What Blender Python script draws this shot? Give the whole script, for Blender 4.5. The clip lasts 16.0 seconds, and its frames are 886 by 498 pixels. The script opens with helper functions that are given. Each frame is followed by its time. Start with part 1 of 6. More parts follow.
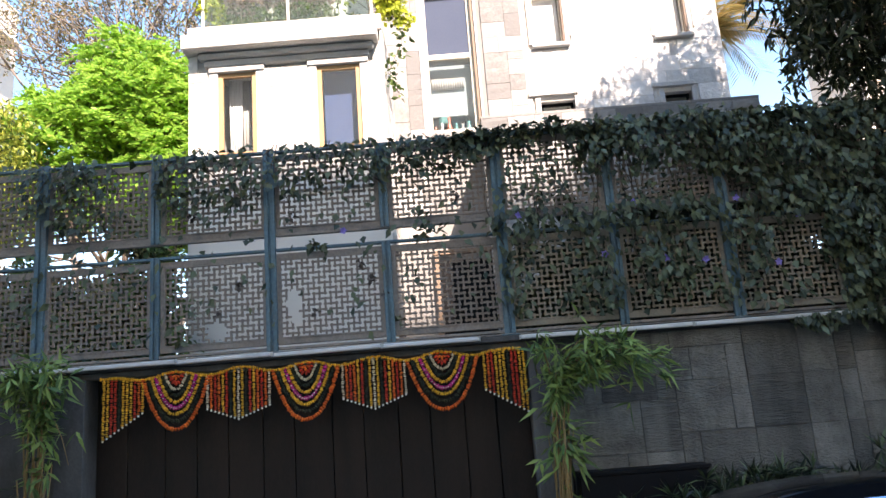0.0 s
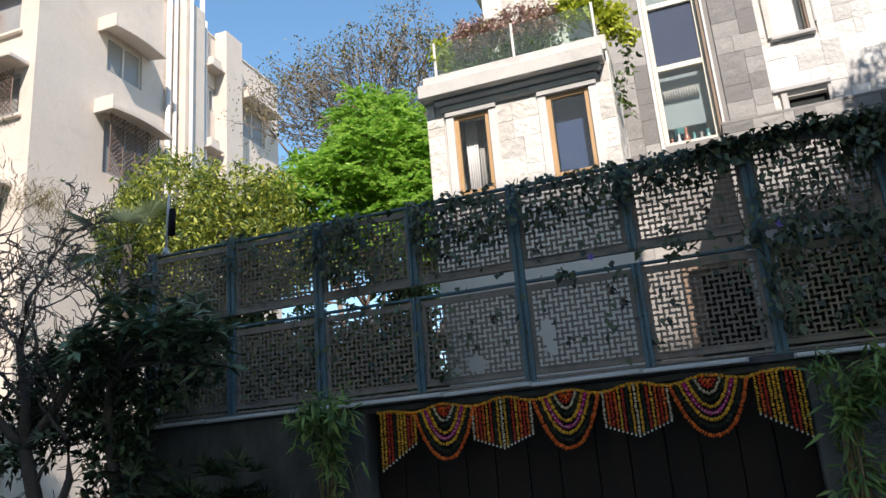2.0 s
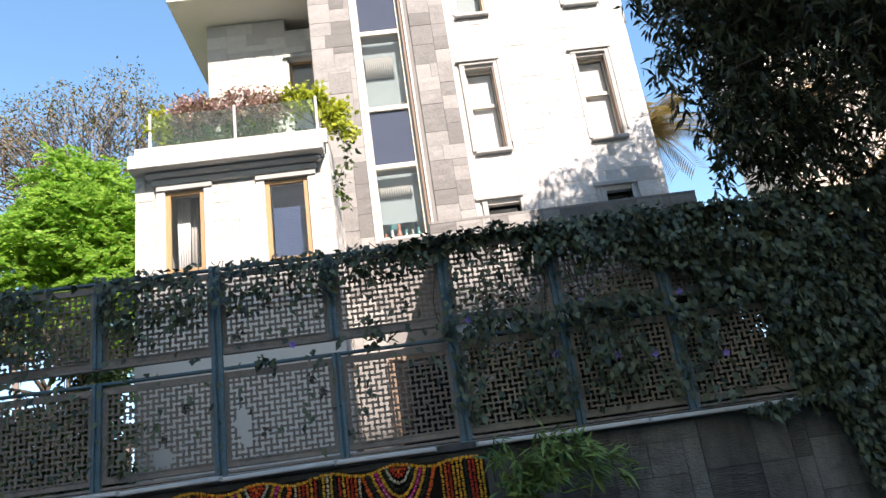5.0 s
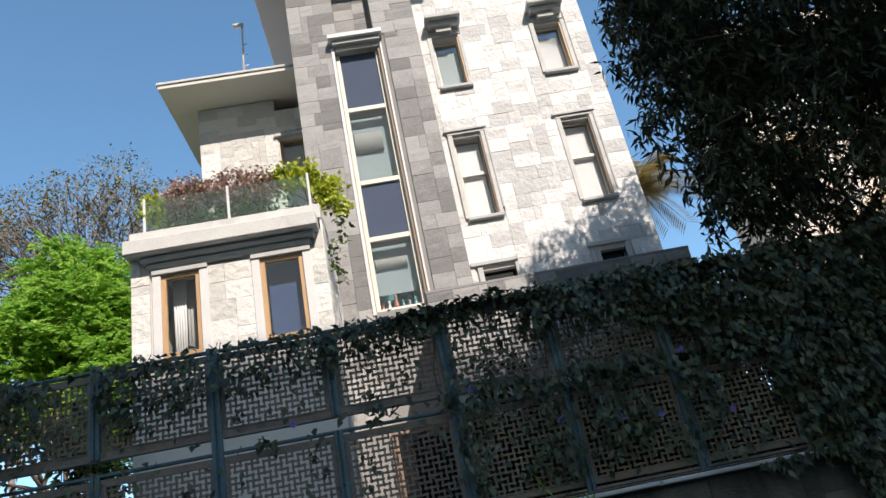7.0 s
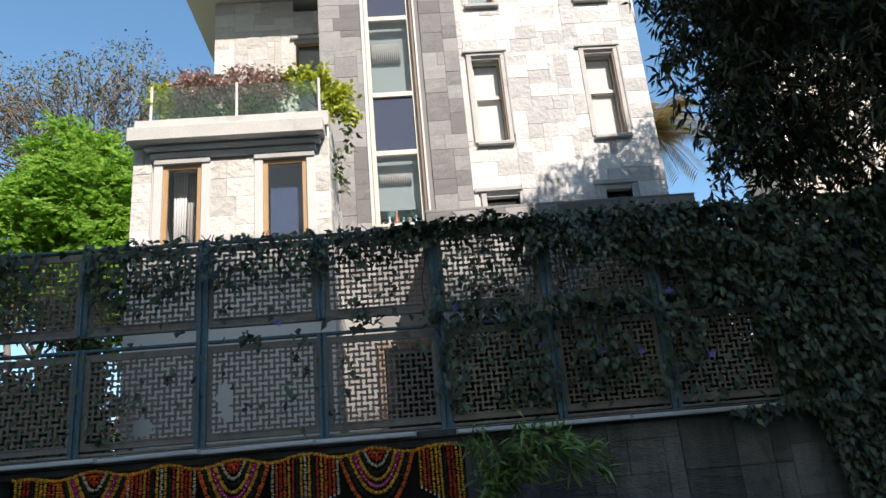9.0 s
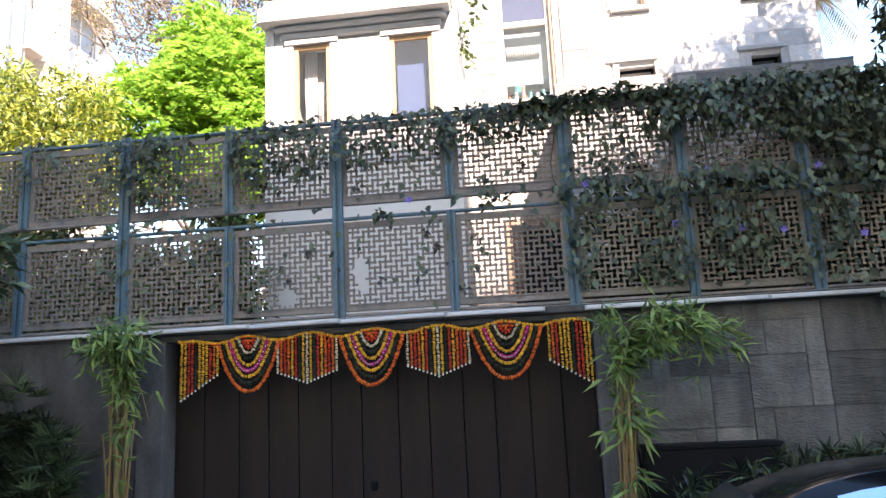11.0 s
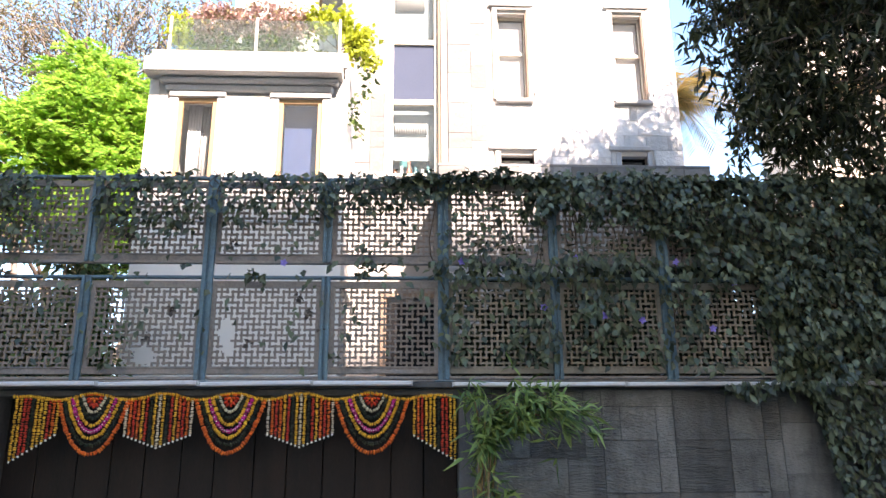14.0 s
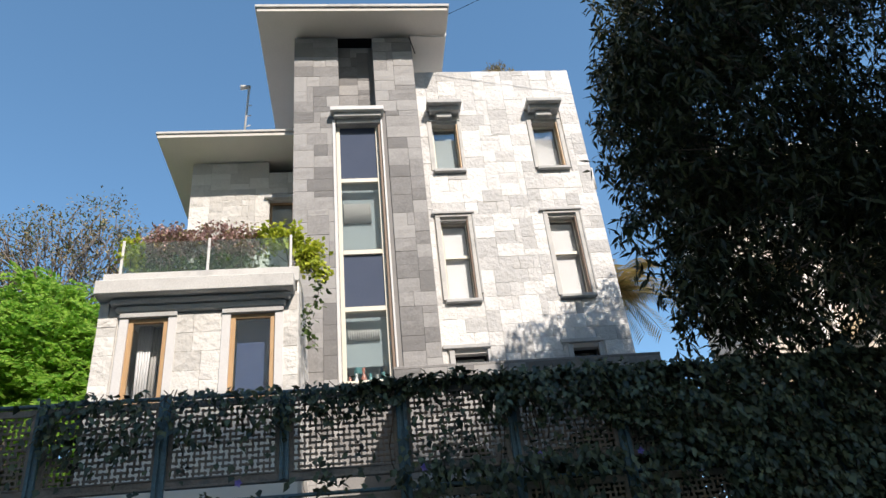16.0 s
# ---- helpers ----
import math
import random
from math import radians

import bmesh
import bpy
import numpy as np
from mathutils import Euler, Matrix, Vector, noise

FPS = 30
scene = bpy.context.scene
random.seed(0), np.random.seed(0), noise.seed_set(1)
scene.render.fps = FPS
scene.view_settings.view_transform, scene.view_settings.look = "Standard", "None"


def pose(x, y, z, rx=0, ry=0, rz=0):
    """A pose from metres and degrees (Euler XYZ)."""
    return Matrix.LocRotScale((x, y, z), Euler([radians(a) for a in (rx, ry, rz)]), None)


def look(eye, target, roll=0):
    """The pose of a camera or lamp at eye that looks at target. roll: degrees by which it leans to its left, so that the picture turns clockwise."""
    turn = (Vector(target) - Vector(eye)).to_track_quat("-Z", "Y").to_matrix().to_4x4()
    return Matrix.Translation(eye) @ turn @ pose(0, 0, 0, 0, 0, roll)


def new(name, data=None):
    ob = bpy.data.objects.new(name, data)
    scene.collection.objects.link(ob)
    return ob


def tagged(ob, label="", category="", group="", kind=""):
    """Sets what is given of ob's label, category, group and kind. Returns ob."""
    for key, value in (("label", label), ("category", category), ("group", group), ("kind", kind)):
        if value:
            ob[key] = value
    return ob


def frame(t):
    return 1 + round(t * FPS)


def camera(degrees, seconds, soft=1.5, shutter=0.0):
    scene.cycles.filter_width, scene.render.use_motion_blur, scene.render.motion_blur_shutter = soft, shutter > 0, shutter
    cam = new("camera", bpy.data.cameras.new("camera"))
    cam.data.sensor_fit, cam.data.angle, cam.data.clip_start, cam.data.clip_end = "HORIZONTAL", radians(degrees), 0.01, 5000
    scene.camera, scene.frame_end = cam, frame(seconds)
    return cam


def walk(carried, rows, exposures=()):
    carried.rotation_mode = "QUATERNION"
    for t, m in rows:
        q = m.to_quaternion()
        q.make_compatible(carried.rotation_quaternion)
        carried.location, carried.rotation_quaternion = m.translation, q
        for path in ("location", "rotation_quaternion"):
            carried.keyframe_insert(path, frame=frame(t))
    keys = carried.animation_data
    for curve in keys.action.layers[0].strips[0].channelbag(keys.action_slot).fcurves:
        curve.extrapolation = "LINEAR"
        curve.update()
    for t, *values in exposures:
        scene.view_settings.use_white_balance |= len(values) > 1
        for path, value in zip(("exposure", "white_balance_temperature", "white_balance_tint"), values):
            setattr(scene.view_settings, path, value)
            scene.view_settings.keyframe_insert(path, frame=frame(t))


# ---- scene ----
cam = camera(60.6, 16.0)
PATH = [
    (0, (0.986, -0.065, 1.889), (0.972, 1.886, 2.329), -4.3),
    (0.5, (0.981, -0.094, 1.929), (0.821, 1.855, 2.349), -4.3),
    (1, (0.982, -0.123, 1.929), (0.651, 1.79, 2.413), -6.4),
    (1.5, (0.951, -0.136, 1.952), (0.538, 1.7, 2.63), -6.2),
    (2, (0.891, -0.139, 1.933), (0.282, 1.686, 2.48), -4.8),
    (2.5, (0.906, -0.126, 1.954), (0.107, 1.65, 2.409), -4.4),
    (3, (0.988, -0.086, 1.986), (0.403, 1.765, 2.47), -8.8),
    (3.5, (1.027, -0.068, 1.881), (0.678, 1.831, 2.403), -8.6),
    (4, (1.059, -0.081, 1.869), (0.963, 1.819, 2.484), -5.7),
    (4.2, (1.073, -0.086, 1.885), (1.099, 1.798, 2.557), -5.7),
    (6.3, (1.083, -0.087, 1.943), (1.251, 1.778, 2.644), -9.7),
    (6.5, (1.087, -0.085, 1.949), (1.257, 1.759, 2.703), -10.6),
    (7, (1.083, -0.102, 1.947), (1.241, 1.705, 2.79), -11.9),
    (7.5, (1.093, -0.127, 1.979), (1.286, 1.57, 3.021), -13.0),
    (8, (0.971, -0.108, 1.833), (1.201, 1.488, 3.016), -13.3),
    (8.5, (1.149, -0.031, 1.85), (1.329, 1.734, 2.772), -8.0),
    (9, (1.178, -0.036, 1.852), (1.294, 1.845, 2.522), -5.2),
    (9.5, (1.159, -0.052, 1.85), (1.195, 1.863, 2.427), -4.0),
    (10, (1.154, -0.042, 1.851), (1.048, 1.908, 2.286), -3.6),
    (10.2, (1.168, -0.038, 1.86), (1.047, 1.918, 2.258), -3.5),
    (12.3, (1.122, -0.013, 1.828), (0.698, 1.905, 2.206), -1.7),
    (12.5, (1.132, -0.015, 1.831), (0.815, 1.922, 2.217), -1.4),
    (13, (1.147, -0.028, 1.828), (1.001, 1.914, 2.285), -1.5),
    (13.5, (1.17, -0.039, 1.828), (1.171, 1.908, 2.284), -0.9),
    (14, (1.161, -0.026, 1.849), (1.255, 1.893, 2.405), -0.4),
    (14.5, (1.139, -0.019, 1.859), (1.221, 1.833, 2.612), -3.8),
    (15, (1.17, -0.02, 1.845), (1.244, 1.766, 2.743), -4.3),
    (15.5, (1.174, -0.038, 1.856), (1.334, 1.669, 2.886), -5.2),
    (16, (1.137, -0.072, 1.823), (1.364, 1.625, 2.857), -6.3),
]
EXPOSURES = [
    (0.0, 2.38, 7570, 24.5), (0.5, 2.93, 7735, 27.2), (1.0, 2.58, 7630, 25.5), (1.5, 1.35, 7013, 17.2),
    (2.0, 1.15, 6905, 15.8), (2.5, 1.50, 7106, 18.4), (3.0, 2.18, 7478, 23.2), (3.5, 1.78, 7230, 20.0),
    (4.0, 1.88, 7292, 20.8), (6.5, 1.10, 6890, 15.5), (7.0, 0.98, 6854, 14.9), (7.5, 0.95, 6845, 14.8),
    (8.0, 0.92, 6836, 14.6), (8.5, 0.85, 6815, 14.2), (9.0, 1.05, 6875, 15.2), (9.5, 1.78, 7230, 20.0),
    (10.0, 2.73, 7675, 26.2), (12.5, 2.98, 7750, 29.5), (13.0, 2.98, 7750, 29.5), (13.5, 2.78, 7690, 28.5),
    (14.0, 2.78, 7690, 28.5), (14.5, 1.30, 6982, 16.8), (15.0, 0.93, 6839, 14.7), (15.5, 0.95, 6845, 14.8),
    (16.0, 0.95, 6845, 14.8),
]
walk(cam, [(t, look(eye, target, roll)) for t, eye, target, roll in PATH], EXPOSURES)

# ---- world and sun ----
SUN_DIR = Vector((0.42, -1.0, 1.05)).normalized()
world = bpy.data.worlds.new("world")
scene.world = world
world.use_nodes = True
wn = world.node_tree.nodes
sky = wn.new("ShaderNodeTexSky")
sky.sky_type = 'NISHITA'
sky.sun_disc = False
sky.sun_elevation = math.asin(SUN_DIR.z)
sky.sun_rotation = math.atan2(SUN_DIR.x, SUN_DIR.y)
sky.air_density = 1.0
sky.dust_density = 0.0
sky.ozone_density = 3.0
wn["Background"].inputs[1].default_value = 0.15
tone = wn.new("ShaderNodeHueSaturation")
tone.inputs["Saturation"].default_value = 1.10
tone.inputs["Hue"].default_value = 0.488
tone.inputs["Value"].default_value = 0.79
world.node_tree.links.new(sky.outputs[0], tone.inputs["Color"])
world.node_tree.links.new(tone.outputs[0], wn["Background"].inputs[0])
sun = new("sun", bpy.data.lights.new("sun", 'SUN'))
sun.data.energy = 3.1
sun.data.angle = radians(0.5)
sun.data.color = (1.0, 0.94, 0.85)
sun.matrix_world = look(SUN_DIR * 60, (0, 0, 0))


# ---- materials ----
def mat(name, c1, c2=None, rough=0.7, scale=6.0, bump=0.15, metal=0.0, island=False, piece=False, translucent=0.0,
        fine=40.0, stain=None, spec=0.5, stretch=(1, 1, 1), weather=None, relief=0.02):
    """Noise-mixed surface with a second, finer grain; island / piece vary the colour by leaf or by block."""
    m = bpy.data.materials.new(name)
    m.use_nodes = True
    nt = m.node_tree
    n, l = nt.nodes, nt.links
    bsdf = n["Principled BSDF"]
    c2 = c2 or tuple(v * 0.7 for v in c1)
    tc = n.new("ShaderNodeTexCoord")
    mp = n.new("ShaderNodeMapping")
    mp.inputs["Scale"].default_value = stretch
    l.new(tc.outputs["Object"], mp.inputs[0])
    geo = n.new("ShaderNodeNewGeometry")
    src = mp.outputs[0]
    if piece:
        info = n.new("ShaderNodeObjectInfo")
        add = n.new("ShaderNodeVectorMath")
        add.operation = 'MULTIPLY_ADD'
        comb = n.new("ShaderNodeCombineXYZ")
        for k in range(3):
            l.new(info.outputs["Random"], comb.inputs[k])
        add.inputs[1].default_value = (37, 53, 71)
        l.new(comb.outputs[0], add.inputs[0])
        l.new(mp.outputs[0], add.inputs[2])
        src = add.outputs[0]
    big = n.new("ShaderNodeTexNoise")
    big.inputs["Scale"].default_value = scale
    big.inputs["Detail"].default_value = 5
    small = n.new("ShaderNodeTexNoise")
    small.inputs["Scale"].default_value = fine
    small.inputs["Detail"].default_value = 4
    l.new(src, big.inputs["Vector"])
    l.new(src, small.inputs["Vector"])
    mixf = n.new("ShaderNodeMath")
    mixf.operation = 'MULTIPLY_ADD'
    mixf.inputs[1].default_value = 0.55
    l.new(small.outputs[0], mixf.inputs[0])
    half = n.new("ShaderNodeMath")
    half.operation = 'MULTIPLY'
    half.inputs[1].default_value = 0.5
    l.new(big.outputs[0], half.inputs[0])
    l.new(half.outputs[0], mixf.inputs[2])
    fac = mixf.outputs[0]
    if island or piece:
        rnd = geo.outputs["Random Per Island"] if island else info.outputs["Random"]
        ma = n.new("ShaderNodeMath")
        ma.operation = 'MULTIPLY_ADD'
        ma.inputs[1].default_value = 0.75
        l.new(rnd, ma.inputs[0])
        sub = n.new("ShaderNodeMath")
        sub.operation = 'MULTIPLY_ADD'
        sub.inputs[1].default_value = 0.7
        sub.inputs[2].default_value = -0.22
        l.new(fac, sub.inputs[0])
        l.new(sub.outputs[0], ma.inputs[2])
        fac = ma.outputs[0]
    ramp = n.new("ShaderNodeValToRGB")
    ramp.color_ramp.elements[0].position, ramp.color_ramp.elements[1].position = 0.28, 0.78
    ramp.color_ramp.elements[0].color = (*c2, 1)
    ramp.color_ramp.elements[1].color = (*c1, 1)
    l.new(fac, ramp.inputs[0])
    col = ramp.outputs[0]
    if stain:
        st = n.new("ShaderNodeTexNoise")
        st.inputs["Scale"].default_value = 1.3
        st.inputs["Detail"].default_value = 8
        st.inputs["Roughness"].default_value = 0.7
        l.new(src, st.inputs["Vector"])
        r2 = n.new("ShaderNodeValToRGB")
        r2.color_ramp.elements[0].position, r2.color_ramp.elements[1].position = 0.52, 0.72
        l.new(st.outputs[0], r2.inputs[0])
        mx = n.new("ShaderNodeMix")
        mx.data_type = 'RGBA'
        l.new(r2.outputs[0], mx.inputs[0])
        l.new(col, mx.inputs[6])
        mx.inputs[7].default_value = (*stain, 1)
        col = mx.outputs[2]
    if weather:
        # rain streaks and damp patches that run on over the joints
        wm = n.new("ShaderNodeMapping")
        wm.inputs["Scale"].default_value = (1.6, 1.6, 0.55)
        l.new(geo.outputs["Position"], wm.inputs[0])
        wt = n.new("ShaderNodeTexNoise")
        wt.inputs["Scale"].default_value = 1.7
        wt.inputs["Detail"].default_value = 9
        wt.inputs["Roughness"].default_value = 0.62
        l.new(wm.outputs[0], wt.inputs["Vector"])
        wr = n.new("ShaderNodeMapRange")
        wr.inputs["From Min"].default_value, wr.inputs["From Max"].default_value = 0.32, 0.68
        wr.inputs["To Min"].default_value, wr.inputs["To Max"].default_value = weather
        l.new(wt.outputs[0], wr.inputs["Value"])
        wx = n.new("ShaderNodeMix")
        wx.data_type = 'RGBA'
        wx.blend_type = 'MULTIPLY'
        wx.inputs[0].default_value = 1.0
        l.new(col, wx.inputs[6])
        l.new(wr.outputs[0], wx.inputs[7])
        col = wx.outputs[2]
    l.new(col, bsdf.inputs["Base Color"])
    bsdf.inputs["Roughness"].default_value = rough
    bsdf.inputs["Metallic"].default_value = metal
    bsdf.inputs["Specular IOR Level"].default_value = spec
    if bump:
        b = n.new("ShaderNodeBump")
        b.inputs["Strength"].default_value = bump
        b.inputs["Distance"].default_value = relief
        l.new(mixf.outputs[0], b.inputs["Height"])
        l.new(b.outputs[0], bsdf.inputs["Normal"])
    if translucent:
        tr = n.new("ShaderNodeBsdfTranslucent")
        l.new(col, tr.inputs[0])
        ms = n.new("ShaderNodeMixShader")
        ms.inputs[0].default_value = translucent
        l.new(bsdf.outputs[0], ms.inputs[1])
        l.new(tr.outputs[0], ms.inputs[2])
        l.new(ms.outputs[0], n["Material Output"].inputs[0])
    return m


def glass_mat(name, tint, gloss=0.08, clear=0.9):
    """A thin pane: clear, tinted, with Fresnel gloss."""
    m = bpy.data.materials.new(name)
    m.use_nodes = True
    n, l = m.node_tree.nodes, m.node_tree.links
    n.remove(n["Principled BSDF"])
    t = n.new("ShaderNodeBsdfTransparent")
    t.inputs[0].default_value = (*tint, 1)
    g = n.new("ShaderNodeBsdfGlossy")
    g.inputs["Roughness"].default_value = 0.02
    f = n.new("ShaderNodeFresnel")
    f.inputs[0].default_value = 1.52
    a = n.new("ShaderNodeMath")
    a.operation = 'MULTIPLY_ADD'
    a.inputs[1].default_value = clear
    a.inputs[2].default_value = gloss
    a.use_clamp = True
    l.new(f.outputs[0], a.inputs[0])
    mx = n.new("ShaderNodeMixShader")
    l.new(a.outputs[0], mx.inputs[0])
    l.new(t.outputs[0], mx.inputs[1])
    l.new(g.outputs[0], mx.inputs[2])
    l.new(mx.outputs[0], n["Material Output"].inputs[0])
    return m


M_ASPHALT = mat("asphalt", (0.06, 0.06, 0.06), (0.035, 0.035, 0.037), 0.9, 3, 0.4, fine=90)
M_PAVE = mat("paving", (0.40, 0.37, 0.33), (0.28, 0.26, 0.23), 0.85, 3, 0.3)
M_EARTH = mat("garden_earth", (0.16, 0.12, 0.08), (0.08, 0.06, 0.04), 0.95, 2, 0.5)
M_WALLDARK = mat("dark_stone", (0.160, 0.156, 0.142), (0.095, 0.092, 0.084), 0.8, 5.5, 1.0, piece=True, fine=30, stretch=(1, 1, 2.2), weather=(0.35, 1.5), relief=0.03, stain=(0.062, 0.060, 0.054))
M_RIBBED = mat("ribbed_dark_stone", (0.168, 0.162, 0.146), (0.080, 0.077, 0.070), 0.8, 4, 1.0, piece=True, fine=22, stretch=(0.6, 1, 5.0), weather=(0.4, 1.4), relief=0.06)
M_NEARWHITE = mat("near_white_plain", (0.86, 0.82, 0.76), (0.80, 0.76, 0.70), 0.85, 1.5, 0.1, fine=9)
M_WALLBASE = mat("dark_render", (0.112, 0.111, 0.110), (0.066, 0.066, 0.067), 0.85, 1.8, 0.3, weather=(0.5, 1.4))
M_GATE = mat("gate_wood", (0.030, 0.018, 0.0135), (0.003, 0.0025, 0.0025), 0.55, 1.3, 0.2, stretch=(5, 5, 0.5), spec=0.3)
M_IRON = mat("blue_iron", (0.125, 0.240, 0.295), (0.060, 0.110, 0.143), 0.6, 5, 0.3, stain=(0.11, 0.10, 0.09))
M_FRAMEWOOD = mat("weathered_frame", (0.370, 0.318, 0.280), (0.182, 0.156, 0.138), 0.85, 7, 0.5, stain=(0.11, 0.115, 0.12))
M_FRAMEPALE = mat("pale_frame", (0.341, 0.304, 0.242), (0.211, 0.180, 0.143), 0.85, 7, 0.4)
M_LATTICE = mat("weathered_lattice", (0.350, 0.288, 0.240), (0.155, 0.126, 0.107), 0.9, 9, 0.5)
M_LATPALE = mat("pale_lattice", (0.396, 0.334, 0.252), (0.218, 0.177, 0.130), 0.9, 9, 0.4)
M_BATTEN = mat("batten_white", (0.688, 0.688, 0.688), (0.560, 0.560, 0.560), 0.5, 4, 0.1, stain=(0.35, 0.33, 0.31))
M_STONELIGHT = mat("cream_stone", (0.80, 0.79, 0.77), (0.54, 0.535, 0.525), 0.85, 4, 1.0, piece=True, fine=13, relief=0.045)
M_STONEBAY = mat("bay_stone", (0.75, 0.735, 0.70), (0.56, 0.545, 0.515), 0.85, 3, 1.0, piece=True, fine=11, relief=0.05)
M_STONEGREY = mat("grey_stone", (0.38, 0.372, 0.365), (0.20, 0.196, 0.194), 0.85, 3, 0.4, piece=True, fine=20, relief=0.03)
M_JOINTLIGHT = mat("cream_mortar", (0.66, 0.64, 0.61), (0.56, 0.54, 0.51), 0.95, 5, 0.2)
M_JOINTGREY = mat("grey_mortar", (0.30, 0.29, 0.285), (0.23, 0.225, 0.22), 0.95, 5, 0.2)
M_CONC = mat("pale_concrete", (0.68, 0.67, 0.64), (0.48, 0.47, 0.45), 0.8, 2.5, 0.35, stain=(0.38, 0.375, 0.36))
M_MOULD = mat("grey_moulding", (0.56, 0.56, 0.55), (0.40, 0.40, 0.395), 0.7, 3, 0.3, stain=(0.33, 0.33, 0.325))
M_SOFFIT = mat("soffit_plaster", (0.72, 0.68, 0.63), (0.62, 0.59, 0.55), 0.85, 1.5, 0.1)
M_TEAK = mat("teak", (0.58, 0.38, 0.20), (0.42, 0.25, 0.12), 0.45, 4, 0.15, stretch=(12, 12, 1))
M_CREAMWOOD = mat("cream_frame", (0.80, 0.76, 0.66), (0.72, 0.68, 0.57), 0.4, 4, 0.05)
# timber brown, darker than the teak: shade is put into it
M_BROWN = mat("shaded_brown_timber", (0.27, 0.19, 0.14), (0.18, 0.125, 0.09), 0.6, 4, 0.1, stretch=(9, 9, 1))
M_ALU = mat("pale_aluminium", (0.74, 0.73, 0.72), (0.62, 0.61, 0.60), 0.35, 4, 0.05)
M_BLIND = mat("white_blind", (0.86, 0.85, 0.86), (0.80, 0.79, 0.80), 0.8, 4, 0.05)
M_CURTAIN = mat("grey_curtain", (0.55, 0.53, 0.50), (0.34, 0.32, 0.31), 0.9, 4, 0.2)
M_ROOM = mat("room_plaster", (0.66, 0.66, 0.64), (0.56, 0.56, 0.54), 0.9, 2, 0.05)
M_TEAL = mat("teal_glaze", (0.12, 0.38, 0.38), (0.08, 0.26, 0.27), 0.3, 5, 0.05)
M_CORAL = mat("coral_glaze", (0.62, 0.20, 0.13), (0.45, 0.14, 0.09), 0.3, 5, 0.05)
M_WHITEGLAZE = mat("white_glaze", (0.82, 0.82, 0.82), (0.7, 0.7, 0.7), 0.3, 5, 0.05)
M_SPANDREL = mat("slate_spandrel", (0.085, 0.105, 0.16), (0.07, 0.09, 0.14), 0.12, 2, 0.0)
M_SKYREFLECT = mat("sky_reflection_blue", (0.065, 0.11, 0.235), (0.055, 0.095, 0.20), 0.8, 3, 0.05)
# near-black for metal, and for shade filled into gaps and rooms
M_DARK = mat("dark_metal_and_shade", (0.009, 0.009, 0.011), (0.005, 0.005, 0.006), 0.7, 6, 0.1, spec=0.15)
# opaque panes with grey-tan reflections put into their colour
M_FLATGLASS = mat("painted_reflection_glass", (0.42, 0.41, 0.39), (0.26, 0.26, 0.26), 0.10, 0.8, 0.02)
M_GLASS = glass_mat("window_glass", (0.85, 0.90, 0.92), 0.12)
M_GLASSBLUE = glass_mat("reflective_glass", (0.85, 0.88, 0.92), 0.12)
M_GLASSCLEAR = glass_mat("clear_glass", (0.92, 0.94, 0.95), 0.03, 0.7)
M_RAILGLASS = glass_mat("rail_glass", (0.86, 0.95, 0.91), 0.13)
M_CREAMWALL = mat("cream_render", (0.72, 0.64, 0.57), (0.62, 0.55, 0.48), 0.9, 0.6, 0.1, fine=12, stain=(0.58, 0.52, 0.46))
M_BUFF = mat("buff_render", (0.60, 0.46, 0.28), (0.48, 0.35, 0.20), 0.9, 1.5, 0.1)
M_PIPE = mat("white_pipe", (0.76, 0.73, 0.70), (0.64, 0.61, 0.58), 0.5, 3, 0.05)
M_GRILLE = mat("rusty_grille", (0.20, 0.13, 0.10), (0.12, 0.08, 0.065), 0.8, 8, 0.1)
M_CLOTH = mat("red_cloth", (0.55, 0.06, 0.09), (0.42, 0.04, 0.07), 0.9, 4, 0.2)
M_PLAIN = mat("sun_block_render", (0.74, 0.66, 0.56), (0.64, 0.56, 0.47), 0.9, 0.8, 0.1)
M_BARK = mat("bark", (0.17, 0.13, 0.10), (0.08, 0.06, 0.05), 0.95, 5, 0.6)
M_BARKDARK = mat("dark_grey_bark", (0.115, 0.092, 0.078), (0.045, 0.036, 0.031), 0.9, 6, 0.5)
M_TWIG = mat("brown_grey_twig", (0.25, 0.20, 0.172), (0.11, 0.088, 0.075), 0.9, 6, 0.3)
M_BARKGREY = mat("grey_bark", (0.26, 0.22, 0.19), (0.13, 0.11, 0.095), 0.9, 6, 0.4)
M_CANE = mat("bamboo_cane", (0.36, 0.23, 0.09), (0.18, 0.11, 0.045), 0.5, 8, 0.1)
M_DARKLEAF = mat("mango_and_shade_leaf", (0.062, 0.074, 0.028), (0.012, 0.019, 0.009), 0.55, 3, 0, island=True, translucent=0.12, spec=0.4)
M_LIME = mat("lime_leaf", (0.48, 0.70, 0.14), (0.17, 0.38, 0.06), 0.55, 3, 0, island=True, translucent=0.45)
M_YELLOWLEAF = mat("yellow_green_leaf", (0.50, 0.52, 0.10), (0.25, 0.32, 0.06), 0.55, 3, 0, island=True, translucent=0.35)
M_GOLD = mat("golden_leaf", (0.62, 0.66, 0.08), (0.34, 0.42, 0.05), 0.55, 3, 0, island=True, translucent=0.4)
M_GREYGREEN = mat("net_curtain", (0.44, 0.50, 0.52), (0.38, 0.44, 0.46), 0.8, 2, 0.1)
M_OLIVE = mat("olive_leaf", (0.38, 0.33, 0.16), (0.18, 0.14, 0.085), 0.6, 3, 0, island=True, translucent=0.3)
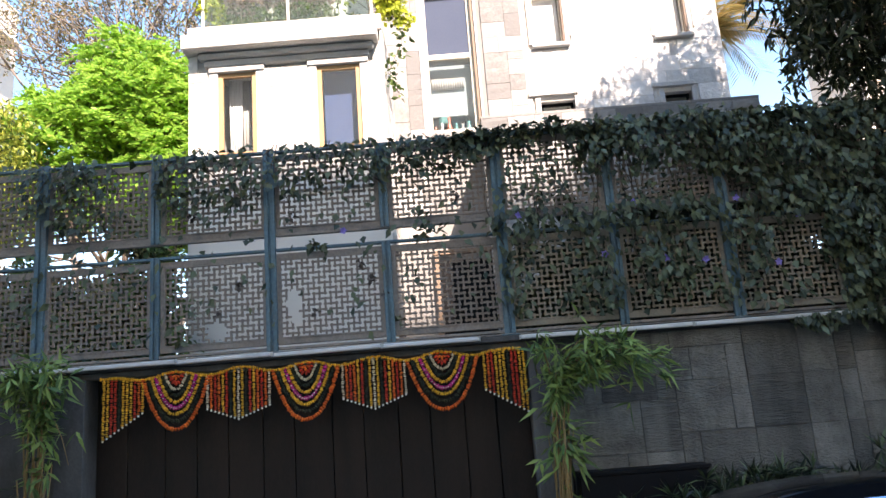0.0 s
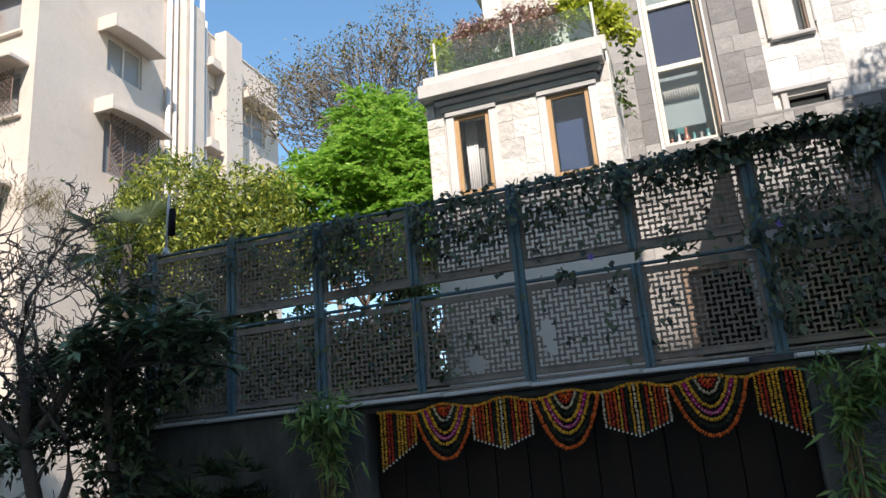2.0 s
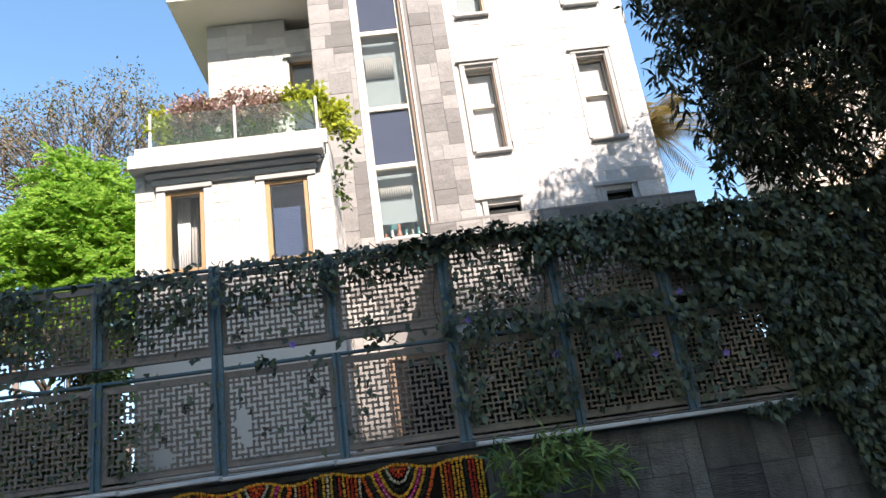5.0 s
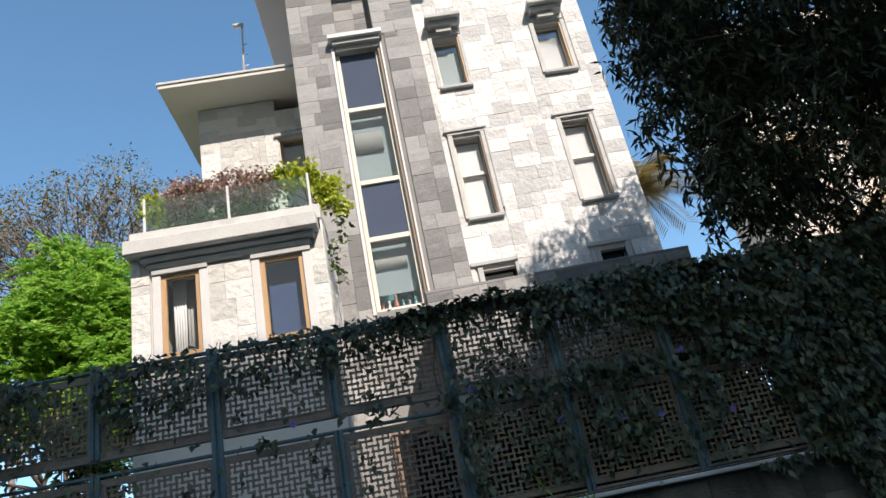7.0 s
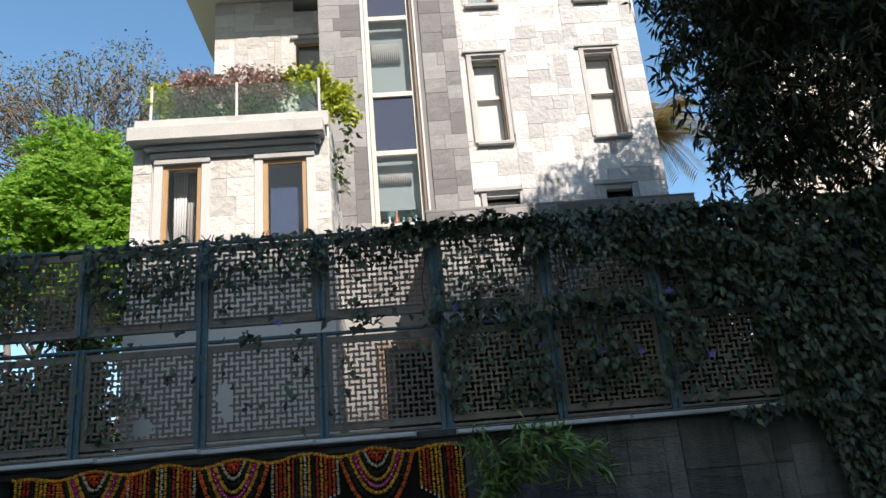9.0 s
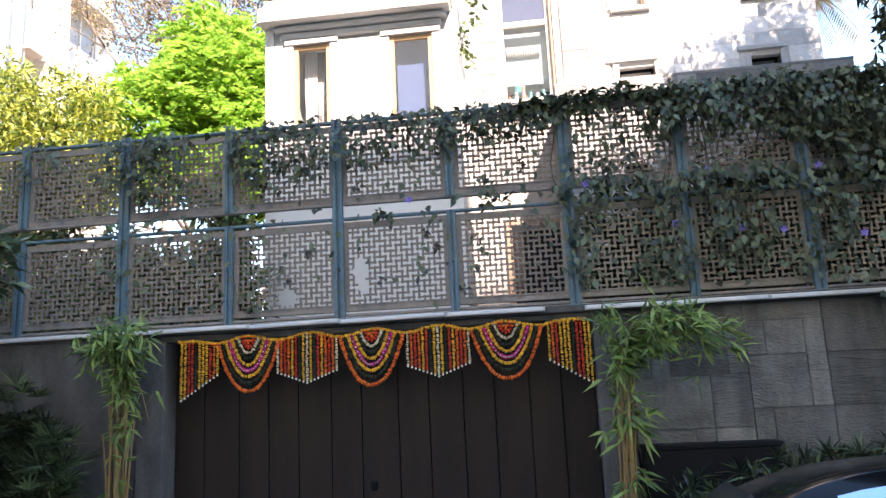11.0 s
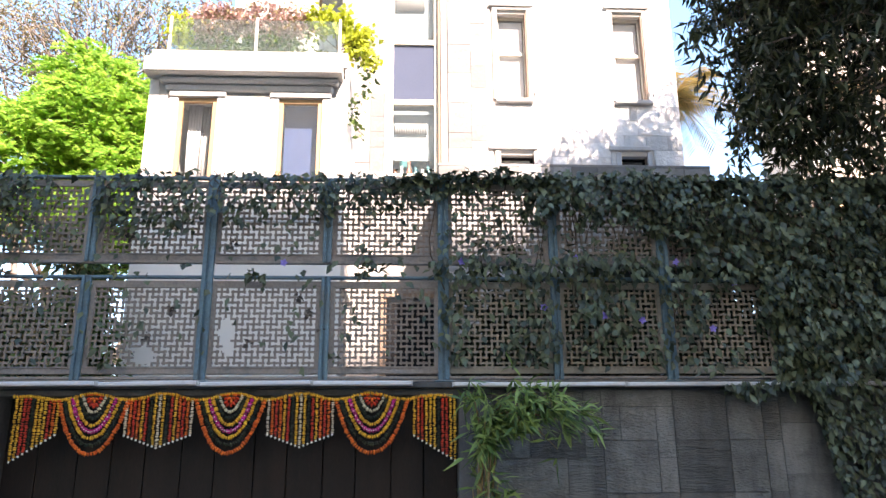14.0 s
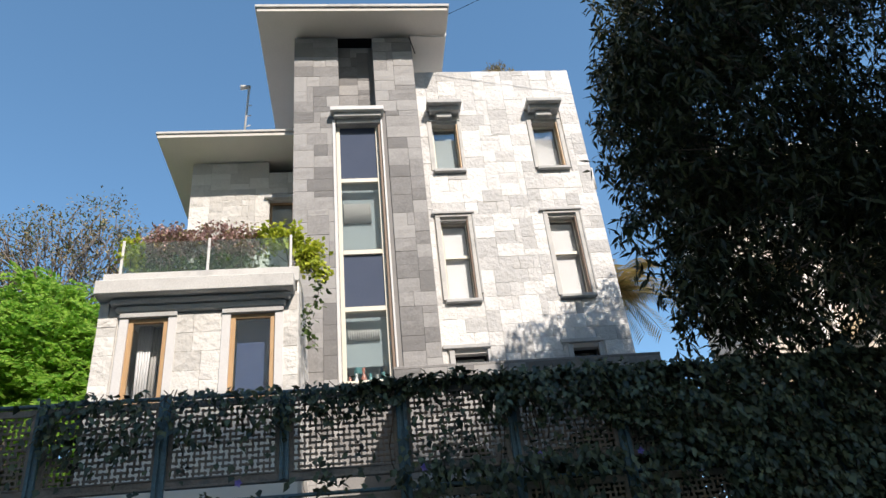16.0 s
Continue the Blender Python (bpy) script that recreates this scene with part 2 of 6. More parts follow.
M_IVY = mat("ivy_leaf", (0.118, 0.142, 0.070), (0.030, 0.043, 0.023), 0.5, 3, 0, island=True, translucent=0.12)
M_FRANGI = mat("frangipani_leaf", (0.260, 0.345, 0.205), (0.060, 0.105, 0.055), 0.38, 3, 0, island=True, translucent=0.15)
M_BAMBOO = mat("bamboo_leaf", (0.245, 0.355, 0.092), (0.070, 0.140, 0.038), 0.5, 3, 0, island=True, translucent=0.2)
M_RHAPIS = mat("rhapis_and_inner_leaf", (0.105, 0.155, 0.070), (0.008, 0.014, 0.009), 0.35, 3, 0, island=True, translucent=0.1)
M_GARDEN = mat("garden_leaf", (0.14, 0.22, 0.06), (0.04, 0.075, 0.025), 0.5, 3, 0, island=True, translucent=0.25)
M_BOUGAIN = mat("faded_bract", (0.66, 0.47, 0.45), (0.34, 0.20, 0.17), 0.8, 3, 0, island=True, translucent=0.3)
M_PALM = mat("palm_leaf", (0.38, 0.46, 0.30), (0.20, 0.26, 0.15), 0.5, 3, 0, island=True, translucent=0.25)
M_DRYPALM = mat("dry_palm_leaf", (0.45, 0.32, 0.12), (0.22, 0.20, 0.07), 0.6, 3, 0, island=True, translucent=0.25)
M_PETAL = mat("violet_petal", (0.35, 0.28, 0.75), (0.25, 0.18, 0.6), 0.6, 3, 0, island=True, translucent=0.3)
M_ORANGE = mat("marigold_orange", (0.88, 0.17, 0.02), (0.66, 0.10, 0.012), 0.85, 30, 0.5, island=True)
M_REDF = mat("marigold_red", (0.72, 0.055, 0.02), (0.48, 0.03, 0.014), 0.85, 30, 0.5, island=True)
M_IVORY = mat("ivory_petal", (0.74, 0.64, 0.46), (0.52, 0.43, 0.28), 0.7, 30, 0.3, island=True)
M_YELLOW = mat("marigold_yellow", (0.90, 0.48, 0.04), (0.66, 0.31, 0.022), 0.85, 30, 0.5, island=True)
M_WHITEF = mat("white_bead", (0.82, 0.80, 0.76), (0.62, 0.60, 0.56), 0.6, 30, 0.3, island=True)
M_PURPLE = mat("purple_bead", (0.66, 0.010, 0.26), (0.46, 0.006, 0.16), 0.5, 30, 0.3, island=True)
# near-black beads: leaf filling, and strands standing in for dark gaps
M_DARKBEAD = mat("dark_leaf_and_gap_bead", (0.035, 0.042, 0.02), (0.014, 0.018, 0.01), 0.8, 30, 0.5, island=True)
M_CAR = mat("car_paint", (0.006, 0.0065, 0.008), (0.004, 0.0045, 0.006), 0.08, 2, 0.0, spec=0.25)
M_TYRE = mat("rubber", (0.03, 0.03, 0.03), (0.02, 0.02, 0.02), 0.85, 9, 0.2)
# blue metal tint stands in for sky mirrored in the door windows
M_CARGLASS = mat("sky_tint_car_glass", (0.42, 0.50, 0.64), (0.34, 0.42, 0.56), 0.05, 2, 0.0, metal=1.0)
M_WINDSCREEN = mat("windscreen_glass", (0.02, 0.022, 0.026), (0.015, 0.017, 0.02), 0.15, 2, 0.0, spec=0.3)
M_CHROME = mat("chrome", (0.7, 0.7, 0.7), (0.6, 0.6, 0.6), 0.15, 4, 0.0, metal=1.0)


# ---- builders ----
def empty(name, loc=(0, 0, 0)):
    ob = new(name)
    ob.location = loc
    ob.empty_display_size = 0.2
    return ob


def mesh_ob(name, verts, faces, material, parent=None, label="", smooth=False):
    me = bpy.data.meshes.new(name)
    me.from_pydata([tuple(v) for v in verts], [], [tuple(f) for f in faces])
    me.materials.append(material)
    if smooth:
        me.polygons.foreach_set("use_smooth", [True] * len(me.polygons))
    ob = new(name, me)
    if parent:
        ob.parent = parent
        ob.matrix_parent_inverse = Matrix.Translation(-parent_origin(parent))
    if label:
        ob["label"] = label
    return ob


def parent_origin(ob):
    v = Vector(ob.location)
    if ob.parent:
        v = v + ob.matrix_parent_inverse.translation + parent_origin(ob.parent)
    return v


def part(name, bm, material, parent, label="", smooth=False):
    """Links a bmesh, made in world metres, as one mesh object under a thing or a part."""
    me = bpy.data.meshes.new(name)
    bm.to_mesh(me)
    bm.free()
    me.materials.append(material)
    if smooth:
        me.polygons.foreach_set("use_smooth", [True] * len(me.polygons))
    ob = new(name, me)
    if parent:
        ob.parent = parent
        ob.matrix_parent_inverse = Matrix.Translation(-parent_origin(parent))
    if label:
        ob["label"] = label
    return ob


def add_box(bm, x0, x1, y0, y1, z0, z1, ch=0.0):
    """A box, with chamfered upright and level edges where ch is given."""
    r = bmesh.ops.create_cube(bm, size=1.0)
    vs = r["verts"]
    for v in vs:
        v.co = Vector((x0 + (v.co.x + 0.5) * (x1 - x0), y0 + (v.co.y + 0.5) * (y1 - y0), z0 + (v.co.z + 0.5) * (z1 - z0)))
    if ch:
        es = list({e for v in vs for e in v.link_edges})
        bmesh.ops.bevel(bm, geom=es, offset=ch, segments=1, affect='EDGES')
    return vs


def box(name, x0, x1, y0, y1, z0, z1, material, parent=None, label="", ch=0.006):
    bm = bmesh.new()
    add_box(bm, x0, x1, y0, y1, z0, z1, ch)
    return part(name, bm, material, parent, label)


def add_tube(bm, pts, radii, sides=6):
    """A tapered tube along points."""
    rings = []
    for i, p in enumerate(pts):
        a = Vector(pts[max(i - 1, 0)])
        b = Vector(pts[min(i + 1, len(pts) - 1)])
        q = (b - a).to_track_quat("Z", "Y")
        r = radii[i] if hasattr(radii, "__len__") else radii
        rings.append([bm.verts.new(Vector(p) + q @ Vector((r * math.cos(k * 2 * math.pi / sides), r * math.sin(k * 2 * math.pi / sides), 0)))
                      for k in range(sides)])
    for r0, r1 in zip(rings, rings[1:]):
        for k in range(sides):
            bm.faces.new((r0[k], r0[(k + 1) % sides], r1[(k + 1) % sides], r1[k]))
    bm.faces.new(rings[0][::-1])
    bm.faces.new(rings[-1])


def tube(name, pts, radii, material, parent=None, label="", sides=8):
    bm = bmesh.new()
    add_tube(bm, pts, radii, sides)
    return part(name, bm, material, parent, label, smooth=True)


def wall(name, axis, at, thick, u0, u1, z0, z1, openings, material, parent=None, label=""):
    """A wall on the plane y = at (axis 'y') or x = at (axis 'x'), as thick as given towards +, with real openings; one closed mesh."""
    us = sorted({u0, u1, *[min(max(o[k], u0), u1) for o in openings for k in (0, 1)]})
    zs = sorted({z0, z1, *[min(max(o[k], z0), z1) for o in openings for k in (2, 3)]})

    def solid(i, j):
        if not (0 <= i < len(us) - 1 and 0 <= j < len(zs) - 1):
            return False
        um, zm = (us[i] + us[i + 1]) / 2, (zs[j] + zs[j + 1]) / 2
        return not any(o[0] < um < o[1] and o[2] < zm < o[3] for o in openings)

    bm = bmesh.new()
    seen = {}

    def vert(i, j, back):
        if (i, j, back) not in seen:
            d = at + thick * back
            seen[i, j, back] = bm.verts.new((us[i], d, zs[j]) if axis == 'y' else (d, us[i], zs[j]))
        return seen[i, j, back]

    for i in range(len(us) - 1):
        for j in range(len(zs) - 1):
            if not solid(i, j):
                continue
            c = [(i, j), (i + 1, j), (i + 1, j + 1), (i, j + 1)]
            bm.faces.new([vert(*q, 0) for q in c])
            bm.faces.new([vert(*q, 1) for q in c[::-1]])
            for a, b, n in ((0, 1, (i, j - 1)), (1, 2, (i + 1, j)), (2, 3, (i, j + 1)), (3, 0, (i - 1, j))):
                if not solid(*n):
                    bm.faces.new((vert(*c[b], 0), vert(*c[a], 0), vert(*c[a], 1), vert(*c[b], 1)))
    bmesh.ops.recalc_face_normals(bm, faces=bm.faces)
    return part(name, bm, material, parent, label)


BLOCKS = {}


def block_mesh(w, h, d, ch, material, jit):
    """A dressed block with a slightly broken face, shared by alike pieces."""
    key = (round(w, 3), round(h, 3), round(d, 3), material.name, jit)
    if key in BLOCKS:
        return BLOCKS[key]
    rr = random.Random(hash((key[0], key[1], jit)) & 0xffff)
    w, h = key[0], key[1]
    bm = bmesh.new()
    n = 3
    grid = []
    for j in range(n + 1):
        row = []
        for i in range(n + 1):
            edge = i in (0, n) or j in (0, n)
            x = -w / 2 + ch + (w - 2 * ch) * i / n
            z = -h / 2 + ch + (h - 2 * ch) * j / n
            y = -d + (0.0 if edge else rr.uniform(-0.009, 0.004))
            row.append(bm.verts.new((x + (0 if edge else rr.uniform(-1, 1) * 0.02), y, z + (0 if edge else rr.uniform(-1, 1) * 0.02))))
        grid.append(row)
    for j in range(n):
        for i in range(n):
            bm.faces.new((grid[j][i], grid[j][i + 1], grid[j + 1][i + 1], grid[j + 1][i]))
    rim = [grid[0][i] for i in range(n + 1)] + [grid[j][n] for j in range(1, n + 1)] + [grid[n][i] for i in range(n - 1, -1, -1)] + [grid[j][0] for j in range(n - 1, 0, -1)]
    back = [bm.verts.new((v.co.x * w / (w - 2 * ch), 0.0, v.co.z * h / (h - 2 * ch))) for v in rim]
    for k in range(len(rim)):
        k2 = (k + 1) % len(rim)
        bm.faces.new((rim[k2], rim[k], back[k], back[k2]))
    me = bpy.data.meshes.new("block")
    bm.to_mesh(me)
    bm.free()
    me.materials.append(material)
    BLOCKS[key] = me
    return me


def cladding(parent, axis, at, u0, u1, z0, z1, openings, material, seed, cell=(0.14, 0.15), sizes=((3, 2), (2, 2), (3, 2), (4, 2), (3, 2), (2, 2), (3, 3), (3, 1)), name="stone", depth=0.03, gap=0.0006, uneven=0.007):
    """Random ashlar over a wall face, packed on a grid; axis 'y': the face looks to -y; axis 'x': it looks to +x."""
    rr = random.Random(seed)
    nu, nz = max(1, round((u1 - u0) / cell[0])), max(1, round((z1 - z0) / cell[1]))
    du, dz = (u1 - u0) / nu, (z1 - z0) / nz
    free = [[not any(o[0] < u0 + (i + 0.5) * du < o[1] and o[2] < z0 + (j + 0.5) * dz < o[3] for o in openings) for i in range(nu)] for j in range(nz)]
    origin = Matrix.Translation(-parent_origin(parent))
    for j in range(nz):
        for i in range(nu):
            if not free[j][i]:
                continue
            w, h = rr.choice(sizes)
            n = 1
            while n < w and i + n < nu and free[j][i + n]:
                n += 1
            if n == w and i + n + 1 == nu and free[j][i + n]:
                n += 1
            m = 1
            while m < h and j + m < nz and all(free[j + m][i + k] for k in range(n)):
                m += 1
            for b in range(m):
                for a in range(n):
                    free[j + b][i + a] = False
            d = rr.choice((0.0, 0.3, 0.6, 1.0)) * uneven
            ob = new(name, block_mesh(n * du - gap, m * dz - gap, depth, 0.0022, material, rr.randint(0, 2)))
            cu, cz = u0 + (i + n / 2) * du, z0 + (j + m / 2) * dz
            if axis == 'y':
                ob.location = (cu, at - d, cz)
            else:
                ob.location = (at + d, cu, cz)
                ob.rotation_euler = (0, 0, radians(90))
            ob.parent = parent
            ob.matrix_parent_inverse = origin


def leaves(name, pos, axis, normal, length, width, material, parent=None, label="", fold=0.25, droop=0.0):
    """Many pointed, folded leaves in one mesh: pos, axis and normal are n x 3, length and width n."""
    pos, axis, normal = (np.asarray(v, float) for v in (pos, axis, normal))
    n = len(pos)
    length, width = np.broadcast_to(length, n)[:, None], np.broadcast_to(width, n)[:, None]
    axis = axis / (np.linalg.norm(axis, axis=1)[:, None] + 1e-9)
    side = np.cross(axis, normal)
    side /= (np.linalg.norm(side, axis=1)[:, None] + 1e-9)
    up = np.cross(side, axis)
    down = np.array([0, 0, -1.0]) * droop * length
    mid = pos + axis * length * 0.42 + down * 0.25
    tip = pos + axis * length + down
    lft = mid + side * width * 0.5 + up * width * fold
    rgt = mid - side * width * 0.5 + up * width * fold
    v = np.stack([pos, lft, tip, rgt, mid], 1).reshape(-1, 3)
    base = np.arange(n)[:, None] * 5
    f = np.concatenate([base + [[0, 4, 1]], base + [[1, 4, 2]], base + [[0, 3, 4]], base + [[3, 2, 4]]], 1).reshape(-1, 3)
    me = bpy.data.meshes.new(name)
    me.vertices.add(len(v))
    me.vertices.foreach_set("co", v.ravel())
    me.loops.add(f.size)
    me.loops.foreach_set("vertex_index", f.ravel().astype(np.int32))
    me.polygons.add(len(f))
    me.polygons.foreach_set("loop_start", np.arange(0, f.size, 3, dtype=np.int32))
    me.polygons.foreach_set("loop_total", np.full(len(f), 3, dtype=np.int32))
    me.materials.append(material)
    me.update()
    me.validate()
    ob = new(name, me)
    if parent:
        ob.parent = parent
        ob.matrix_parent_inverse = Matrix.Translation(-parent_origin(parent))
    if label:
        ob["label"] = label
    return ob


def rand_dirs(rng, n, up=0.0):
    d = rng.normal(size=(n, 3))
    d[:, 2] += up
    return d / np.linalg.norm(d, axis=1)[:, None]


def branches(rng, start, direction, length, radius, depth, spread=0.6, up=0.15, kids=(2, 3), shrink=0.72, bend=0.12):
    """A branching skeleton: a list of (points, radii), and the tips."""
    out, tips = [], []

    def grow(p, d, ln, r, k):
        pts, rad = [p.copy()], [r]
        n = 4
        for i in range(n):
            d = d + rng.normal(size=3) * bend + np.array([0, 0, up * 0.25])
            d /= np.linalg.norm(d)
            p = p + d * ln / n
            pts.append(p.copy())
            rad.append(r * (1 - 0.4 * (i + 1) / n))
        out.append((pts, rad))
        if k == 0:
            tips.append((p.copy(), d.copy()))
            return
        for _ in range(rng.integers(kids[0], kids[1] + 1)):
            nd = d + rng.normal(size=3) * spread
            nd[2] += up
            nd /= np.linalg.norm(nd)
            grow(p, nd, ln * shrink * rng.uniform(0.8, 1.15), r * 0.58, k - 1)

    grow(np.array(start, float), np.array(direction, float) / np.linalg.norm(direction), length, radius, depth)
    return out, tips


def tubes(name, lines, material, parent, sides=5, label=""):
    bm = bmesh.new()
    for pts, rad in lines:
        add_tube(bm, pts, rad, sides)
    return part(name, bm, material, parent, label, smooth=True)


# ---- ground and the street ----
ground = box("ground", -120, 120, -60, 160, -0.4, 0.0, M_EARTH, ch=0)
tagged(ground, "brown bare earth round the plots", "ground", kind="structure")
tagged(box("road", -60, 60, -4.2, 5.2, -0.3, 0.012, M_ASPHALT, ch=0), "dark worn asphalt street", "road", kind="structure")
tagged(box("pavement", -60, 60, 5.25, 6.98, -0.3, 0.14, M_PAVE, ch=0.015), "grey paved footway along the boundary wall", "pavement", kind="structure")
# unseen slabs added behind the viewer; their heights set the shadow lines
tagged(box("wall_south", 8.0, 17.6, -33.0, -30.0, 0, 48.3, M_PLAIN, ch=0), "unseen slab added to block sun, behind the viewer", "wall", kind="structure")
tagged(box("wall_south_west", -90, 8.0, -33.0, -30.0, 0, 50.7, M_PLAIN, ch=0), "unseen tall slab added to block sun, behind the viewer", "wall", kind="structure")
tagged(box("wall_south_low", 17.6, 22.3, -33.0, -30.0, 0, 48.1, M_PLAIN, ch=0), "unseen lower slab added to block sun, behind the viewer", "wall", kind="structure")
tagged(box("wall_south_high", 22.3, 80, -33.0, -30.0, 0, 52.2, M_PLAIN, ch=0), "unseen tall slab added to block sun, behind the viewer", "wall", kind="structure")

# unseen pale floor, added to bounce light onto the bay foot
tagged(box("courtyard", -5.2, 6.0, 7.42, 10.48, 0.004, 0.06, M_NEARWHITE, ch=0), "unseen pale slab added to bounce light onto the bay foot", "paving", kind="structure")

# ---- boundary wall and gate ----
GX0, GX1 = -2.49, 1.64          # gate opening
FY = 7.10                       # front of the screen
bwall = empty("boundary_wall", (-4, 7.2, 0))
tagged(bwall, "dark grey stone and render boundary wall", "wall", kind="structure")
box("wall_left", -5.55, -2.76, 7.06, 7.36, 0, 2.56, M_WALLBASE, bwall, "dark stained cement render")
box("pier", -2.76, GX0, 7.03, 7.40, 0, 2.50, M_WALLBASE, bwall)
box("lintel", -2.76, 1.95, 7.10, 7.36, 2.50, 2.56, M_WALLBASE, bwall)
box("pier_right", GX1, 1.95, 7.07, 7.40, 0, 2.498, M_WALLBASE, bwall)
box("wall_right", 1.952, 12.0, 7.10, 7.36, 0, 2.56, M_WALLBASE, bwall)
box("coping", -5.6, 12.0, 7.04, 7.40, 2.562, 2.62, M_WALLBASE, bwall, ch=0.008)
box("return_wall", -5.55, -5.25, 7.362, 16, 0, 2.6, M_WALLBASE, bwall)

gate = tagged(empty("gate", (-0.4, 7.3, 0)), "tall dark brown wooden plank gate, closed", "gate")
gx, k = GX0 + 0.004, 0
widths = random.Random(4)
while gx < GX1 - 0.05:
    w = min(widths.choice((0.30, 0.33, 0.36)), GX1 - 0.004 - gx)
    box("plank", gx + 0.004, gx + w - 0.004, 7.28 + widths.uniform(0, 0.006), 7.33, 0.03, 2.495, M_GATE, gate, ch=0.005)
    gx += w
box("backing", GX0 + 0.002, GX1 - 0.002, 7.332, 7.36, 0.03, 2.497, M_GATE, gate, ch=0)
box("gate_rail", GX0 + 0.01, GX1 - 0.01, 7.362, 7.40, 0.3, 0.42, M_GATE, gate)
box("gate_rail", GX0 + 0.01, GX1 - 0.01, 7.362, 7.40, 2.1, 2.22, M_GATE, gate)
box("latch", -0.52, -0.46, 7.262, 7.279, 1.02, 1.10, M_DARK, gate, "small dark metal latch")

bench = tagged(empty("planter_box", (2.5, 6.9, 0.14)), "black painted long planter box against the wall", "planter")
box("box_body", 1.97, 3.10, 6.78, 7.05, 0.141, 1.32, M_DARK, bench)
box("box_rim", 1.96, 3.11, 6.772, 7.054, 1.322, 1.36, M_DARK, bench)

# ---- white strip lights under the screen ----
xs = [-5.52, -4.38, -3.22, -2.50, -1.62, -0.72, 0.30, 1.22]
for a, b in list(zip(xs, xs[1:])) + [(1.58, 2.35), (2.35, 3.20), (3.20, 4.35), (4.35, 5.5), (5.5, 6.6)]:
    zc = 2.600 if a < 1.5 else 2.588
    strip = tagged(empty("strip_light", ((a + b) / 2, 6.98, zc)), "long white plastic batten light under the screen", "lamp", "strip lights under the screen")
    tilt = random.Random(int(a * 100)).uniform(-0.007, 0.007)
    bm = bmesh.new()
    add_box(bm, a + 0.012, b - 0.012, 6.966, 7.004, zc - 0.020, zc + 0.020, 0.009)
    for v in bm.verts:
        v.co.z += tilt * (1 if v.co.x < (a + b) / 2 else -1)
    part("tube", bm, M_BATTEN, strip)
    for e in (a + 0.006, b - 0.006):
        box("end_cap", e - 0.005, e + 0.005, 6.963, 7.006, zc - 0.023, zc + 0.023, M_MOULD, strip, ch=0.002)
    box("backplate", a + 0.03, b - 0.03, 7.005, 7.038, zc - 0.017, zc + 0.017, M_MOULD, strip)

# ---- the lattice screen ----
POSTS = [-5.24 + 1.125 * i for i in range(7)] + [1.51 + 1.085 * i for i in range(1, 8)]
LOW, LOWTOP, UPBOT, TOP = 2.70, 3.595, 3.785, 4.63
PITCH = 0.0535


def lattice_mesh(name, w, h, material, seed, holes=()):
    """A board fretted into square holes, joined by narrow necks into hooked threes that turn about each other."""
    rr = random.Random(seed)
    nx, nz = int(round(w / PITCH)), int(round(h / PITCH))
    px, pz = w / nx, h / nz
    k0, tx, tz = rr.randint(0, 2), 0.335 * px, 0.335 * pz
    boxes = []

    def gone(x, z):
        return any((x - a) ** 2 / c ** 2 + (z - b) ** 2 / d ** 2 < 1 for a, b, c, d in holes)

    def neck():
        return rr.uniform(0.50, 0.66)

    # level bars: hole column i lies between upright i and i + 1, hole row j is counted from the top
    for j in range(nz + 1):
        z = h / 2 - j * pz
        run = None
        for i in range(nx):
            xn = -w / 2 + i * px
            x0, x1 = xn + tx / 2, xn + px - tx / 2
            if run is None:
                run = xn - tx / 2
            if gone(xn, z):
                boxes.append((run, xn - tx / 2, z - tz / 2, z + tz / 2))
                run = x0
            cut = 0 < j < nz and ((i + k0) % 3, j % 3) in ((2, 1), (0, 2), (1, 0))
            lost = gone((x0 + x1) / 2, z)
            if cut or lost:
                g = 1.0 if lost else neck()
                m, half = (x0 + x1) / 2, (x1 - x0) * g / 2
                boxes.append((run, m - half, z - tz / 2, z + tz / 2))
                run = m + half
        boxes.append((run, w / 2 + tx / 2, z - tz / 2, z + tz / 2))
    # uprights
    for i in range(nx + 1):
        x = -w / 2 + i * px
        for j in range(nz):
            z1, z0 = h / 2 - j * pz - tz / 2, h / 2 - (j + 1) * pz + tz / 2
            c, r = (i - 1 + k0) % 3, j % 3
            if gone(x, (z0 + z1) / 2):
                continue
            if 0 < i < nx and (c, r) in ((2, 0), (1, 1), (0, 2)):
                m, half = (z0 + z1) / 2, (z1 - z0) * neck() / 2
                boxes += [(x - tx / 2, x + tx / 2, m + half, z1), (x - tx / 2, x + tx / 2, z0, m - half)]
            else:
                boxes.append((x - tx / 2, x + tx / 2, z0, z1))
    verts, faces = [], []
    for x0, x1, z0, z1 in boxes:
        if x1 - x0 < 0.002:
            continue
        x0, x1 = x0 + rr.uniform(-0.001, 0.001), x1 + rr.uniform(-0.001, 0.001)
        y0, y1 = -0.010 + rr.uniform(-0.0015, 0.0015), 0.010
        b = len(verts)
        verts += [(x0, y0, z0), (x1, y0, z0), (x1, y0, z1), (x0, y0, z1), (x0, y1, z0), (x1, y1, z0), (x1, y1, z1), (x0, y1, z1)]
        faces += [(b, b + 1, b + 2, b + 3), (b + 5, b + 4, b + 7, b + 6), (b, b + 4, b + 5, b + 1), (b + 1, b + 5, b + 6, b + 2), (b + 2, b + 6, b + 7, b + 3), (b + 3, b + 7, b + 4, b)]
    me = bpy.data.meshes.new(name)
    me.from_pydata(verts, [], faces)
    me.materials.append(material)
    return me


PW = 1.125 - 0.085
PWR = 1.085 - 0.085
UPH, LOH = TOP - UPBOT - 0.03, LOWTOP - LOW - 0.01
FR = 0.055
LATS = {}


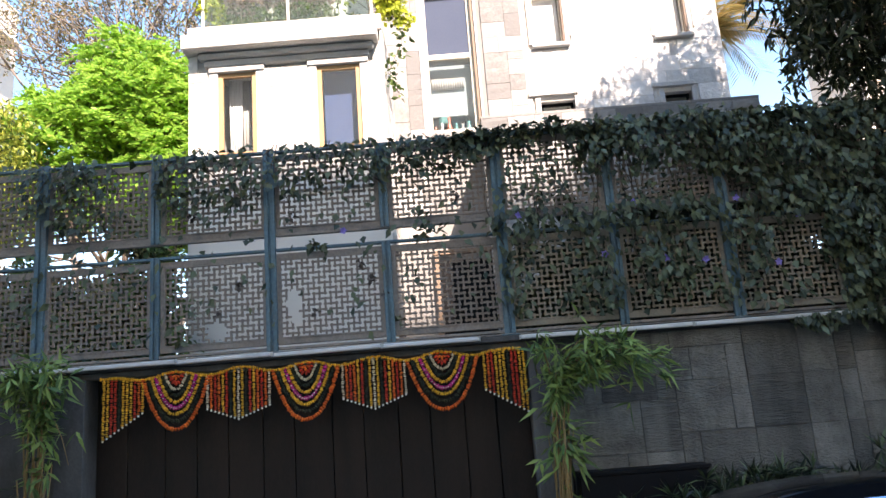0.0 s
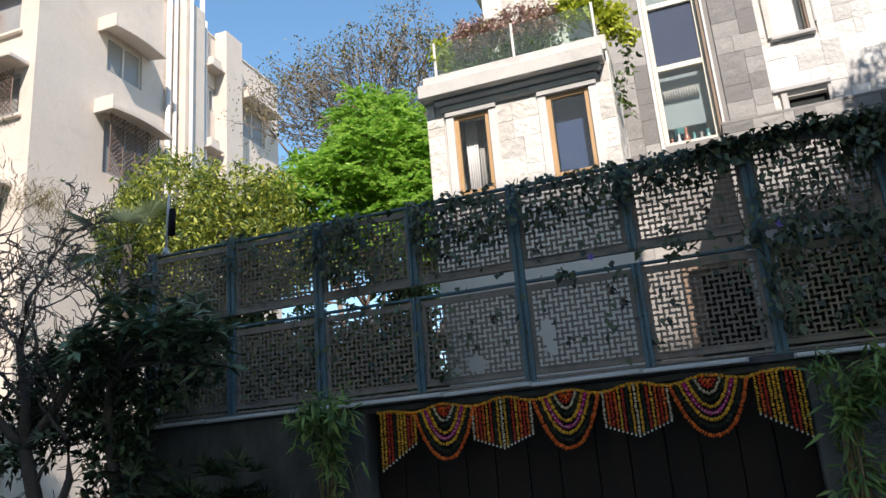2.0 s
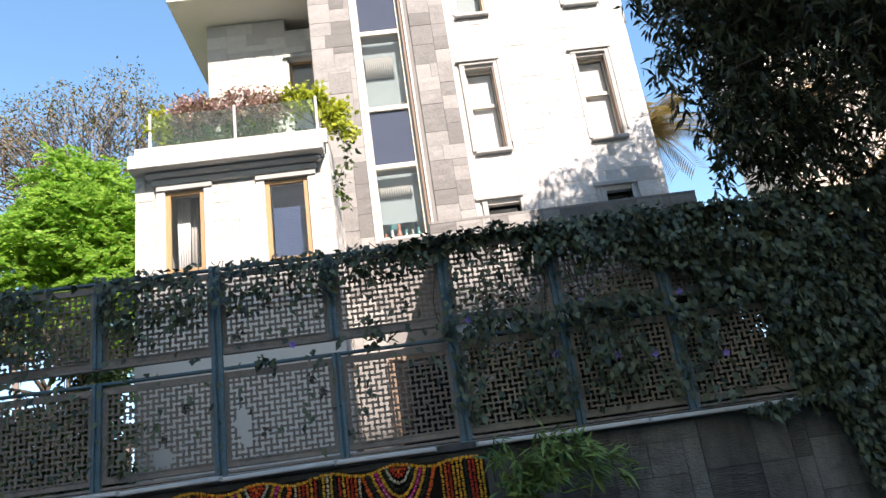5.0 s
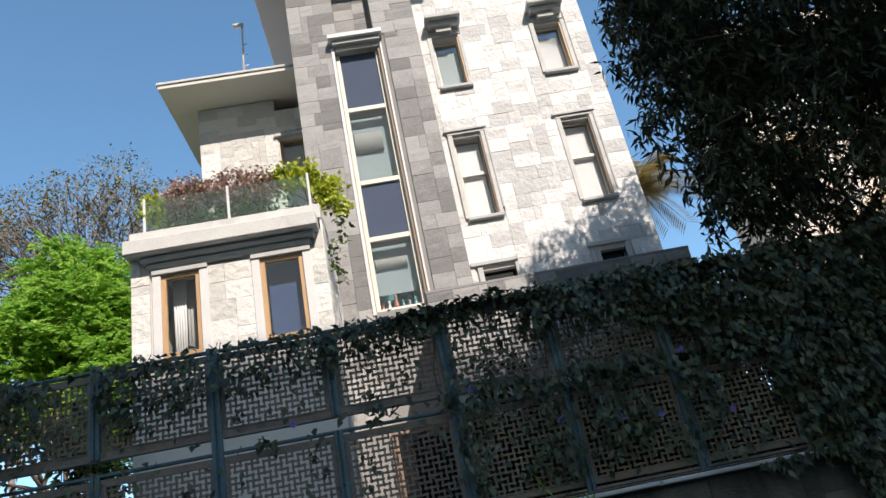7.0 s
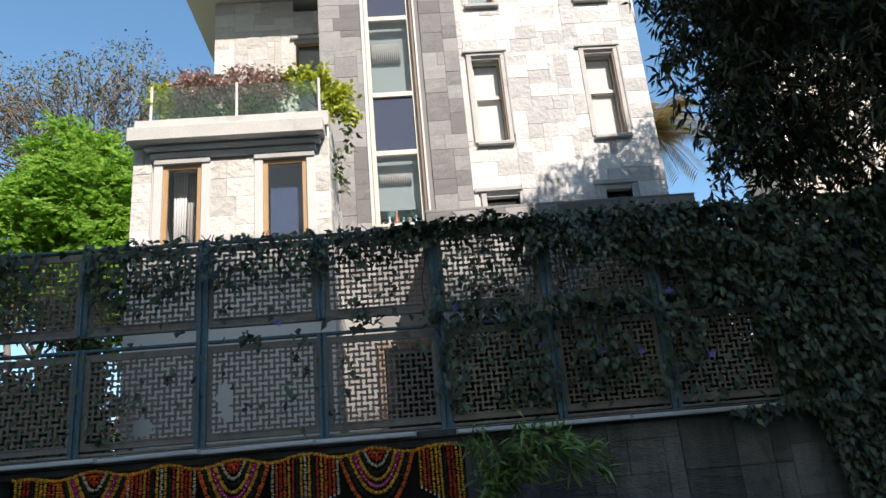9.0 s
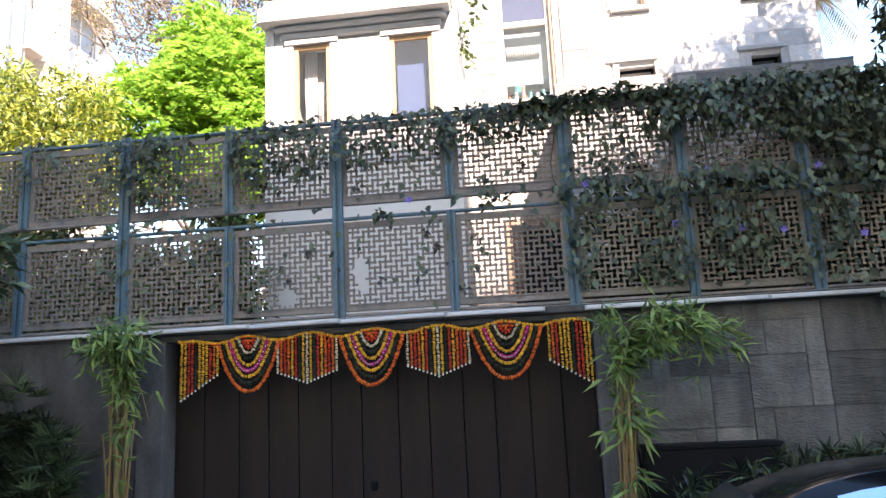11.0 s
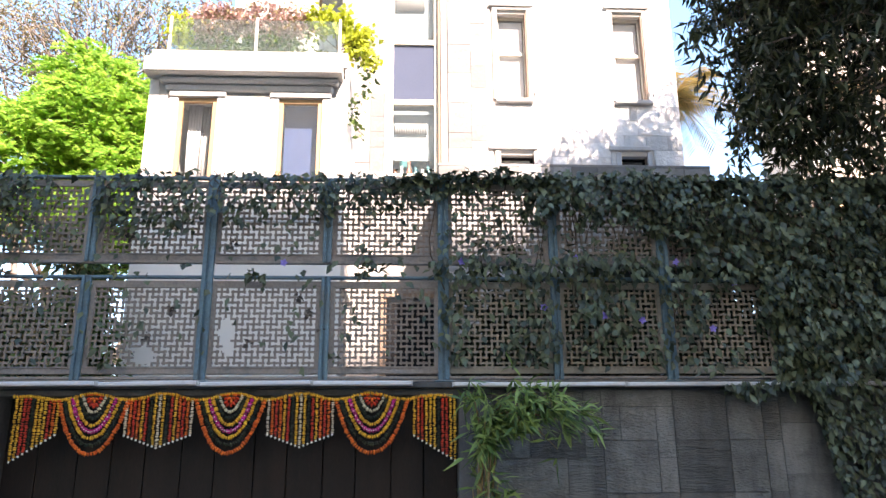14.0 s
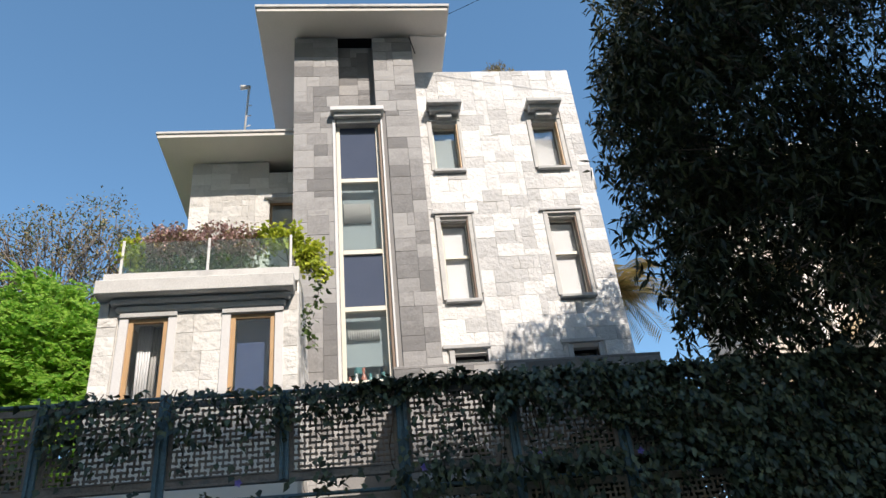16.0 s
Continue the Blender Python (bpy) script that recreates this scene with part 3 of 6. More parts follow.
def panel_frame(w, h, material):
    bm = bmesh.new()
    add_box(bm, -w / 2, w / 2, -0.02, 0.03, -h / 2, -h / 2 + FR, 0.004)
    add_box(bm, -w / 2, w / 2, -0.02, 0.03, h / 2 - FR, h / 2, 0.004)
    add_box(bm, -w / 2, -w / 2 + FR * 0.8, -0.018, 0.028, -h / 2 + FR, h / 2 - FR, 0.004)
    add_box(bm, w / 2 - FR * 0.8, w / 2, -0.018, 0.028, -h / 2 + FR, h / 2 - FR, 0.004)
    # an inner bead
    add_box(bm, -w / 2 + FR * 0.8, w / 2 - FR * 0.8, -0.028, 0.0, -h / 2 + FR, -h / 2 + FR + 0.014)
    add_box(bm, -w / 2 + FR * 0.8, w / 2 - FR * 0.8, -0.028, 0.0, h / 2 - FR - 0.014, h / 2 - FR)
    me = bpy.data.meshes.new("frame")
    bm.to_mesh(me)
    bm.free()
    me.materials.append(material)
    return me


FRAMES = {(u, p, r): panel_frame(PWR if r else PW, UPH if u else LOH, M_FRAMEPALE if p else M_FRAMEWOOD) for u in (0, 1) for p in (0, 1) for r in (0, 1)}
fence = tagged(empty("lattice_screen", (-0.7, FY, LOW)), "weathered wooden lattice screen in blue iron posts", "screen fence")


def child(name, me, loc, parent, label=""):
    ob = new(name, me)
    ob.location = loc
    ob.parent = parent
    ob.matrix_parent_inverse = Matrix.Translation(-parent_origin(parent))
    if label:
        ob["label"] = label
    return ob


for i, (a, b) in enumerate(zip(POSTS, POSTS[1:])):
    for upper in (0, 1):
        h = UPH if upper else LOH
        pale = 1 if (a > 1.4 and not upper) else 0
        holes = ()
        if not upper and i == 3:
            holes = ((0.02, -0.27, 0.10, 0.09), (-0.20, -0.33, 0.06, 0.05))
        if not upper and i == 4:
            holes = ((-0.36, -0.05, 0.07, 0.15), (-0.33, -0.22, 0.05, 0.06))
        right = 1 if i >= 6 else 0
        key = (upper, pale, right, i if holes else i % 3)
        if key not in LATS:
            LATS[key] = lattice_mesh("lattice", (PWR if right else PW) - 2 * FR * 0.8 + 0.01, h - 2 * FR + 0.01, M_LATPALE if pale else M_LATTICE, 11 + i, holes)
        c = Vector(((a + b) / 2, FY + 0.03, (UPBOT + 0.0 + h / 2) if upper else LOW + h / 2))
        frame_ob = child("panel", FRAMES[upper, pale, right], c, fence, "pale bare wooden panel" if pale else "")
        child("lattice", LATS[key], c, frame_ob)


def angle_post(name, x, z0, z1, w, d):
    bm = bmesh.new()
    add_box(bm, x - w / 2, x - w * 0.12, FY - d, FY + 0.012, z0, z1, 0.003)
    add_box(bm, x + w * 0.12, x + w / 2, FY - d, FY + 0.012, z0, z1, 0.003)
    add_box(bm, x - w * 0.12, x + w * 0.12, FY - d * 0.4, FY + 0.04, z0, z1)
    return part(name, bm, M_IRON, fence)


for i, x in enumerate(POSTS):
    if i % 2 == 0:
        angle_post("post", x, LOW - 0.06, TOP + 0.03, 0.105, 0.035)
        box("post_foot", x - 0.09, x + 0.09, FY - 0.06, FY + 0.1, 2.622, 2.632, M_IRON, fence)
    else:
        angle_post("upper_post", x, UPBOT - 0.02, TOP, 0.085, 0.03)
        angle_post("lower_post", x, LOW - 0.06, LOWTOP + 0.03, 0.085, 0.03)
for a, b in zip(POSTS[::2], POSTS[2::2] + [POSTS[-1]]):
    if b - a < 0.2:
        continue
    for z in (TOP - 0.012, UPBOT - 0.03, LOWTOP + 0.012, LOW - 0.05):
        worn = z < LOW or UPBOT - 0.1 < z < UPBOT
        box("rail", a + 0.055, b - 0.055, FY - 0.012, FY + 0.045, z, z + 0.026, M_FRAMEWOOD if worn else M_IRON, fence, ch=0.003)
box("bottom_board", POSTS[0], POSTS[-1], FY - 0.045, FY + 0.05, 2.624, LOW - 0.062, M_FRAMEWOOD, fence, "weathered grey bottom board", ch=0.006)

cctv = tagged(empty("security_camera", (-5.04, 7.0, 2.68)), "small white bullet security camera on the wall", "camera")
tube("camera_body", [(-5.06, 6.86, 2.74), (-5.0, 7.02, 2.77)], [0.035, 0.04], M_BATTEN, cctv)
tube("bracket", [(-5.02, 7.02, 2.76), (-5.02, 7.06, 2.62)], 0.015, M_BATTEN, cctv)
lamp = tagged(empty("corner_speaker", (-5.07, 7.13, TOP + 0.02)), "thin grey pole with a black horn on the screen corner", "pole")
tube("pole", [(-5.07, 7.13, TOP), (-5.05, 7.14, 5.42)], [0.02, 0.014], M_BATTEN, lamp)
tube("foot", [(-5.07, 7.13, TOP), (-5.07, 7.13, TOP + 0.10)], [0.06, 0.03], M_BATTEN, lamp)
tube("horn", [(-4.99, 7.13, 4.88), (-4.985, 7.13, 5.22)], [0.045, 0.04], M_DARK, lamp)

# ---- garland over the gate ----
garland = tagged(empty("door_garland", (-0.38, 7.05, 2.5)), "marigold bead door garland in orange, yellow, purple and white", "garland")
GB = bmesh.new()
bmesh.ops.create_icosphere(GB, subdivisions=1, radius=1.0)
BV = np.array([v.co[:] for v in GB.verts])
BF = np.array([[v.index for v in f.verts] for f in GB.faces])
GB.free()
grr = np.random.default_rng(5)


def strand(pts, material, size=0.017, step=0.021, end=None):
    """Flower heads threaded along a line, with a white bead at its end where asked."""
    pts = np.asarray(pts, float)
    seg = np.linalg.norm(np.diff(pts, axis=0), axis=1)
    s = np.concatenate([[0], np.cumsum(seg)])
    n = max(2, int(s[-1] / step))
    q = np.stack([np.interp(np.linspace(0, s[-1], n), s, pts[:, k]) for k in range(3)], 1)
    d = np.gradient(q, axis=0)
    d /= np.linalg.norm(d, axis=1)[:, None] + 1e-9
    V, F = [], []
    for k in range(n):
        r = size * grr.uniform(0.95, 1.3)
        v = BV * r
        along = (v @ d[k])[:, None] * d[k]
        v = v - along * 0.42 + q[k] + grr.normal(size=3) * 0.0022
        V.append(v)
        F.append(BF + len(BV) * k)
    ob = mesh_ob("strand", np.concatenate(V), np.concatenate(F), material, garland)
    if end is not None:
        v = BV * 0.0115 + q[-1] + np.array([0, -0.002, -0.02])
        mesh_ob("pearl", v, BF, M_WHITEF, garland)
    return ob


# strand columns are pixel positions, scaled to fit the camera's view
PX_STEP = 3.93 / 723.0


def gxp(p):
    return -2.338 + (p - 377) * PX_STEP


GY = 7.03


def swag_z(p):
    return 2.476 + 0.028 * math.cos((p - 505) / 114.0 * math.pi * 2) * (1 if 420 < p < 1040 else 0.3) - 0.0


strand([(gxp(p), GY, swag_z(p) + 0.01) for p in range(377, 1102, 8)], M_YELLOW, 0.016, 0.02)
SEQ = [M_YELLOW, M_YELLOW, M_REDF, M_REDF, M_DARKBEAD, M_YELLOW, M_YELLOW, M_YELLOW, M_REDF, M_ORANGE, M_YELLOW]
for i in range(11):
    p = 382 + i * 6.7
    strand([(gxp(p), GY, swag_z(p)), (gxp(p), GY, 1.945 + i * 0.023)], SEQ[i], 0.0136, 0.019, end=1)
for i in range(11):
    p = 1034 + i * 6.8
    strand([(gxp(p), GY, swag_z(p)), (gxp(p), GY, 2.155 - i * 0.022)], SEQ[10 - i], 0.0136, 0.019, end=1)
PENN = [M_IVORY, M_ORANGE, M_REDF, M_ORANGE, M_YELLOW, M_REDF, M_DARKBEAD, M_YELLOW, M_IVORY, M_YELLOW, M_DARKBEAD, M_REDF, M_YELLOW, M_ORANGE, M_REDF, M_ORANGE, M_IVORY]
for c in (613, 845):
    for i in range(17):
        p = c - 53 + i * 6.65
        low = 2.06 + 0.0135 * abs(i - 8)
        strand([(gxp(p), GY, swag_z(p)), (gxp(p), GY, low)], PENN[i], 0.0132, 0.018, end=1)
for c in (506, 729, 963):
    half = 56 if c != 963 else 60
    for kk, (wf, dep, mt, sz) in enumerate([(1.0, 0.555, M_ORANGE, 0.0195), (0.86, 0.475, M_DARKBEAD, 0.018), (0.74, 0.41, M_YELLOW, 0.017), (0.63, 0.35, M_PURPLE, 0.019),
                                         (0.53, 0.29, M_YELLOW, 0.017), (0.43, 0.225, M_DARKBEAD, 0.017), (0.33, 0.165, M_IVORY, 0.014), (0.21, 0.105, M_REDF, 0.02), (0.10, 0.06, M_ORANGE, 0.02)]):
        hw = half * wf
        pts = []
        for i in range(21):
            u = -1 + i / 10
            pts.append((gxp(c + hw * u), GY + 0.006 * (kk % 2), swag_z(c + hw * u) - 0.925 * dep * (1 - abs(u) ** 2.1)))
        strand(pts, mt, sz, sz * 1.2)
        if mt is M_PURPLE:
            for i in range(1, 20):
                q = np.array(pts[i]) + np.array([0, -0.016, 0])
                mesh_ob("pearl", BV * 0.0065 + q, BF, M_WHITEF, garland)


# ---- the stone house ----
TX0, TX1, TY = -0.08, 2.60, 12.50          # tower
WX1, WY, WTOP = 6.33, 12.95, 14.62         # wing
BX0, BX1, BY = -2.77, 0.22, 10.50          # bay
house = tagged(empty("stone_house", (1.5, 13, 0)), "modern four-storey house in cream and grey stone blocks", "house")


def glass_pane(x0, x1, y, z0, z1, parent, material=None):
    ob = box("pane", x0, x1, y, y + 0.008, z0, z1, material or M_GLASS, parent, ch=0)
    ob.visible_shadow = False
    return ob


def room(x0, x1, y0, y1, z0, z1, parent):
    """The inside of a room behind a window: floor, ceiling, three walls."""
    bm = bmesh.new()
    t = 0.05
    add_box(bm, x0 - t, x1 + t, y1, y1 + t, z0 - t, z1 + t)
    add_box(bm, x0 - t, x0, y0, y1, z0 - t, z1 + t)
    add_box(bm, x1, x1 + t, y0, y1, z0 - t, z1 + t)
    add_box(bm, x0, x1, y0, y1, z0 - t, z0)
    add_box(bm, x0, x1, y0, y1, z1, z1 + t)
    return part("room", bm, M_ROOM, parent)


def timber_window(x0, x1, z0, z1, y, rec, wood, parent, transom=None, fr=0.05, name="window", pane=None):
    """A timber casement set back in its opening; the opening is x0..x1, z0..z1 in the face y."""
    bm = bmesh.new()
    a, b = y + rec, y + rec + 0.06
    add_box(bm, x0, x0 + fr, a, b, z0, z1, 0.004)
    add_box(bm, x1 - fr, x1, a, b, z0, z1, 0.004)
    add_box(bm, x0 + fr, x1 - fr, a + 0.002, b, z0, z0 + fr, 0.004)
    add_box(bm, x0 + fr, x1 - fr, a + 0.002, b, z1 - fr, z1, 0.004)
    if transom:
        add_box(bm, x0 + fr, x1 - fr, a - 0.004, b, transom - 0.035, transom + 0.035, 0.004)
    w = part(name, bm, wood, parent)
    glass_pane(x0 + fr, x1 - fr, a + 0.025, z0 + fr, z1 - fr, w, pane)
    return w


# bay ---------------------------------------------------------------
BW = [(-2.19, -1.78, 5.98, 7.20), (-0.70, -0.22, 6.00, 7.20)]
bay_open = [(-2.30, -1.72, 5.92, 7.26), (-0.80, -0.14, 5.92, 7.26)]
bay_wall = wall("bay_wall", 'y', BY + 0.04, 0.22, BX0 + 0.04, BX1 - 0.04, 0, 7.62, bay_open, M_JOINTLIGHT, house)
bay_side = wall("bay_side_wall", 'x', BX1 - 0.30, 0.26, BY + 0.26, TY + 0.05, 0, 8.02, [], M_JOINTLIGHT, house)
wall("bay_side_wall", 'x', BX0 + 0.04, 0.26, BY + 0.26, 14.0, 0, 8.02, [], M_JOINTLIGHT, house)
for (x0, x1, z0, z1), (o0, o1, p0, p1) in zip(BW, bay_open):
    box("casing", o0 - 0.13, o0, BY - 0.015, BY + 0.20, 5.80, 7.26, M_ALU, house, "pale concrete window casing")
    box("casing", o1, o1 + 0.13, BY - 0.015, BY + 0.20, 5.80, 7.26, M_ALU, house, "pale concrete window casing")
    box("sill", o0 + 0.002, o1 - 0.002, BY + 0.02, BY + 0.2, 5.82, p0, M_ALU, house)
    box("lintel", o0 - 0.13, o1 + 0.13, BY - 0.04, BY + 0.22, 7.262, 7.34, M_MOULD, house)
    timber_window(o0, o1, p0, p1, BY, 0.025, M_TEAK, house, fr=0.07, pane=M_GLASSBLUE if o0 > -1 else M_GLASSCLEAR)
    room(o0 - 0.12, o1 + 0.12, BY + 0.27, BY + 1.5, 5.7, 7.45, house)
# blue sheet behind this pane stands in for reflected sky
tagged(box("roller_blind", -0.74, -0.20, BY + 0.30, BY + 0.308, 5.85, 7.30, M_SKYREFLECT, ch=0), "blue-grey sheet behind the bay window, coloured as reflected sky", "blind")
cur = bmesh.new()
for i in range(5):
    x = -2.20 + i * 0.035
    add_tube(cur, [(x, BY + 0.36, 5.80), (x + 0.03 * (i - 2) / 4, BY + 0.36, 7.3)], 0.02, 6)
tagged(part("curtain", cur, M_BLIND, None, smooth=True), "pale green patterned curtain behind the bay window", "curtain")
cur = bmesh.new()
for i in range(6):
    add_tube(cur, [(-2.02 + i * 0.045, BY + 0.42, 5.80), (-2.02 + i * 0.045, BY + 0.42, 7.3)], 0.024, 6)
tagged(part("curtain", cur, M_CURTAIN, None, smooth=True), "grey drawn curtain behind the bay window", "curtain")
# mouldings and parapet of the bay
box("moulding", -2.50, 0.02, BY - 0.05, BY + 0.26, 7.345, 7.46, M_MOULD, house, ch=0.02)
box("moulding", -2.58, 0.10, BY - 0.12, BY + 0.26, 7.463, 7.56, M_MOULD, house, ch=0.03)
box("cornice", -2.78, 0.16, BY - 0.27, BY + 0.26, 7.563, 7.80, M_CONC, house, "pale stone cornice", ch=0.012)
box("parapet", BX0, BX1, BY, BY + 0.26, 7.803, 8.06, M_CONC, house, ch=0.008)
box("balcony_floor", BX0 + 0.3, BX1 - 0.3, BY + 0.262, 14.0, 7.5, 7.7, M_CONC, house)
cladding(bay_wall, 'y', BY + 0.04, BX0 + 0.02, BX1 - 0.02, 5.3, 7.60, [(a - 0.11, b + 0.11, 0, 7.35) for a, b, c, d in bay_open] + [(-2.6, 0.12, 7.34, 7.7)], M_STONEBAY, 3)
# plain pale foot, whitened to lift its shaded tone
box("painted_foot", BX0 + 0.01, BX1 - 0.01, BY + 0.008, BY + 0.038, 0.061, 5.28, M_NEARWHITE, house, "plain near-white foot of the bay")
box("foot_ledge", BX0, BX1, BY - 0.02, BY + 0.038, 5.283, 5.31, M_MOULD, house)
cladding(bay_side, 'x', BX1 - 0.04, BY + 0.03, TY, 4.5, 8.02, [], M_STONEBAY, 5)

# balcony rail and plants
rail = tagged(empty("balcony_rail", (-1.2, BY + 0.1, 8.06)), "frameless green glass balcony rail with steel posts", "railing")
for x in (-2.55, -1.22, 0.08):
    box("rail_post", x - 0.02, x + 0.02, BY + 0.06, BY + 0.10, 8.062, 8.70, M_ALU, rail)
for a, b in ((-2.53, -1.24), (-1.20, 0.06)):
    g = box("glass_panel", a + 0.005, b - 0.005, BY + 0.075, BY + 0.087, 8.09, 8.66, M_RAILGLASS, rail, ch=0)
    g.visible_shadow = False

# tower -------------------------------------------------------------
TW = (0.80, 1.76, 6.82, 12.80)
tower = wall("tower_wall", 'y', TY, 0.35, TX0 + 0.04, TX1, 0, 13.05, [TW], M_JOINTGREY, house)
wall("tower_pilaster", 'y', TY, 0.35, TX0 + 0.04, 0.90, 13.05, 15.30, [], M_JOINTGREY, house)
wall("tower_pilaster", 'y', TY, 0.35, 1.69, TX1, 13.05, 15.30, [], M_JOINTGREY, house)
rec = wall("tower_recess", 'y', TY + 0.28, 0.2, 0.90, 1.69, 13.05, 15.30, [], M_JOINTGREY, house)
wall("tower_side_wall", 'x', TX0 + 0.04, 0.30, TY + 0.35, 17, 0, 15.30, [], M_JOINTGREY, house)
wall("tower_side_wall", 'x', TX1 - 0.34, 0.30, TY + 0.35, 17, 13, 15.30, [], M_JOINTGREY, house)
cladding(tower, 'y', TY, TX0, TX1 - 0.01, 4.8, 13.05, [(0.72, 1.84, 4.0, 13.06)], M_STONEGREY, 21)
cladding(tower, 'y', TY, TX0, 0.90, 13.05, 15.30, [], M_STONEGREY, 22)
cladding(tower, 'y', TY, 1.69, TX1 - 0.01, 13.05, 15.30, [], M_STONEGREY, 23)
cladding(rec, 'y', TY + 0.28, 0.90, 1.60, 13.05, 15.25, [], M_STONEGREY, 24)
stair = empty("stair_window", (1.28, TY, 6.8))
tagged(stair, "tall four-pane stair window with cream transoms", "window")
for a, b in ((0.735, 0.80), (1.76, 1.80)):
    box("casing", a, b, TY - 0.06, TY + 0.30, 6.75, 12.80, M_ALU, stair, "pale aluminium casing")
box("hood", 0.70, 1.84, TY - 0.24, TY + 0.30, 12.92, 13.03, M_ALU, stair, "white projecting hood", ch=0.01)
box("hood_underside", 0.78, 1.78, TY - 0.16, TY + 0.30, 12.81, 12.918, M_MOULD, stair, ch=0.01)
box("hood_underside", 0.82, 1.745, TY - 0.06, TY + 0.25, 12.70, 12.808, M_MOULD, stair, ch=0.01)
box("reveal", 1.70, 1.757, TY - 0.02, TY + 0.28, 6.84, 12.70, M_BROWN, stair, "brown timber reveal")
YG = TY + 0.10
for a, b in ((0.802, 0.885), (1.64, 1.698)):
    box("mullion", a, b, YG - 0.02, YG + 0.07, 6.82, 12.70, M_CREAMWOOD, stair)
TR = [6.84, 8.30, 9.54, 11.27, 12.66]
for z in TR[:-1]:
    box("transom", 0.886, 1.639, YG - 0.025, YG + 0.07, z - 0.05, z + 0.05, M_CREAMWOOD, stair, ch=0.005)
for a, b in zip(TR, TR[1:]):
    p = glass_pane(0.885, 1.64, YG + 0.02, a + 0.05, b - 0.05 if b < 12.6 else 12.70, stair, M_SPANDREL if a in (8.30, 11.27) else None)
# flat grey-green backdrops set the tone of two panes
for z0_, z1_ in ((7.25, 8.24), (9.75, 11.2)):
    tagged(box("net_curtain", 0.86, 1.69, TY + 0.335, TY + 0.34, z0_, z1_, M_GREYGREEN, ch=0), "grey-green flat sheet behind the stair window", "curtain", "net curtains")
room(0.2, 2.2, TY + 0.36, TY + 3.2, 6.6, 9.42, house)
room(0.2, 2.2, TY + 0.36, TY + 3.2, 9.55, 12.7, house)
for z, hh, wd in ((10.36, 0.46, 0.52), (7.76, 0.20, 0.56)):
    cu = bmesh.new()
    for i in range(14):
        x = 0.93 + wd * i / 13
        add_tube(cu, [(x, TY + 0.30, z), (x, TY + 0.30, z + hh)], 0.021, 6)
    add_tube(cu, [(0.886, TY + 0.30, z + hh + 0.01), (0.95 + wd, TY + 0.30, z + hh + 0.01)], 0.008, 6)
    tagged(part("cafe_curtain", cu, M_CURTAIN, None, smooth=True), "short pale grey pleated cafe curtain behind the stair window", "curtain")


def vase(x, y, z, h, r, material, label):
    prof = [(0.6, 0), (1.0, 0.25), (0.9, 0.5), (0.42, 0.72), (0.5, 0.9), (0.55, 1.0)]
    bm = bmesh.new()
    add_tube(bm, [(x, y, z + b * h) for a, b in prof], [a * r for a, b in prof], 10)
    return tagged(part("vase", bm, material, None, smooth=True), label, "vase", "ornaments on the window sill")


for x, h, r, m_, lb in ((0.93, 0.14, 0.05, M_CORAL, "small coral glazed vase on the sill"), (1.05, 0.20, 0.05, M_WHITEGLAZE, "white glazed bottle vase on the sill"),
                        (1.18, 0.30, 0.055, M_CORAL, "coral tall vase on the sill"), (1.30, 0.18, 0.055, M_TEAL, "teal squat vase on the sill"),
                        (1.42, 0.16, 0.055, M_CURTAIN, "grey stoneware vase on the sill"), (1.53, 0.20, 0.06, M_TEAL, "teal round vase on the sill")):
    vase(x, TY + 0.26, 6.822, h + 0.07, r, m_, lb)
chair = tagged(empty("chair", (1.3, TY + 1.0, 6.6)), "teal upholstered chair inside the stair window", "chair")
box("seat", 1.0, 1.55, TY + 0.75, TY + 1.3, 6.601, 7.05, M_TEAL, chair, ch=0.04)
box("backrest", 1.0, 1.55, TY + 1.1, TY + 1.3, 7.052, 7.6, M_TEAL, chair, ch=0.05)
lan = tagged(empty("lantern", (1.26, TY + 0.45, 9.6)), "small white house-shaped lantern on the landing sill", "lantern")
for dx in (-0.07, 0.07):
    box("side", 1.26 + dx - 0.012, 1.26 + dx + 0.012, TY + 0.40, TY + 0.50, 9.551, 9.76, M_WHITEGLAZE, lan)
tube("roof", [(1.26, TY + 0.45, 9.76), (1.26, TY + 0.45, 9.86)], [0.11, 0.02], M_WHITEGLAZE, lan, sides=4)
box("base", 1.19, 1.33, TY + 0.39, TY + 0.51, 9.55, 9.57, M_WHITEGLAZE, lan)

# tower roof
box("roof_slab", -0.84, 3.42, 11.72, 17.2, 15.36, 15.46, M_SOFFIT, house, ch=0.005)
box("roof_edge", -0.88, 3.46, 11.68, 17.25, 15.463, 15.55, M_CONC, house, "white roof edge", ch=0.008)
# solid near-black bar stands in for the shade in this gap
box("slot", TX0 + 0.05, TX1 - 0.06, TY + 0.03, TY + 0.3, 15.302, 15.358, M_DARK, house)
tube("roof_pipe", [(2.55, 12.42, 15.32), (3.2, 12.45, 15.30), (3.41, 12.45, 15.30), (3.44, 12.45, 15.40)], 0.02, M_CONC, house)
tube("cable", [(2.56, 12.44, 15.30), (2.66, 12.44, 14.75)], 0.012, M_DARK, house)

# left storey behind the bay ------------------------------------------
LY = 14.0
lopen = [(-0.78, -0.10, 12.62, 12.92), (-0.74, -0.20, 10.9, 11.86)]
left = wall("left_wall", 'y', LY, 0.3, -2.44, TX0 + 0.03, 7.7, 12.92, lopen, M_JOINTLIGHT, house)
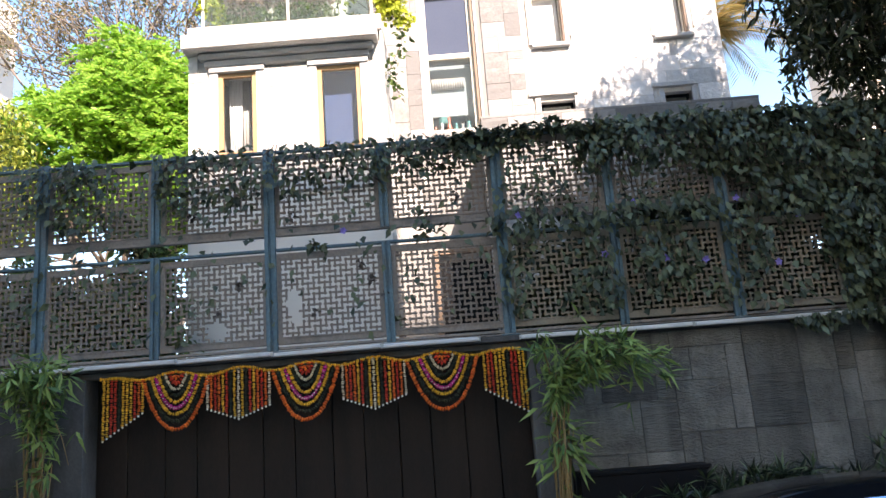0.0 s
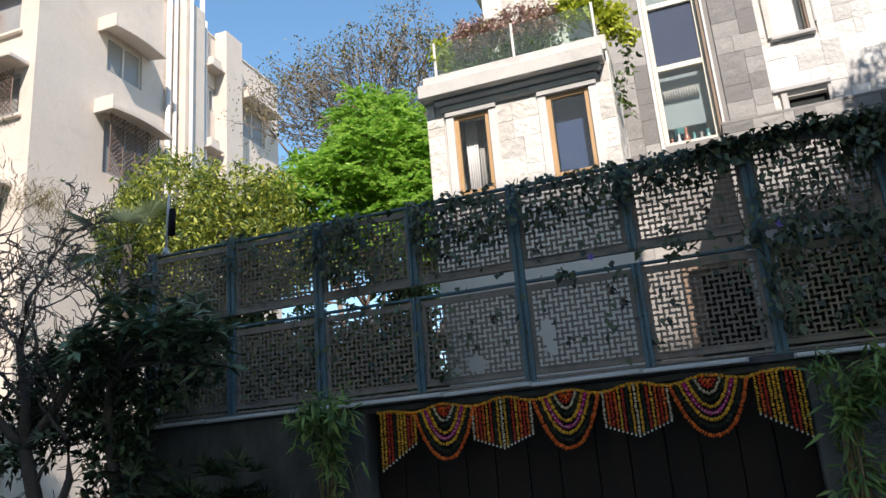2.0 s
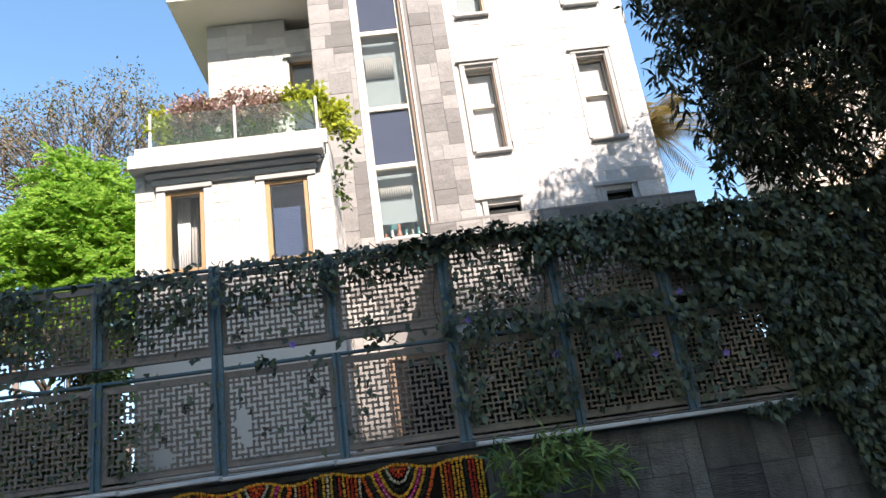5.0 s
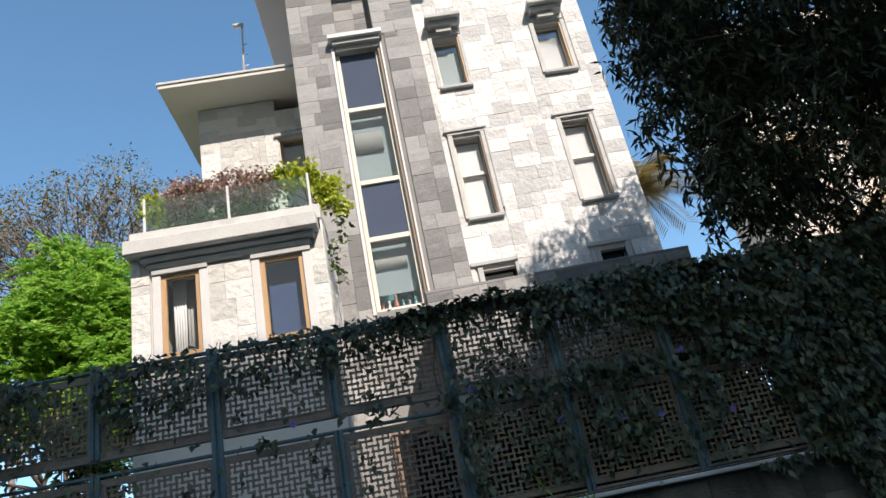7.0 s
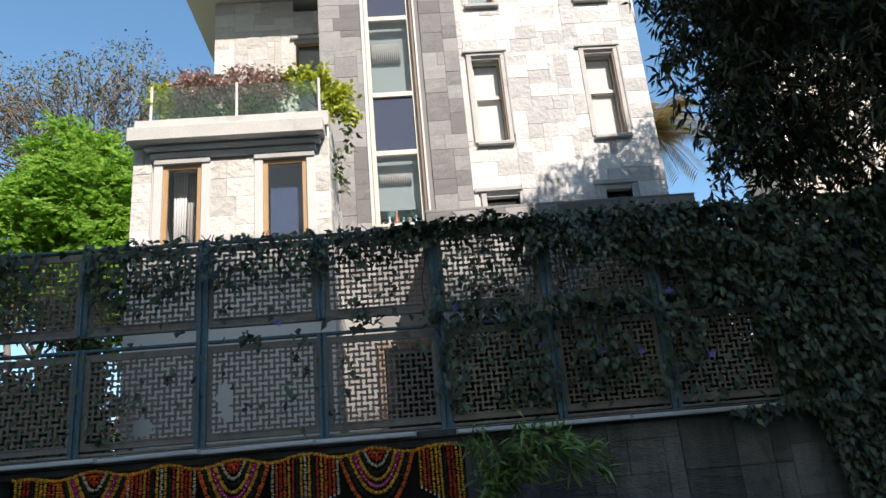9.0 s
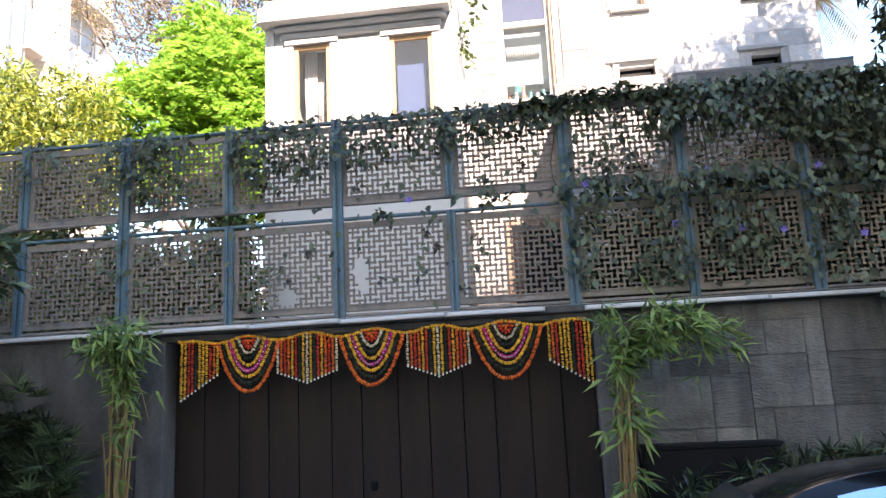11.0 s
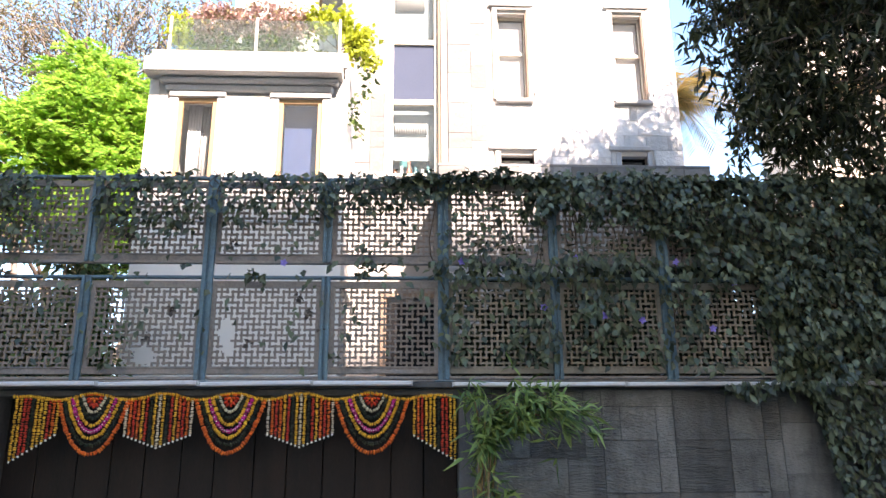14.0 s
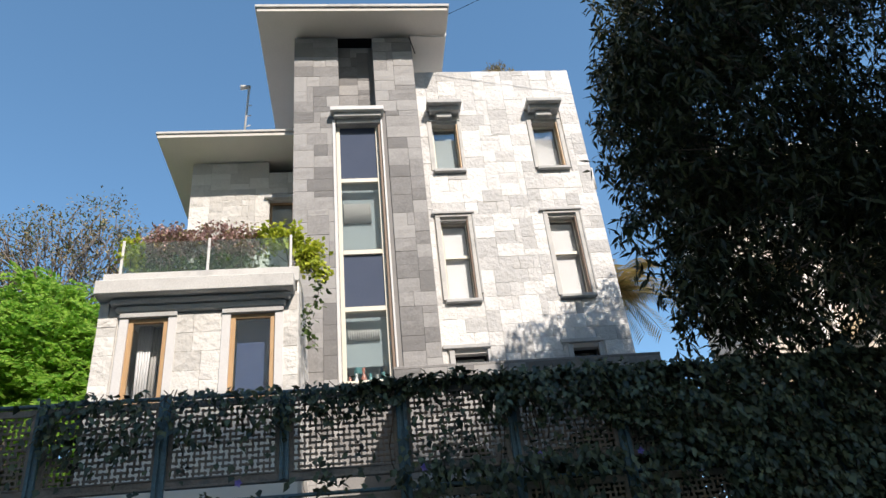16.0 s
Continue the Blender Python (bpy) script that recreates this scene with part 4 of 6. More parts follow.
cladding(left, 'y', LY, -2.46, TX0 + 0.02, 8.6, 12.90, [(-0.80, -0.08, 12.60, 13), (-0.80, -0.14, 10.8, 11.94)], M_STONEBAY, 31)
wall("left_side_wall", 'x', -2.44, 0.3, LY + 0.3, 18, 0, 12.92, [], M_JOINTLIGHT, house)
box("window_head", -0.84, -0.10, LY - 0.10, LY + 0.2, 11.862, 11.94, M_MOULD, house)
timber_window(-0.74, -0.20, 10.9, 11.86, LY, 0.12, M_TEAK, house)
room(-0.9, -0.12, LY + 0.31, LY + 1.4, 10.7, 12.0, house)
# black backing stands in for the shade inside the opening
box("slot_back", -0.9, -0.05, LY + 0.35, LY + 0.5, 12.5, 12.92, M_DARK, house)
box("roof_slab", -3.05, TX0 + 0.03, 13.06, 18.5, 12.93, 13.02, M_SOFFIT, house, ch=0.005)
box("roof_edge", -3.08, TX0 + 0.03, 13.03, 18.55, 13.023, 13.09, M_CONC, house, "white roof edge", ch=0.008)
ant = tagged(empty("roof_camera", (-1.25, 13.3, 13.09)), "white camera on a pole on the roof edge", "camera")
tube("pole", [(-1.25, 13.3, 13.09), (-1.19, 13.3, 14.62)], 0.025, M_ALU, ant)
tube("head", [(-1.36, 13.22, 14.52), (-1.18, 13.32, 14.62)], [0.06, 0.05], M_ALU, ant)
for i in range(3):
    tube("rung", [(-1.24 + 0.004 * i, 13.3, 13.4 + 0.3 * i), (-1.12, 13.3, 13.44 + 0.3 * i)], 0.012, M_ALU, ant, sides=5)

# wing ----------------------------------------------------------------
WW = [("up", 2.92, 3.50, 11.74, 13.02), ("up", 5.20, 5.80, 11.74, 13.02), ("mid", 2.88, 3.46, 8.58, 10.44), ("mid", 5.16, 5.76, 8.58, 10.44),
      ("low", 2.88, 3.50, 6.8, 7.44), ("low", 5.14, 5.64, 6.8, 7.44)]
wing = wall("wing_wall", 'y', WY, 0.3, TX1 - 0.05, WX1, 0, WTOP, [w[1:] for w in WW], M_JOINTLIGHT, house)
wall("wing_side_wall", 'x', WX1 - 0.30, 0.28, WY + 0.3, 20, 0, WTOP, [], M_JOINTLIGHT, house)
box("wing_roof", TX1 - 0.05, WX1 - 0.3, WY + 0.3, 20, 14.2, 14.35, M_CONC, house)
skip = []
for kind, x0, x1, z0, z1 in WW:
    cs = 0.10
    for a, b in ((x0 - cs, x0), (x1, x1 + cs * 0.8)):
        box("casing", a, b, WY - 0.055, WY + 0.12, z0 - 0.02, z1 + 0.06, M_CONC if kind != "low" else M_MOULD, house)
    skip.append((x0 - cs, x1 + cs * 0.8, z0 - 0.08, z1 + 0.10))
    if kind != "low":
        box("sill", x0 - 0.06, x1 + 0.07, WY - 0.12, WY + 0.1, z0 - 0.10, z0 - 0.022, M_MOULD, house, ch=0.012)
        box("reveal", x1 - 0.035, x1 - 0.001, WY - 0.03, WY + 0.128, z0, z1, M_TEAK if kind == "up" else M_BROWN, house, "brown timber reveal")
    w = timber_window(x0, x1, z0, z1, WY, 0.13, M_CREAMWOOD if kind != "low" else M_DARK, house, transom=(9.62 if kind == "mid" else None), fr=0.045, pane=M_GLASSCLEAR)
    if kind == "mid":
        box("lintel", x0 - 0.17, x1 + 0.14, WY - 0.09, WY + 0.1, z1 + 0.125, z1 + 0.175, M_MOULD, house, ch=0.008)
        box("head", x0 - cs, x1 + cs * 0.8, WY - 0.056, WY + 0.12, z1 + 0.062, z1 + 0.122, M_CONC, house)
        # grey strip stands in for the shadow line beside the casing
        box("drip", x1 + cs * 0.8 + 0.002, x1 + cs * 0.8 + 0.04, WY - 0.07, WY + 0.1, z0 + 0.1, z1 + 0.122, M_MOULD, house)
    elif kind == "up":
        box("hood", x0 - 0.09, x1 + 0.12, WY - 0.36, WY + 0.1, z1 + 0.36, z1 + 0.46, M_MOULD, house, "stepped grey stone hood", ch=0.012)
        box("hood_step", x0 - 0.03, x1 + 0.06, WY - 0.24, WY + 0.1, z1 + 0.24, z1 + 0.357, M_MOULD, house, ch=0.012)
        box("hood_step", x0 + 0.12, x1 - 0.12, WY - 0.16, WY + 0.1, z1 + 0.10, z1 + 0.237, M_MOULD, house, ch=0.012)
        box("hood_step", x0 - 0.08, x1 + 0.08, WY - 0.07, WY + 0.1, z1 + 0.062, z1 + 0.098, M_MOULD, house, ch=0.008)
        skip.append((x0 - 0.08, x1 + 0.10, z1, z1 + 0.36))
    else:
        box("lintel", x0 - 0.22, x1 + 0.06, WY - 0.08, WY + 0.1, z1 + 0.09, z1 + 0.17, M_MOULD, house, ch=0.008)
    room(x0 - 0.1, x1 + 0.1, WY + 0.31, WY + 1.2, z0 - 0.1, z1 + 0.1, house)
    if kind == "up" and x0 < 4:
        tagged(box("roller_blind", x0 + 0.06, x1 - 0.06, WY + 0.215, WY + 0.222, z0 + 0.06, z1 - 0.06, M_GREYGREEN, ch=0), "grey-green flat sheet behind the upper window", "blind")
    if kind == "mid" or (kind == "up" and x0 > 4):
        tagged(box("roller_blind", x0 + 0.06, x1 - 0.06, WY + 0.215, WY + 0.222, z0 + 0.06, z1 - 0.06, M_BLIND, ch=0), "white roller blind drawn down behind the window", "blind", "white roller blinds")
cladding(wing, 'y', WY, TX1, WX1, 6.2, WTOP, skip, M_STONELIGHT, 41)
tube("drain_pipe", [(WX1 + 0.04, WY + 0.1, 11.2), (WX1 + 0.04, WY + 0.1, 11.75)], 0.05, M_CONC, house)

# low grey block before the wing
block = wall("low_block", 'y', 10.95, 0.25, 1.64, 5.93, 0, 6.37, [], M_JOINTGREY, house)
box("low_block_coping", 1.63, 5.94, 10.925, 12.48, 6.372, 6.42, M_STONEGREY, house)
wall("low_block_side", 'x', 5.68, 0.25, 11.2, 12.9, 0, 6.37, [], M_JOINTGREY, house)
cladding(block, 'y', 10.95, 1.64, 5.93, 3.6, 6.37, [], M_STONEGREY, 51)
yard = tagged(empty("yard_window", (1.2, 12.4, 2.9)), "dark window in the tower foot behind the screen", "window")
# opaque near-black pane stands in for the dark opening
box("pane", 0.82, 1.72, 12.43, 12.46, 2.75, 4.5, M_DARK, yard)
box("frame", 0.72, 0.818, 12.41, 12.47, 2.7, 4.6, M_BROWN, yard)
box("frame", 1.722, 1.80, 12.41, 12.47, 2.7, 4.6, M_BROWN, yard)
box("head", 0.72, 1.80, 12.40, 12.47, 4.602, 4.68, M_BROWN, yard)

# ---- cream apartment house on the left ----
AX, AY, AT = -15.8, 14.5, 19.3
flat = tagged(empty("apartment_house", (-19, 20, 0)), "cream rendered apartment house with window hoods and pipes", "house")
BO = [(17.2, 18.8, 15.05, 16.35), (17.2, 19.2, 11.5, 13.45), (17.2, 18.8, 8.2, 9.6), (24.7, 26.5, 15.8, 17.3), (24.7, 26.5, 12.0, 13.5), (22.3, 22.9, 16.0, 17.0)]
AO = [(-20.8, -16.5, 15.2, 16.9), (-20.8, -16.3, 12.45, 13.75), (-21.5, -16.6, 7.9, 10.1), (-21.5, -16.8, 4.2, 6.0), (-19.6, -16.6, 0, 2.3)]
wall("side_wall", 'x', AX - 0.3, 0.3, AY, 27.6, 0, AT, BO, M_CREAMWALL, flat)
wall("front_wall", 'y', AY, 0.3, -34, AX - 0.3, 0, AT, AO, M_CREAMWALL, flat)
box("roof", -34, AX - 0.3, AY + 0.3, 27.6, AT - 0.5, AT - 0.3, M_CREAMWALL, flat)
box("back_wall", -34, AX - 0.3, 27.3, 27.6, 0, AT, M_CREAMWALL, flat)
box("parapet_cap", AX - 0.34, AX + 0.04, AY - 0.04, 27.64, AT + 0.002, AT + 0.08, M_CREAMWALL, flat)
box("projection", AX + 0.002, AX + 0.55, 22.9, 24.0, 0, AT + 0.25, M_CREAMWALL, flat)
box("projection", AX + 0.002, AX + 0.40, 20.6, 21.7, 0, AT + 0.4, M_CREAMWALL, flat)
for y0, y1, z0, z1 in BO:
    w = empty("window", (AX, (y0 + y1) / 2, z0))
    w.parent = flat
    w.matrix_parent_inverse = Matrix.Translation(-parent_origin(flat))
    bm = bmesh.new()
    for a, b, c, d in ((y0, y0 + 0.07, z0, z1), (y1 - 0.07, y1, z0, z1), (y0 + 0.07, y1 - 0.07, z0, z0 + 0.07), (y0 + 0.07, y1 - 0.07, z1 - 0.07, z1), ((y0 + y1) / 2 - 0.04, (y0 + y1) / 2 + 0.04, z0 + 0.07, z1 - 0.07)):
        add_box(bm, AX - 0.16, AX - 0.08, a, b, c, d)
    part("frame", bm, M_PIPE, w)
    pn = box("pane", AX - 0.13, AX - 0.12, y0 + 0.05, y1 - 0.05, z0 + 0.05, z1 - 0.05, M_FLATGLASS, w, ch=0)
    pn.visible_shadow = False
    box("room", AX - 1.5, AX - 0.4, y0 - 0.2, y1 + 0.2, z0 - 0.2, z1 + 0.2, M_ROOM, w, ch=0)
    if y1 - y0 > 1:
        bm = bmesh.new()
        n = 8
        for i in range(n):
            ya, yb = y0 - 0.35 + (y1 - y0 + 0.7) * i / n, y0 - 0.35 + (y1 - y0 + 0.7) * (i + 1) / n
            arch = lambda t: 0.10 * math.sin(math.pi * t)
            ha, hb = arch(i / n), arch((i + 1) / n)
            v = [bm.verts.new(p) for p in ((AX + 0.001, ya, z1 + 0.05 + ha), (AX + 0.001, yb, z1 + 0.05 + hb), (AX + 0.75, yb, z1 - 0.1 + hb), (AX + 0.75, ya, z1 - 0.1 + ha),
                                           (AX + 0.001, ya, z1 + 0.35 + ha), (AX + 0.001, yb, z1 + 0.35 + hb), (AX + 0.75, yb, z1 + 0.02 + hb), (AX + 0.75, ya, z1 + 0.02 + ha))]
            for f in ((0, 1, 2, 3), (7, 6, 5, 4), (3, 2, 6, 7)) + (((0, 3, 7, 4),) if i == 0 else ()) + (((1, 5, 6, 2),) if i == n - 1 else ()):
                bm.faces.new([v[q] for q in f])
        bmesh.ops.remove_doubles(bm, verts=bm.verts, dist=0.001)
        part("hood", bm, M_CREAMWALL, w, "curved concrete sun hood")
        box("hood_cheek", AX + 0.001, AX + 0.74, y0 - 0.45, y0 - 0.352, z1 - 0.12, z1 + 0.36, M_CREAMWALL, w)


def grille(axis, at, u0, u1, z0, z1, parent, diag=True):
    """A diagonal window grille."""
    bm = bmesh.new()
    st = 0.17
    n = int((u1 - u0) / st)
    h = z1 - z0
    for i in range(-int(h / st), n):
        for s in (1, -1):
            a = u0 + i * st
            b = a + h
            ta, tb = max(0, (u0 - a) / h), min(1, (u1 - a) / h)
            if tb <= ta:
                continue
            za, zb = (z0 + h * ta, z0 + h * tb) if s > 0 else (z1 - h * ta, z1 - h * tb)
            p, q = (a + h * ta, za), (a + h * tb, zb)
            pts = [(p[0], at, p[1]), (q[0], at, q[1])] if axis == 'y' else [(at, p[0], p[1]), (at, q[0], q[1])]
            add_tube(bm, pts, 0.014, 4)
    for u in [u0 + (u1 - u0) * k / 4 for k in range(5)]:
        pts = [(u, at - 0.01, z0), (u, at - 0.01, z1)] if axis == 'y' else [(at + 0.01, u, z0), (at + 0.01, u, z1)]
        add_tube(bm, pts, 0.025, 4)
    return part("grille", bm, M_GRILLE, parent, "rusty diagonal window grille")


grille('x', AX + 0.35, 17.1, 19.3, 11.4, 13.4, flat)
for i, (x0, x1, z0, z1) in enumerate(AO):
    w = empty("window", ((x0 + x1) / 2, AY, z0))
    w.parent = flat
    w.matrix_parent_inverse = Matrix.Translation(-parent_origin(flat))
    bm = bmesh.new()
    for a, b, c, d in ((x0, x0 + 0.08, z0, z1), (x1 - 0.08, x1, z0, z1), (x0 + 0.08, x1 - 0.08, z0, z0 + 0.08), (x0 + 0.08, x1 - 0.08, z1 - 0.08, z1),
                       *[(x0 + (x1 - x0) * k / 4 - 0.04, x0 + (x1 - x0) * k / 4 + 0.04, z0 + 0.08, z1 - 0.08) for k in (1, 2, 3)]):
        add_box(bm, a, b, AY + 0.08, AY + 0.16, c, d)
    if i == 4:
        bm.free()
        # solid near-black box, the unlit inside put into its colour
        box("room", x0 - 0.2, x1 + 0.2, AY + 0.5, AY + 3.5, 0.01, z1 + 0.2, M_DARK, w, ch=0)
        continue
    part("frame", bm, M_PIPE, w)
    pn = box("pane", x0 + 0.05, x1 - 0.05, AY + 0.12, AY + 0.13, z0 + 0.05, z1 - 0.05, M_FLATGLASS, w, ch=0)
    pn.visible_shadow = False
    box("room", x0 - 0.2, x1 + 0.2, AY + 0.5, AY + 1.5, max(z0 - 0.2, 0.01), z1 + 0.2, M_ROOM, w, ch=0)
    if i < 4:
        box("hood", x0 - 0.3, x1 + 0.3, AY - 0.7, AY - 0.001, z1 + 0.12, z1 + 0.28, M_CREAMWALL, w, ch=0.03)
        box("sill", x0 - 0.15, x1 + 0.15, AY - 0.12, AY - 0.001, z0 - 0.14, z0 - 0.02, M_CREAMWALL, w, ch=0.02)
grille('y', AY - 0.25, -20.8, -16.3, 12.40, 13.75, flat)
grille('y', AY - 0.3, -21.5, -16.6, 7.9, 9.9, flat)
tagged(box("hanging_cloth", -18.2, -17.4, AY - 0.03, AY - 0.008, 15.3, 16.2, M_CLOTH, ch=0.004), "red cloth hung out at a window", "cloth")
for y, r, zt in ((20.0, 0.10, 20.4), (20.35, 0.08, 20.9), (21.9, 0.10, 20.6), (22.1, 0.08, 19.6), (24.15, 0.07, 18.8), (20.8, 0.07, 20.2)):
    xo = AX + (0.5 if 20.6 < y < 21.8 else 0.14)
    tube("drain_pipe", [(xo, y, 0), (xo, y, zt)], r, M_PIPE, flat)
for y, z in ((22.5, 17.7), (22.4, 14.2), (22.5, 10.9)):
    u = tagged(empty("air_conditioner", (AX + 0.3, y, z)), "cream outdoor air conditioner box on the house wall", "air conditioner")
    box("case", AX + 0.05, AX + 0.42, y - 0.28, y + 0.28, z + 0.01, z + 0.40, M_CREAMWALL, u, ch=0.03)
    box("shelf", AX + 0.002, AX + 0.5, y - 0.45, y + 0.4, z - 0.08, z, M_CREAMWALL, u)

# ---- buff house behind the mango tree ----
buff = tagged(empty("buff_house", (12, 20, 0)), "cream and buff rendered house behind the tree", "house")
BUO = [(11.4, 12.6, 9.2, 10.8), (14.2, 15.8, 9.2, 10.8), (11.4, 12.6, 12.6, 14.2), (14.2, 15.8, 12.6, 14.2)]
wall("front_wall", 'y', 17.0, 0.3, 10.9, 19, 0, 15.5, BUO, M_CREAMWALL, buff)
wall("side_wall", 'x', 10.9, 0.3, 17.3, 18.9, 0, 15.5, [], M_CREAMWALL, buff)
box("roof", 10.9, 19, 17.3, 18.9, 15.2, 15.4, M_CREAMWALL, buff)
for x0, x1, z0, z1 in BUO:
    # no hollow room: a near-black block stands in for its darkness
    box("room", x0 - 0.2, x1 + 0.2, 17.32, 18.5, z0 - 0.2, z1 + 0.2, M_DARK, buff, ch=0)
    box("hood", x0 - 0.4, x1 + 0.4, 16.2, 16.998, z1 + 0.1, z1 + 0.25, M_BUFF, buff, ch=0.03)
    timber_window(x0, x1, z0, z1, 17.0, 0.1, M_PIPE, buff)
for i in range(3):
    bm = bmesh.new()
    r = add_box(bm, -1.6, 1.6, 16.3, 16.9, -0.14, 0.14, 0.02)
    bmesh.ops.transform(bm, verts=bm.verts, matrix=pose(12.0 + i * 1.6, 0, 8.0 + i * 1.1, 0, -34, 0))
    part("sloping_beam", bm, M_BUFF, buff, "sloping buff beam")
for x in (11.1, 13.0, 13.35):
    tube("drain_pipe", [(x, 16.85, 0), (x, 16.85, 14.5)], 0.09, M_PIPE, buff)


# ---- plants ----
def crown_leaves(rng, centres, per, size, width, spread, droop, up=0.0):
    """Whorls of leaves round twig ends."""
    c = np.repeat(np.asarray(centres), per, axis=0)
    n = len(c)
    d = rand_dirs(rng, n, up)
    pos = c + rng.normal(size=(n, 3)) * spread
    ax = d.copy()
    ax[:, 2] -= droop
    nm = rng.normal(size=(n, 3)) * 0.6 + np.array([0, 0, 1.0])
    return pos, ax, nm, size * rng.uniform(0.7, 1.25, n), width * rng.uniform(0.7, 1.25, n)


def blob_points(rng, blobs, n, shell=0.55):
    """Points in a heap of ellipsoids (centre, radii), thicker towards their skins."""
    vol = np.array([b[1][0] * b[1][1] * b[1][2] for b in blobs]) ** 0.8
    idx = rng.choice(len(blobs), n, p=vol / vol.sum())
    c = np.array([b[0] for b in blobs])[idx]
    r = np.array([b[1] for b in blobs])[idx]
    d = rand_dirs(rng, n)
    rad = (shell + (1 - shell) * rng.random(n)) ** 0.7
    return c + d * r * rad[:, None]


# mango tree
rng = np.random.default_rng(12)
mango = tagged(empty("mango_tree", (8.9, 8.3, 0)), "large dark mango tree with dense drooping leaves", "tree")
trunk, tips = branches(rng, (8.9, 8.3, 0), (-0.05, 0, 1), 4.6, 0.34, 4, spread=0.62, up=0.22, kids=(3, 3), shrink=0.70, bend=0.08)
trunk = [s for s in trunk if min(q[0] for q in s[0]) > 7.7 and min(q[1] for q in s[0]) > 7.2 and max(q[2] for q in s[0]) < 11]
tubes("trunk", trunk, M_BARK, mango, 7)
# crown heaps sized and placed to fit the camera's view
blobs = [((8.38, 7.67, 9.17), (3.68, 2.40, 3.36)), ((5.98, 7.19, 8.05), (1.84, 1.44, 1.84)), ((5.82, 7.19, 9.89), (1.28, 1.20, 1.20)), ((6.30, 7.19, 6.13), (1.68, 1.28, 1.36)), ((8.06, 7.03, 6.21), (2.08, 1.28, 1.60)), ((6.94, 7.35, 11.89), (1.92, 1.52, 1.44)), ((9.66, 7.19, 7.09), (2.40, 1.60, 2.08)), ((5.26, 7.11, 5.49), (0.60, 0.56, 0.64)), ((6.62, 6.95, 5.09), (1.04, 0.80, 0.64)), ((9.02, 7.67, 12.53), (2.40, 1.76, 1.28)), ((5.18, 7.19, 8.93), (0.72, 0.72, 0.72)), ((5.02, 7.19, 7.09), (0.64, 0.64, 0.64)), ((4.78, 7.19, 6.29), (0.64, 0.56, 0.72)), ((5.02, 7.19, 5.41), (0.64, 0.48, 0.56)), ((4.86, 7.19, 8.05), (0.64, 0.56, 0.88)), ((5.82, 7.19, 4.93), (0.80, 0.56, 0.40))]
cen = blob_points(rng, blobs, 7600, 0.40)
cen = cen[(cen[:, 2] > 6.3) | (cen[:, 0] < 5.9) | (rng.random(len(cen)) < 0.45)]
leaves("crown", *crown_leaves(rng, cen, 13, 0.165, 0.042, 0.075, 0.55), M_DARKLEAF, mango, fold=0.15, droop=0.15)
tw = [([c, c - (c - np.array([8.9, 8.2, 8.0])) * rng.uniform(0.08, 0.2) + rng.normal(size=3) * 0.05], [0.006, 0.016]) for c in cen[::6]]
tubes("branchwork", tw, M_BARK, mango, 4)

# feathery bright tree beside the bay
rng = np.random.default_rng(13)
lime = tagged(empty("rain_tree", (-5.7, 14.6, 0)), "feathery bright green tree in full sun", "tree")
trunk, tips = branches(rng, (-5.7, 14.6, 0), (0, 0, 1), 2.6, 0.18, 4, spread=0.6, up=0.25, kids=(3, 3), shrink=0.68)
tubes("trunk", trunk, M_BARK, lime, 6)
blobs = [((-5.0, 14.2, 8.3), (1.5, 1.3, 1.5)), ((-6.3, 14.2, 7.6), (1.7, 1.4, 1.5)), ((-4.2, 14.0, 6.7), (1.1, 1.2, 1.5)), ((-5.3, 14.2, 9.4), (0.9, 0.8, 0.8)), ((-7.7, 14.3, 7.0), (1.0, 0.9, 0.9)),
         ((-3.9, 14.0, 7.8), (0.8, 0.8, 1.2))]
cen = blob_points(rng, blobs, 2300, 0.45)
sp, sa, sn = [], [], []
for c in cen:
    ax = rand_dirs(rng, 1)[0] * np.array([1, 1, 0.5])
    ax[2] -= 0.15
    ax /= np.linalg.norm(ax)
    side = np.cross(ax, [0, 0, 1.0])
    side /= np.linalg.norm(side) + 1e-6
    L = rng.uniform(0.35, 0.6)
    for t in np.linspace(0.05, 1, 11):
        for s in (-1, 1):
            for q in (0.35, 0.8):
                sp.append(c + ax * L * t + side * s * 0.085 * q * (1.2 - t * 0.6) - np.array([0, 0, 0.12 * t * t]))
                sa.append(side * s + ax * 0.6 + rng.normal(size=3) * 0.2)
                sn.append(np.array([0, 0, 1]) + rng.normal(size=3) * 0.35)
n = len(sp)
leaves("crown", sp, sa, sn, 0.125 * rng.uniform(0.7, 1.3, n), 0.060, M_LIME, lime, fold=0.1)

# thin half-bare tree behind
rng = np.random.default_rng(14)
bare = tagged(empty("half_bare_tree", (-7.4, 19.4, 0)), "tall half-bare tree with sparse olive and rusty leaves", "tree")
for sx, hh in ((-8.0, 7.4), (-6.8, 7.8), (-5.4, 7.2)):
    tr, tips = branches(rng, (sx, 19.4, 0), (0.02, 0, 1), hh, 0.15, 5, spread=0.62, up=0.2, kids=(2, 3), shrink=0.48)
    tubes("trunk", tr, M_BARKGREY, bare, 4)
    tp = np.array([t[0] for t in tips])
    leaves("crown", *crown_leaves(rng, tp, 16, 0.09, 0.05, 0.26, 0.2), M_OLIVE, bare)
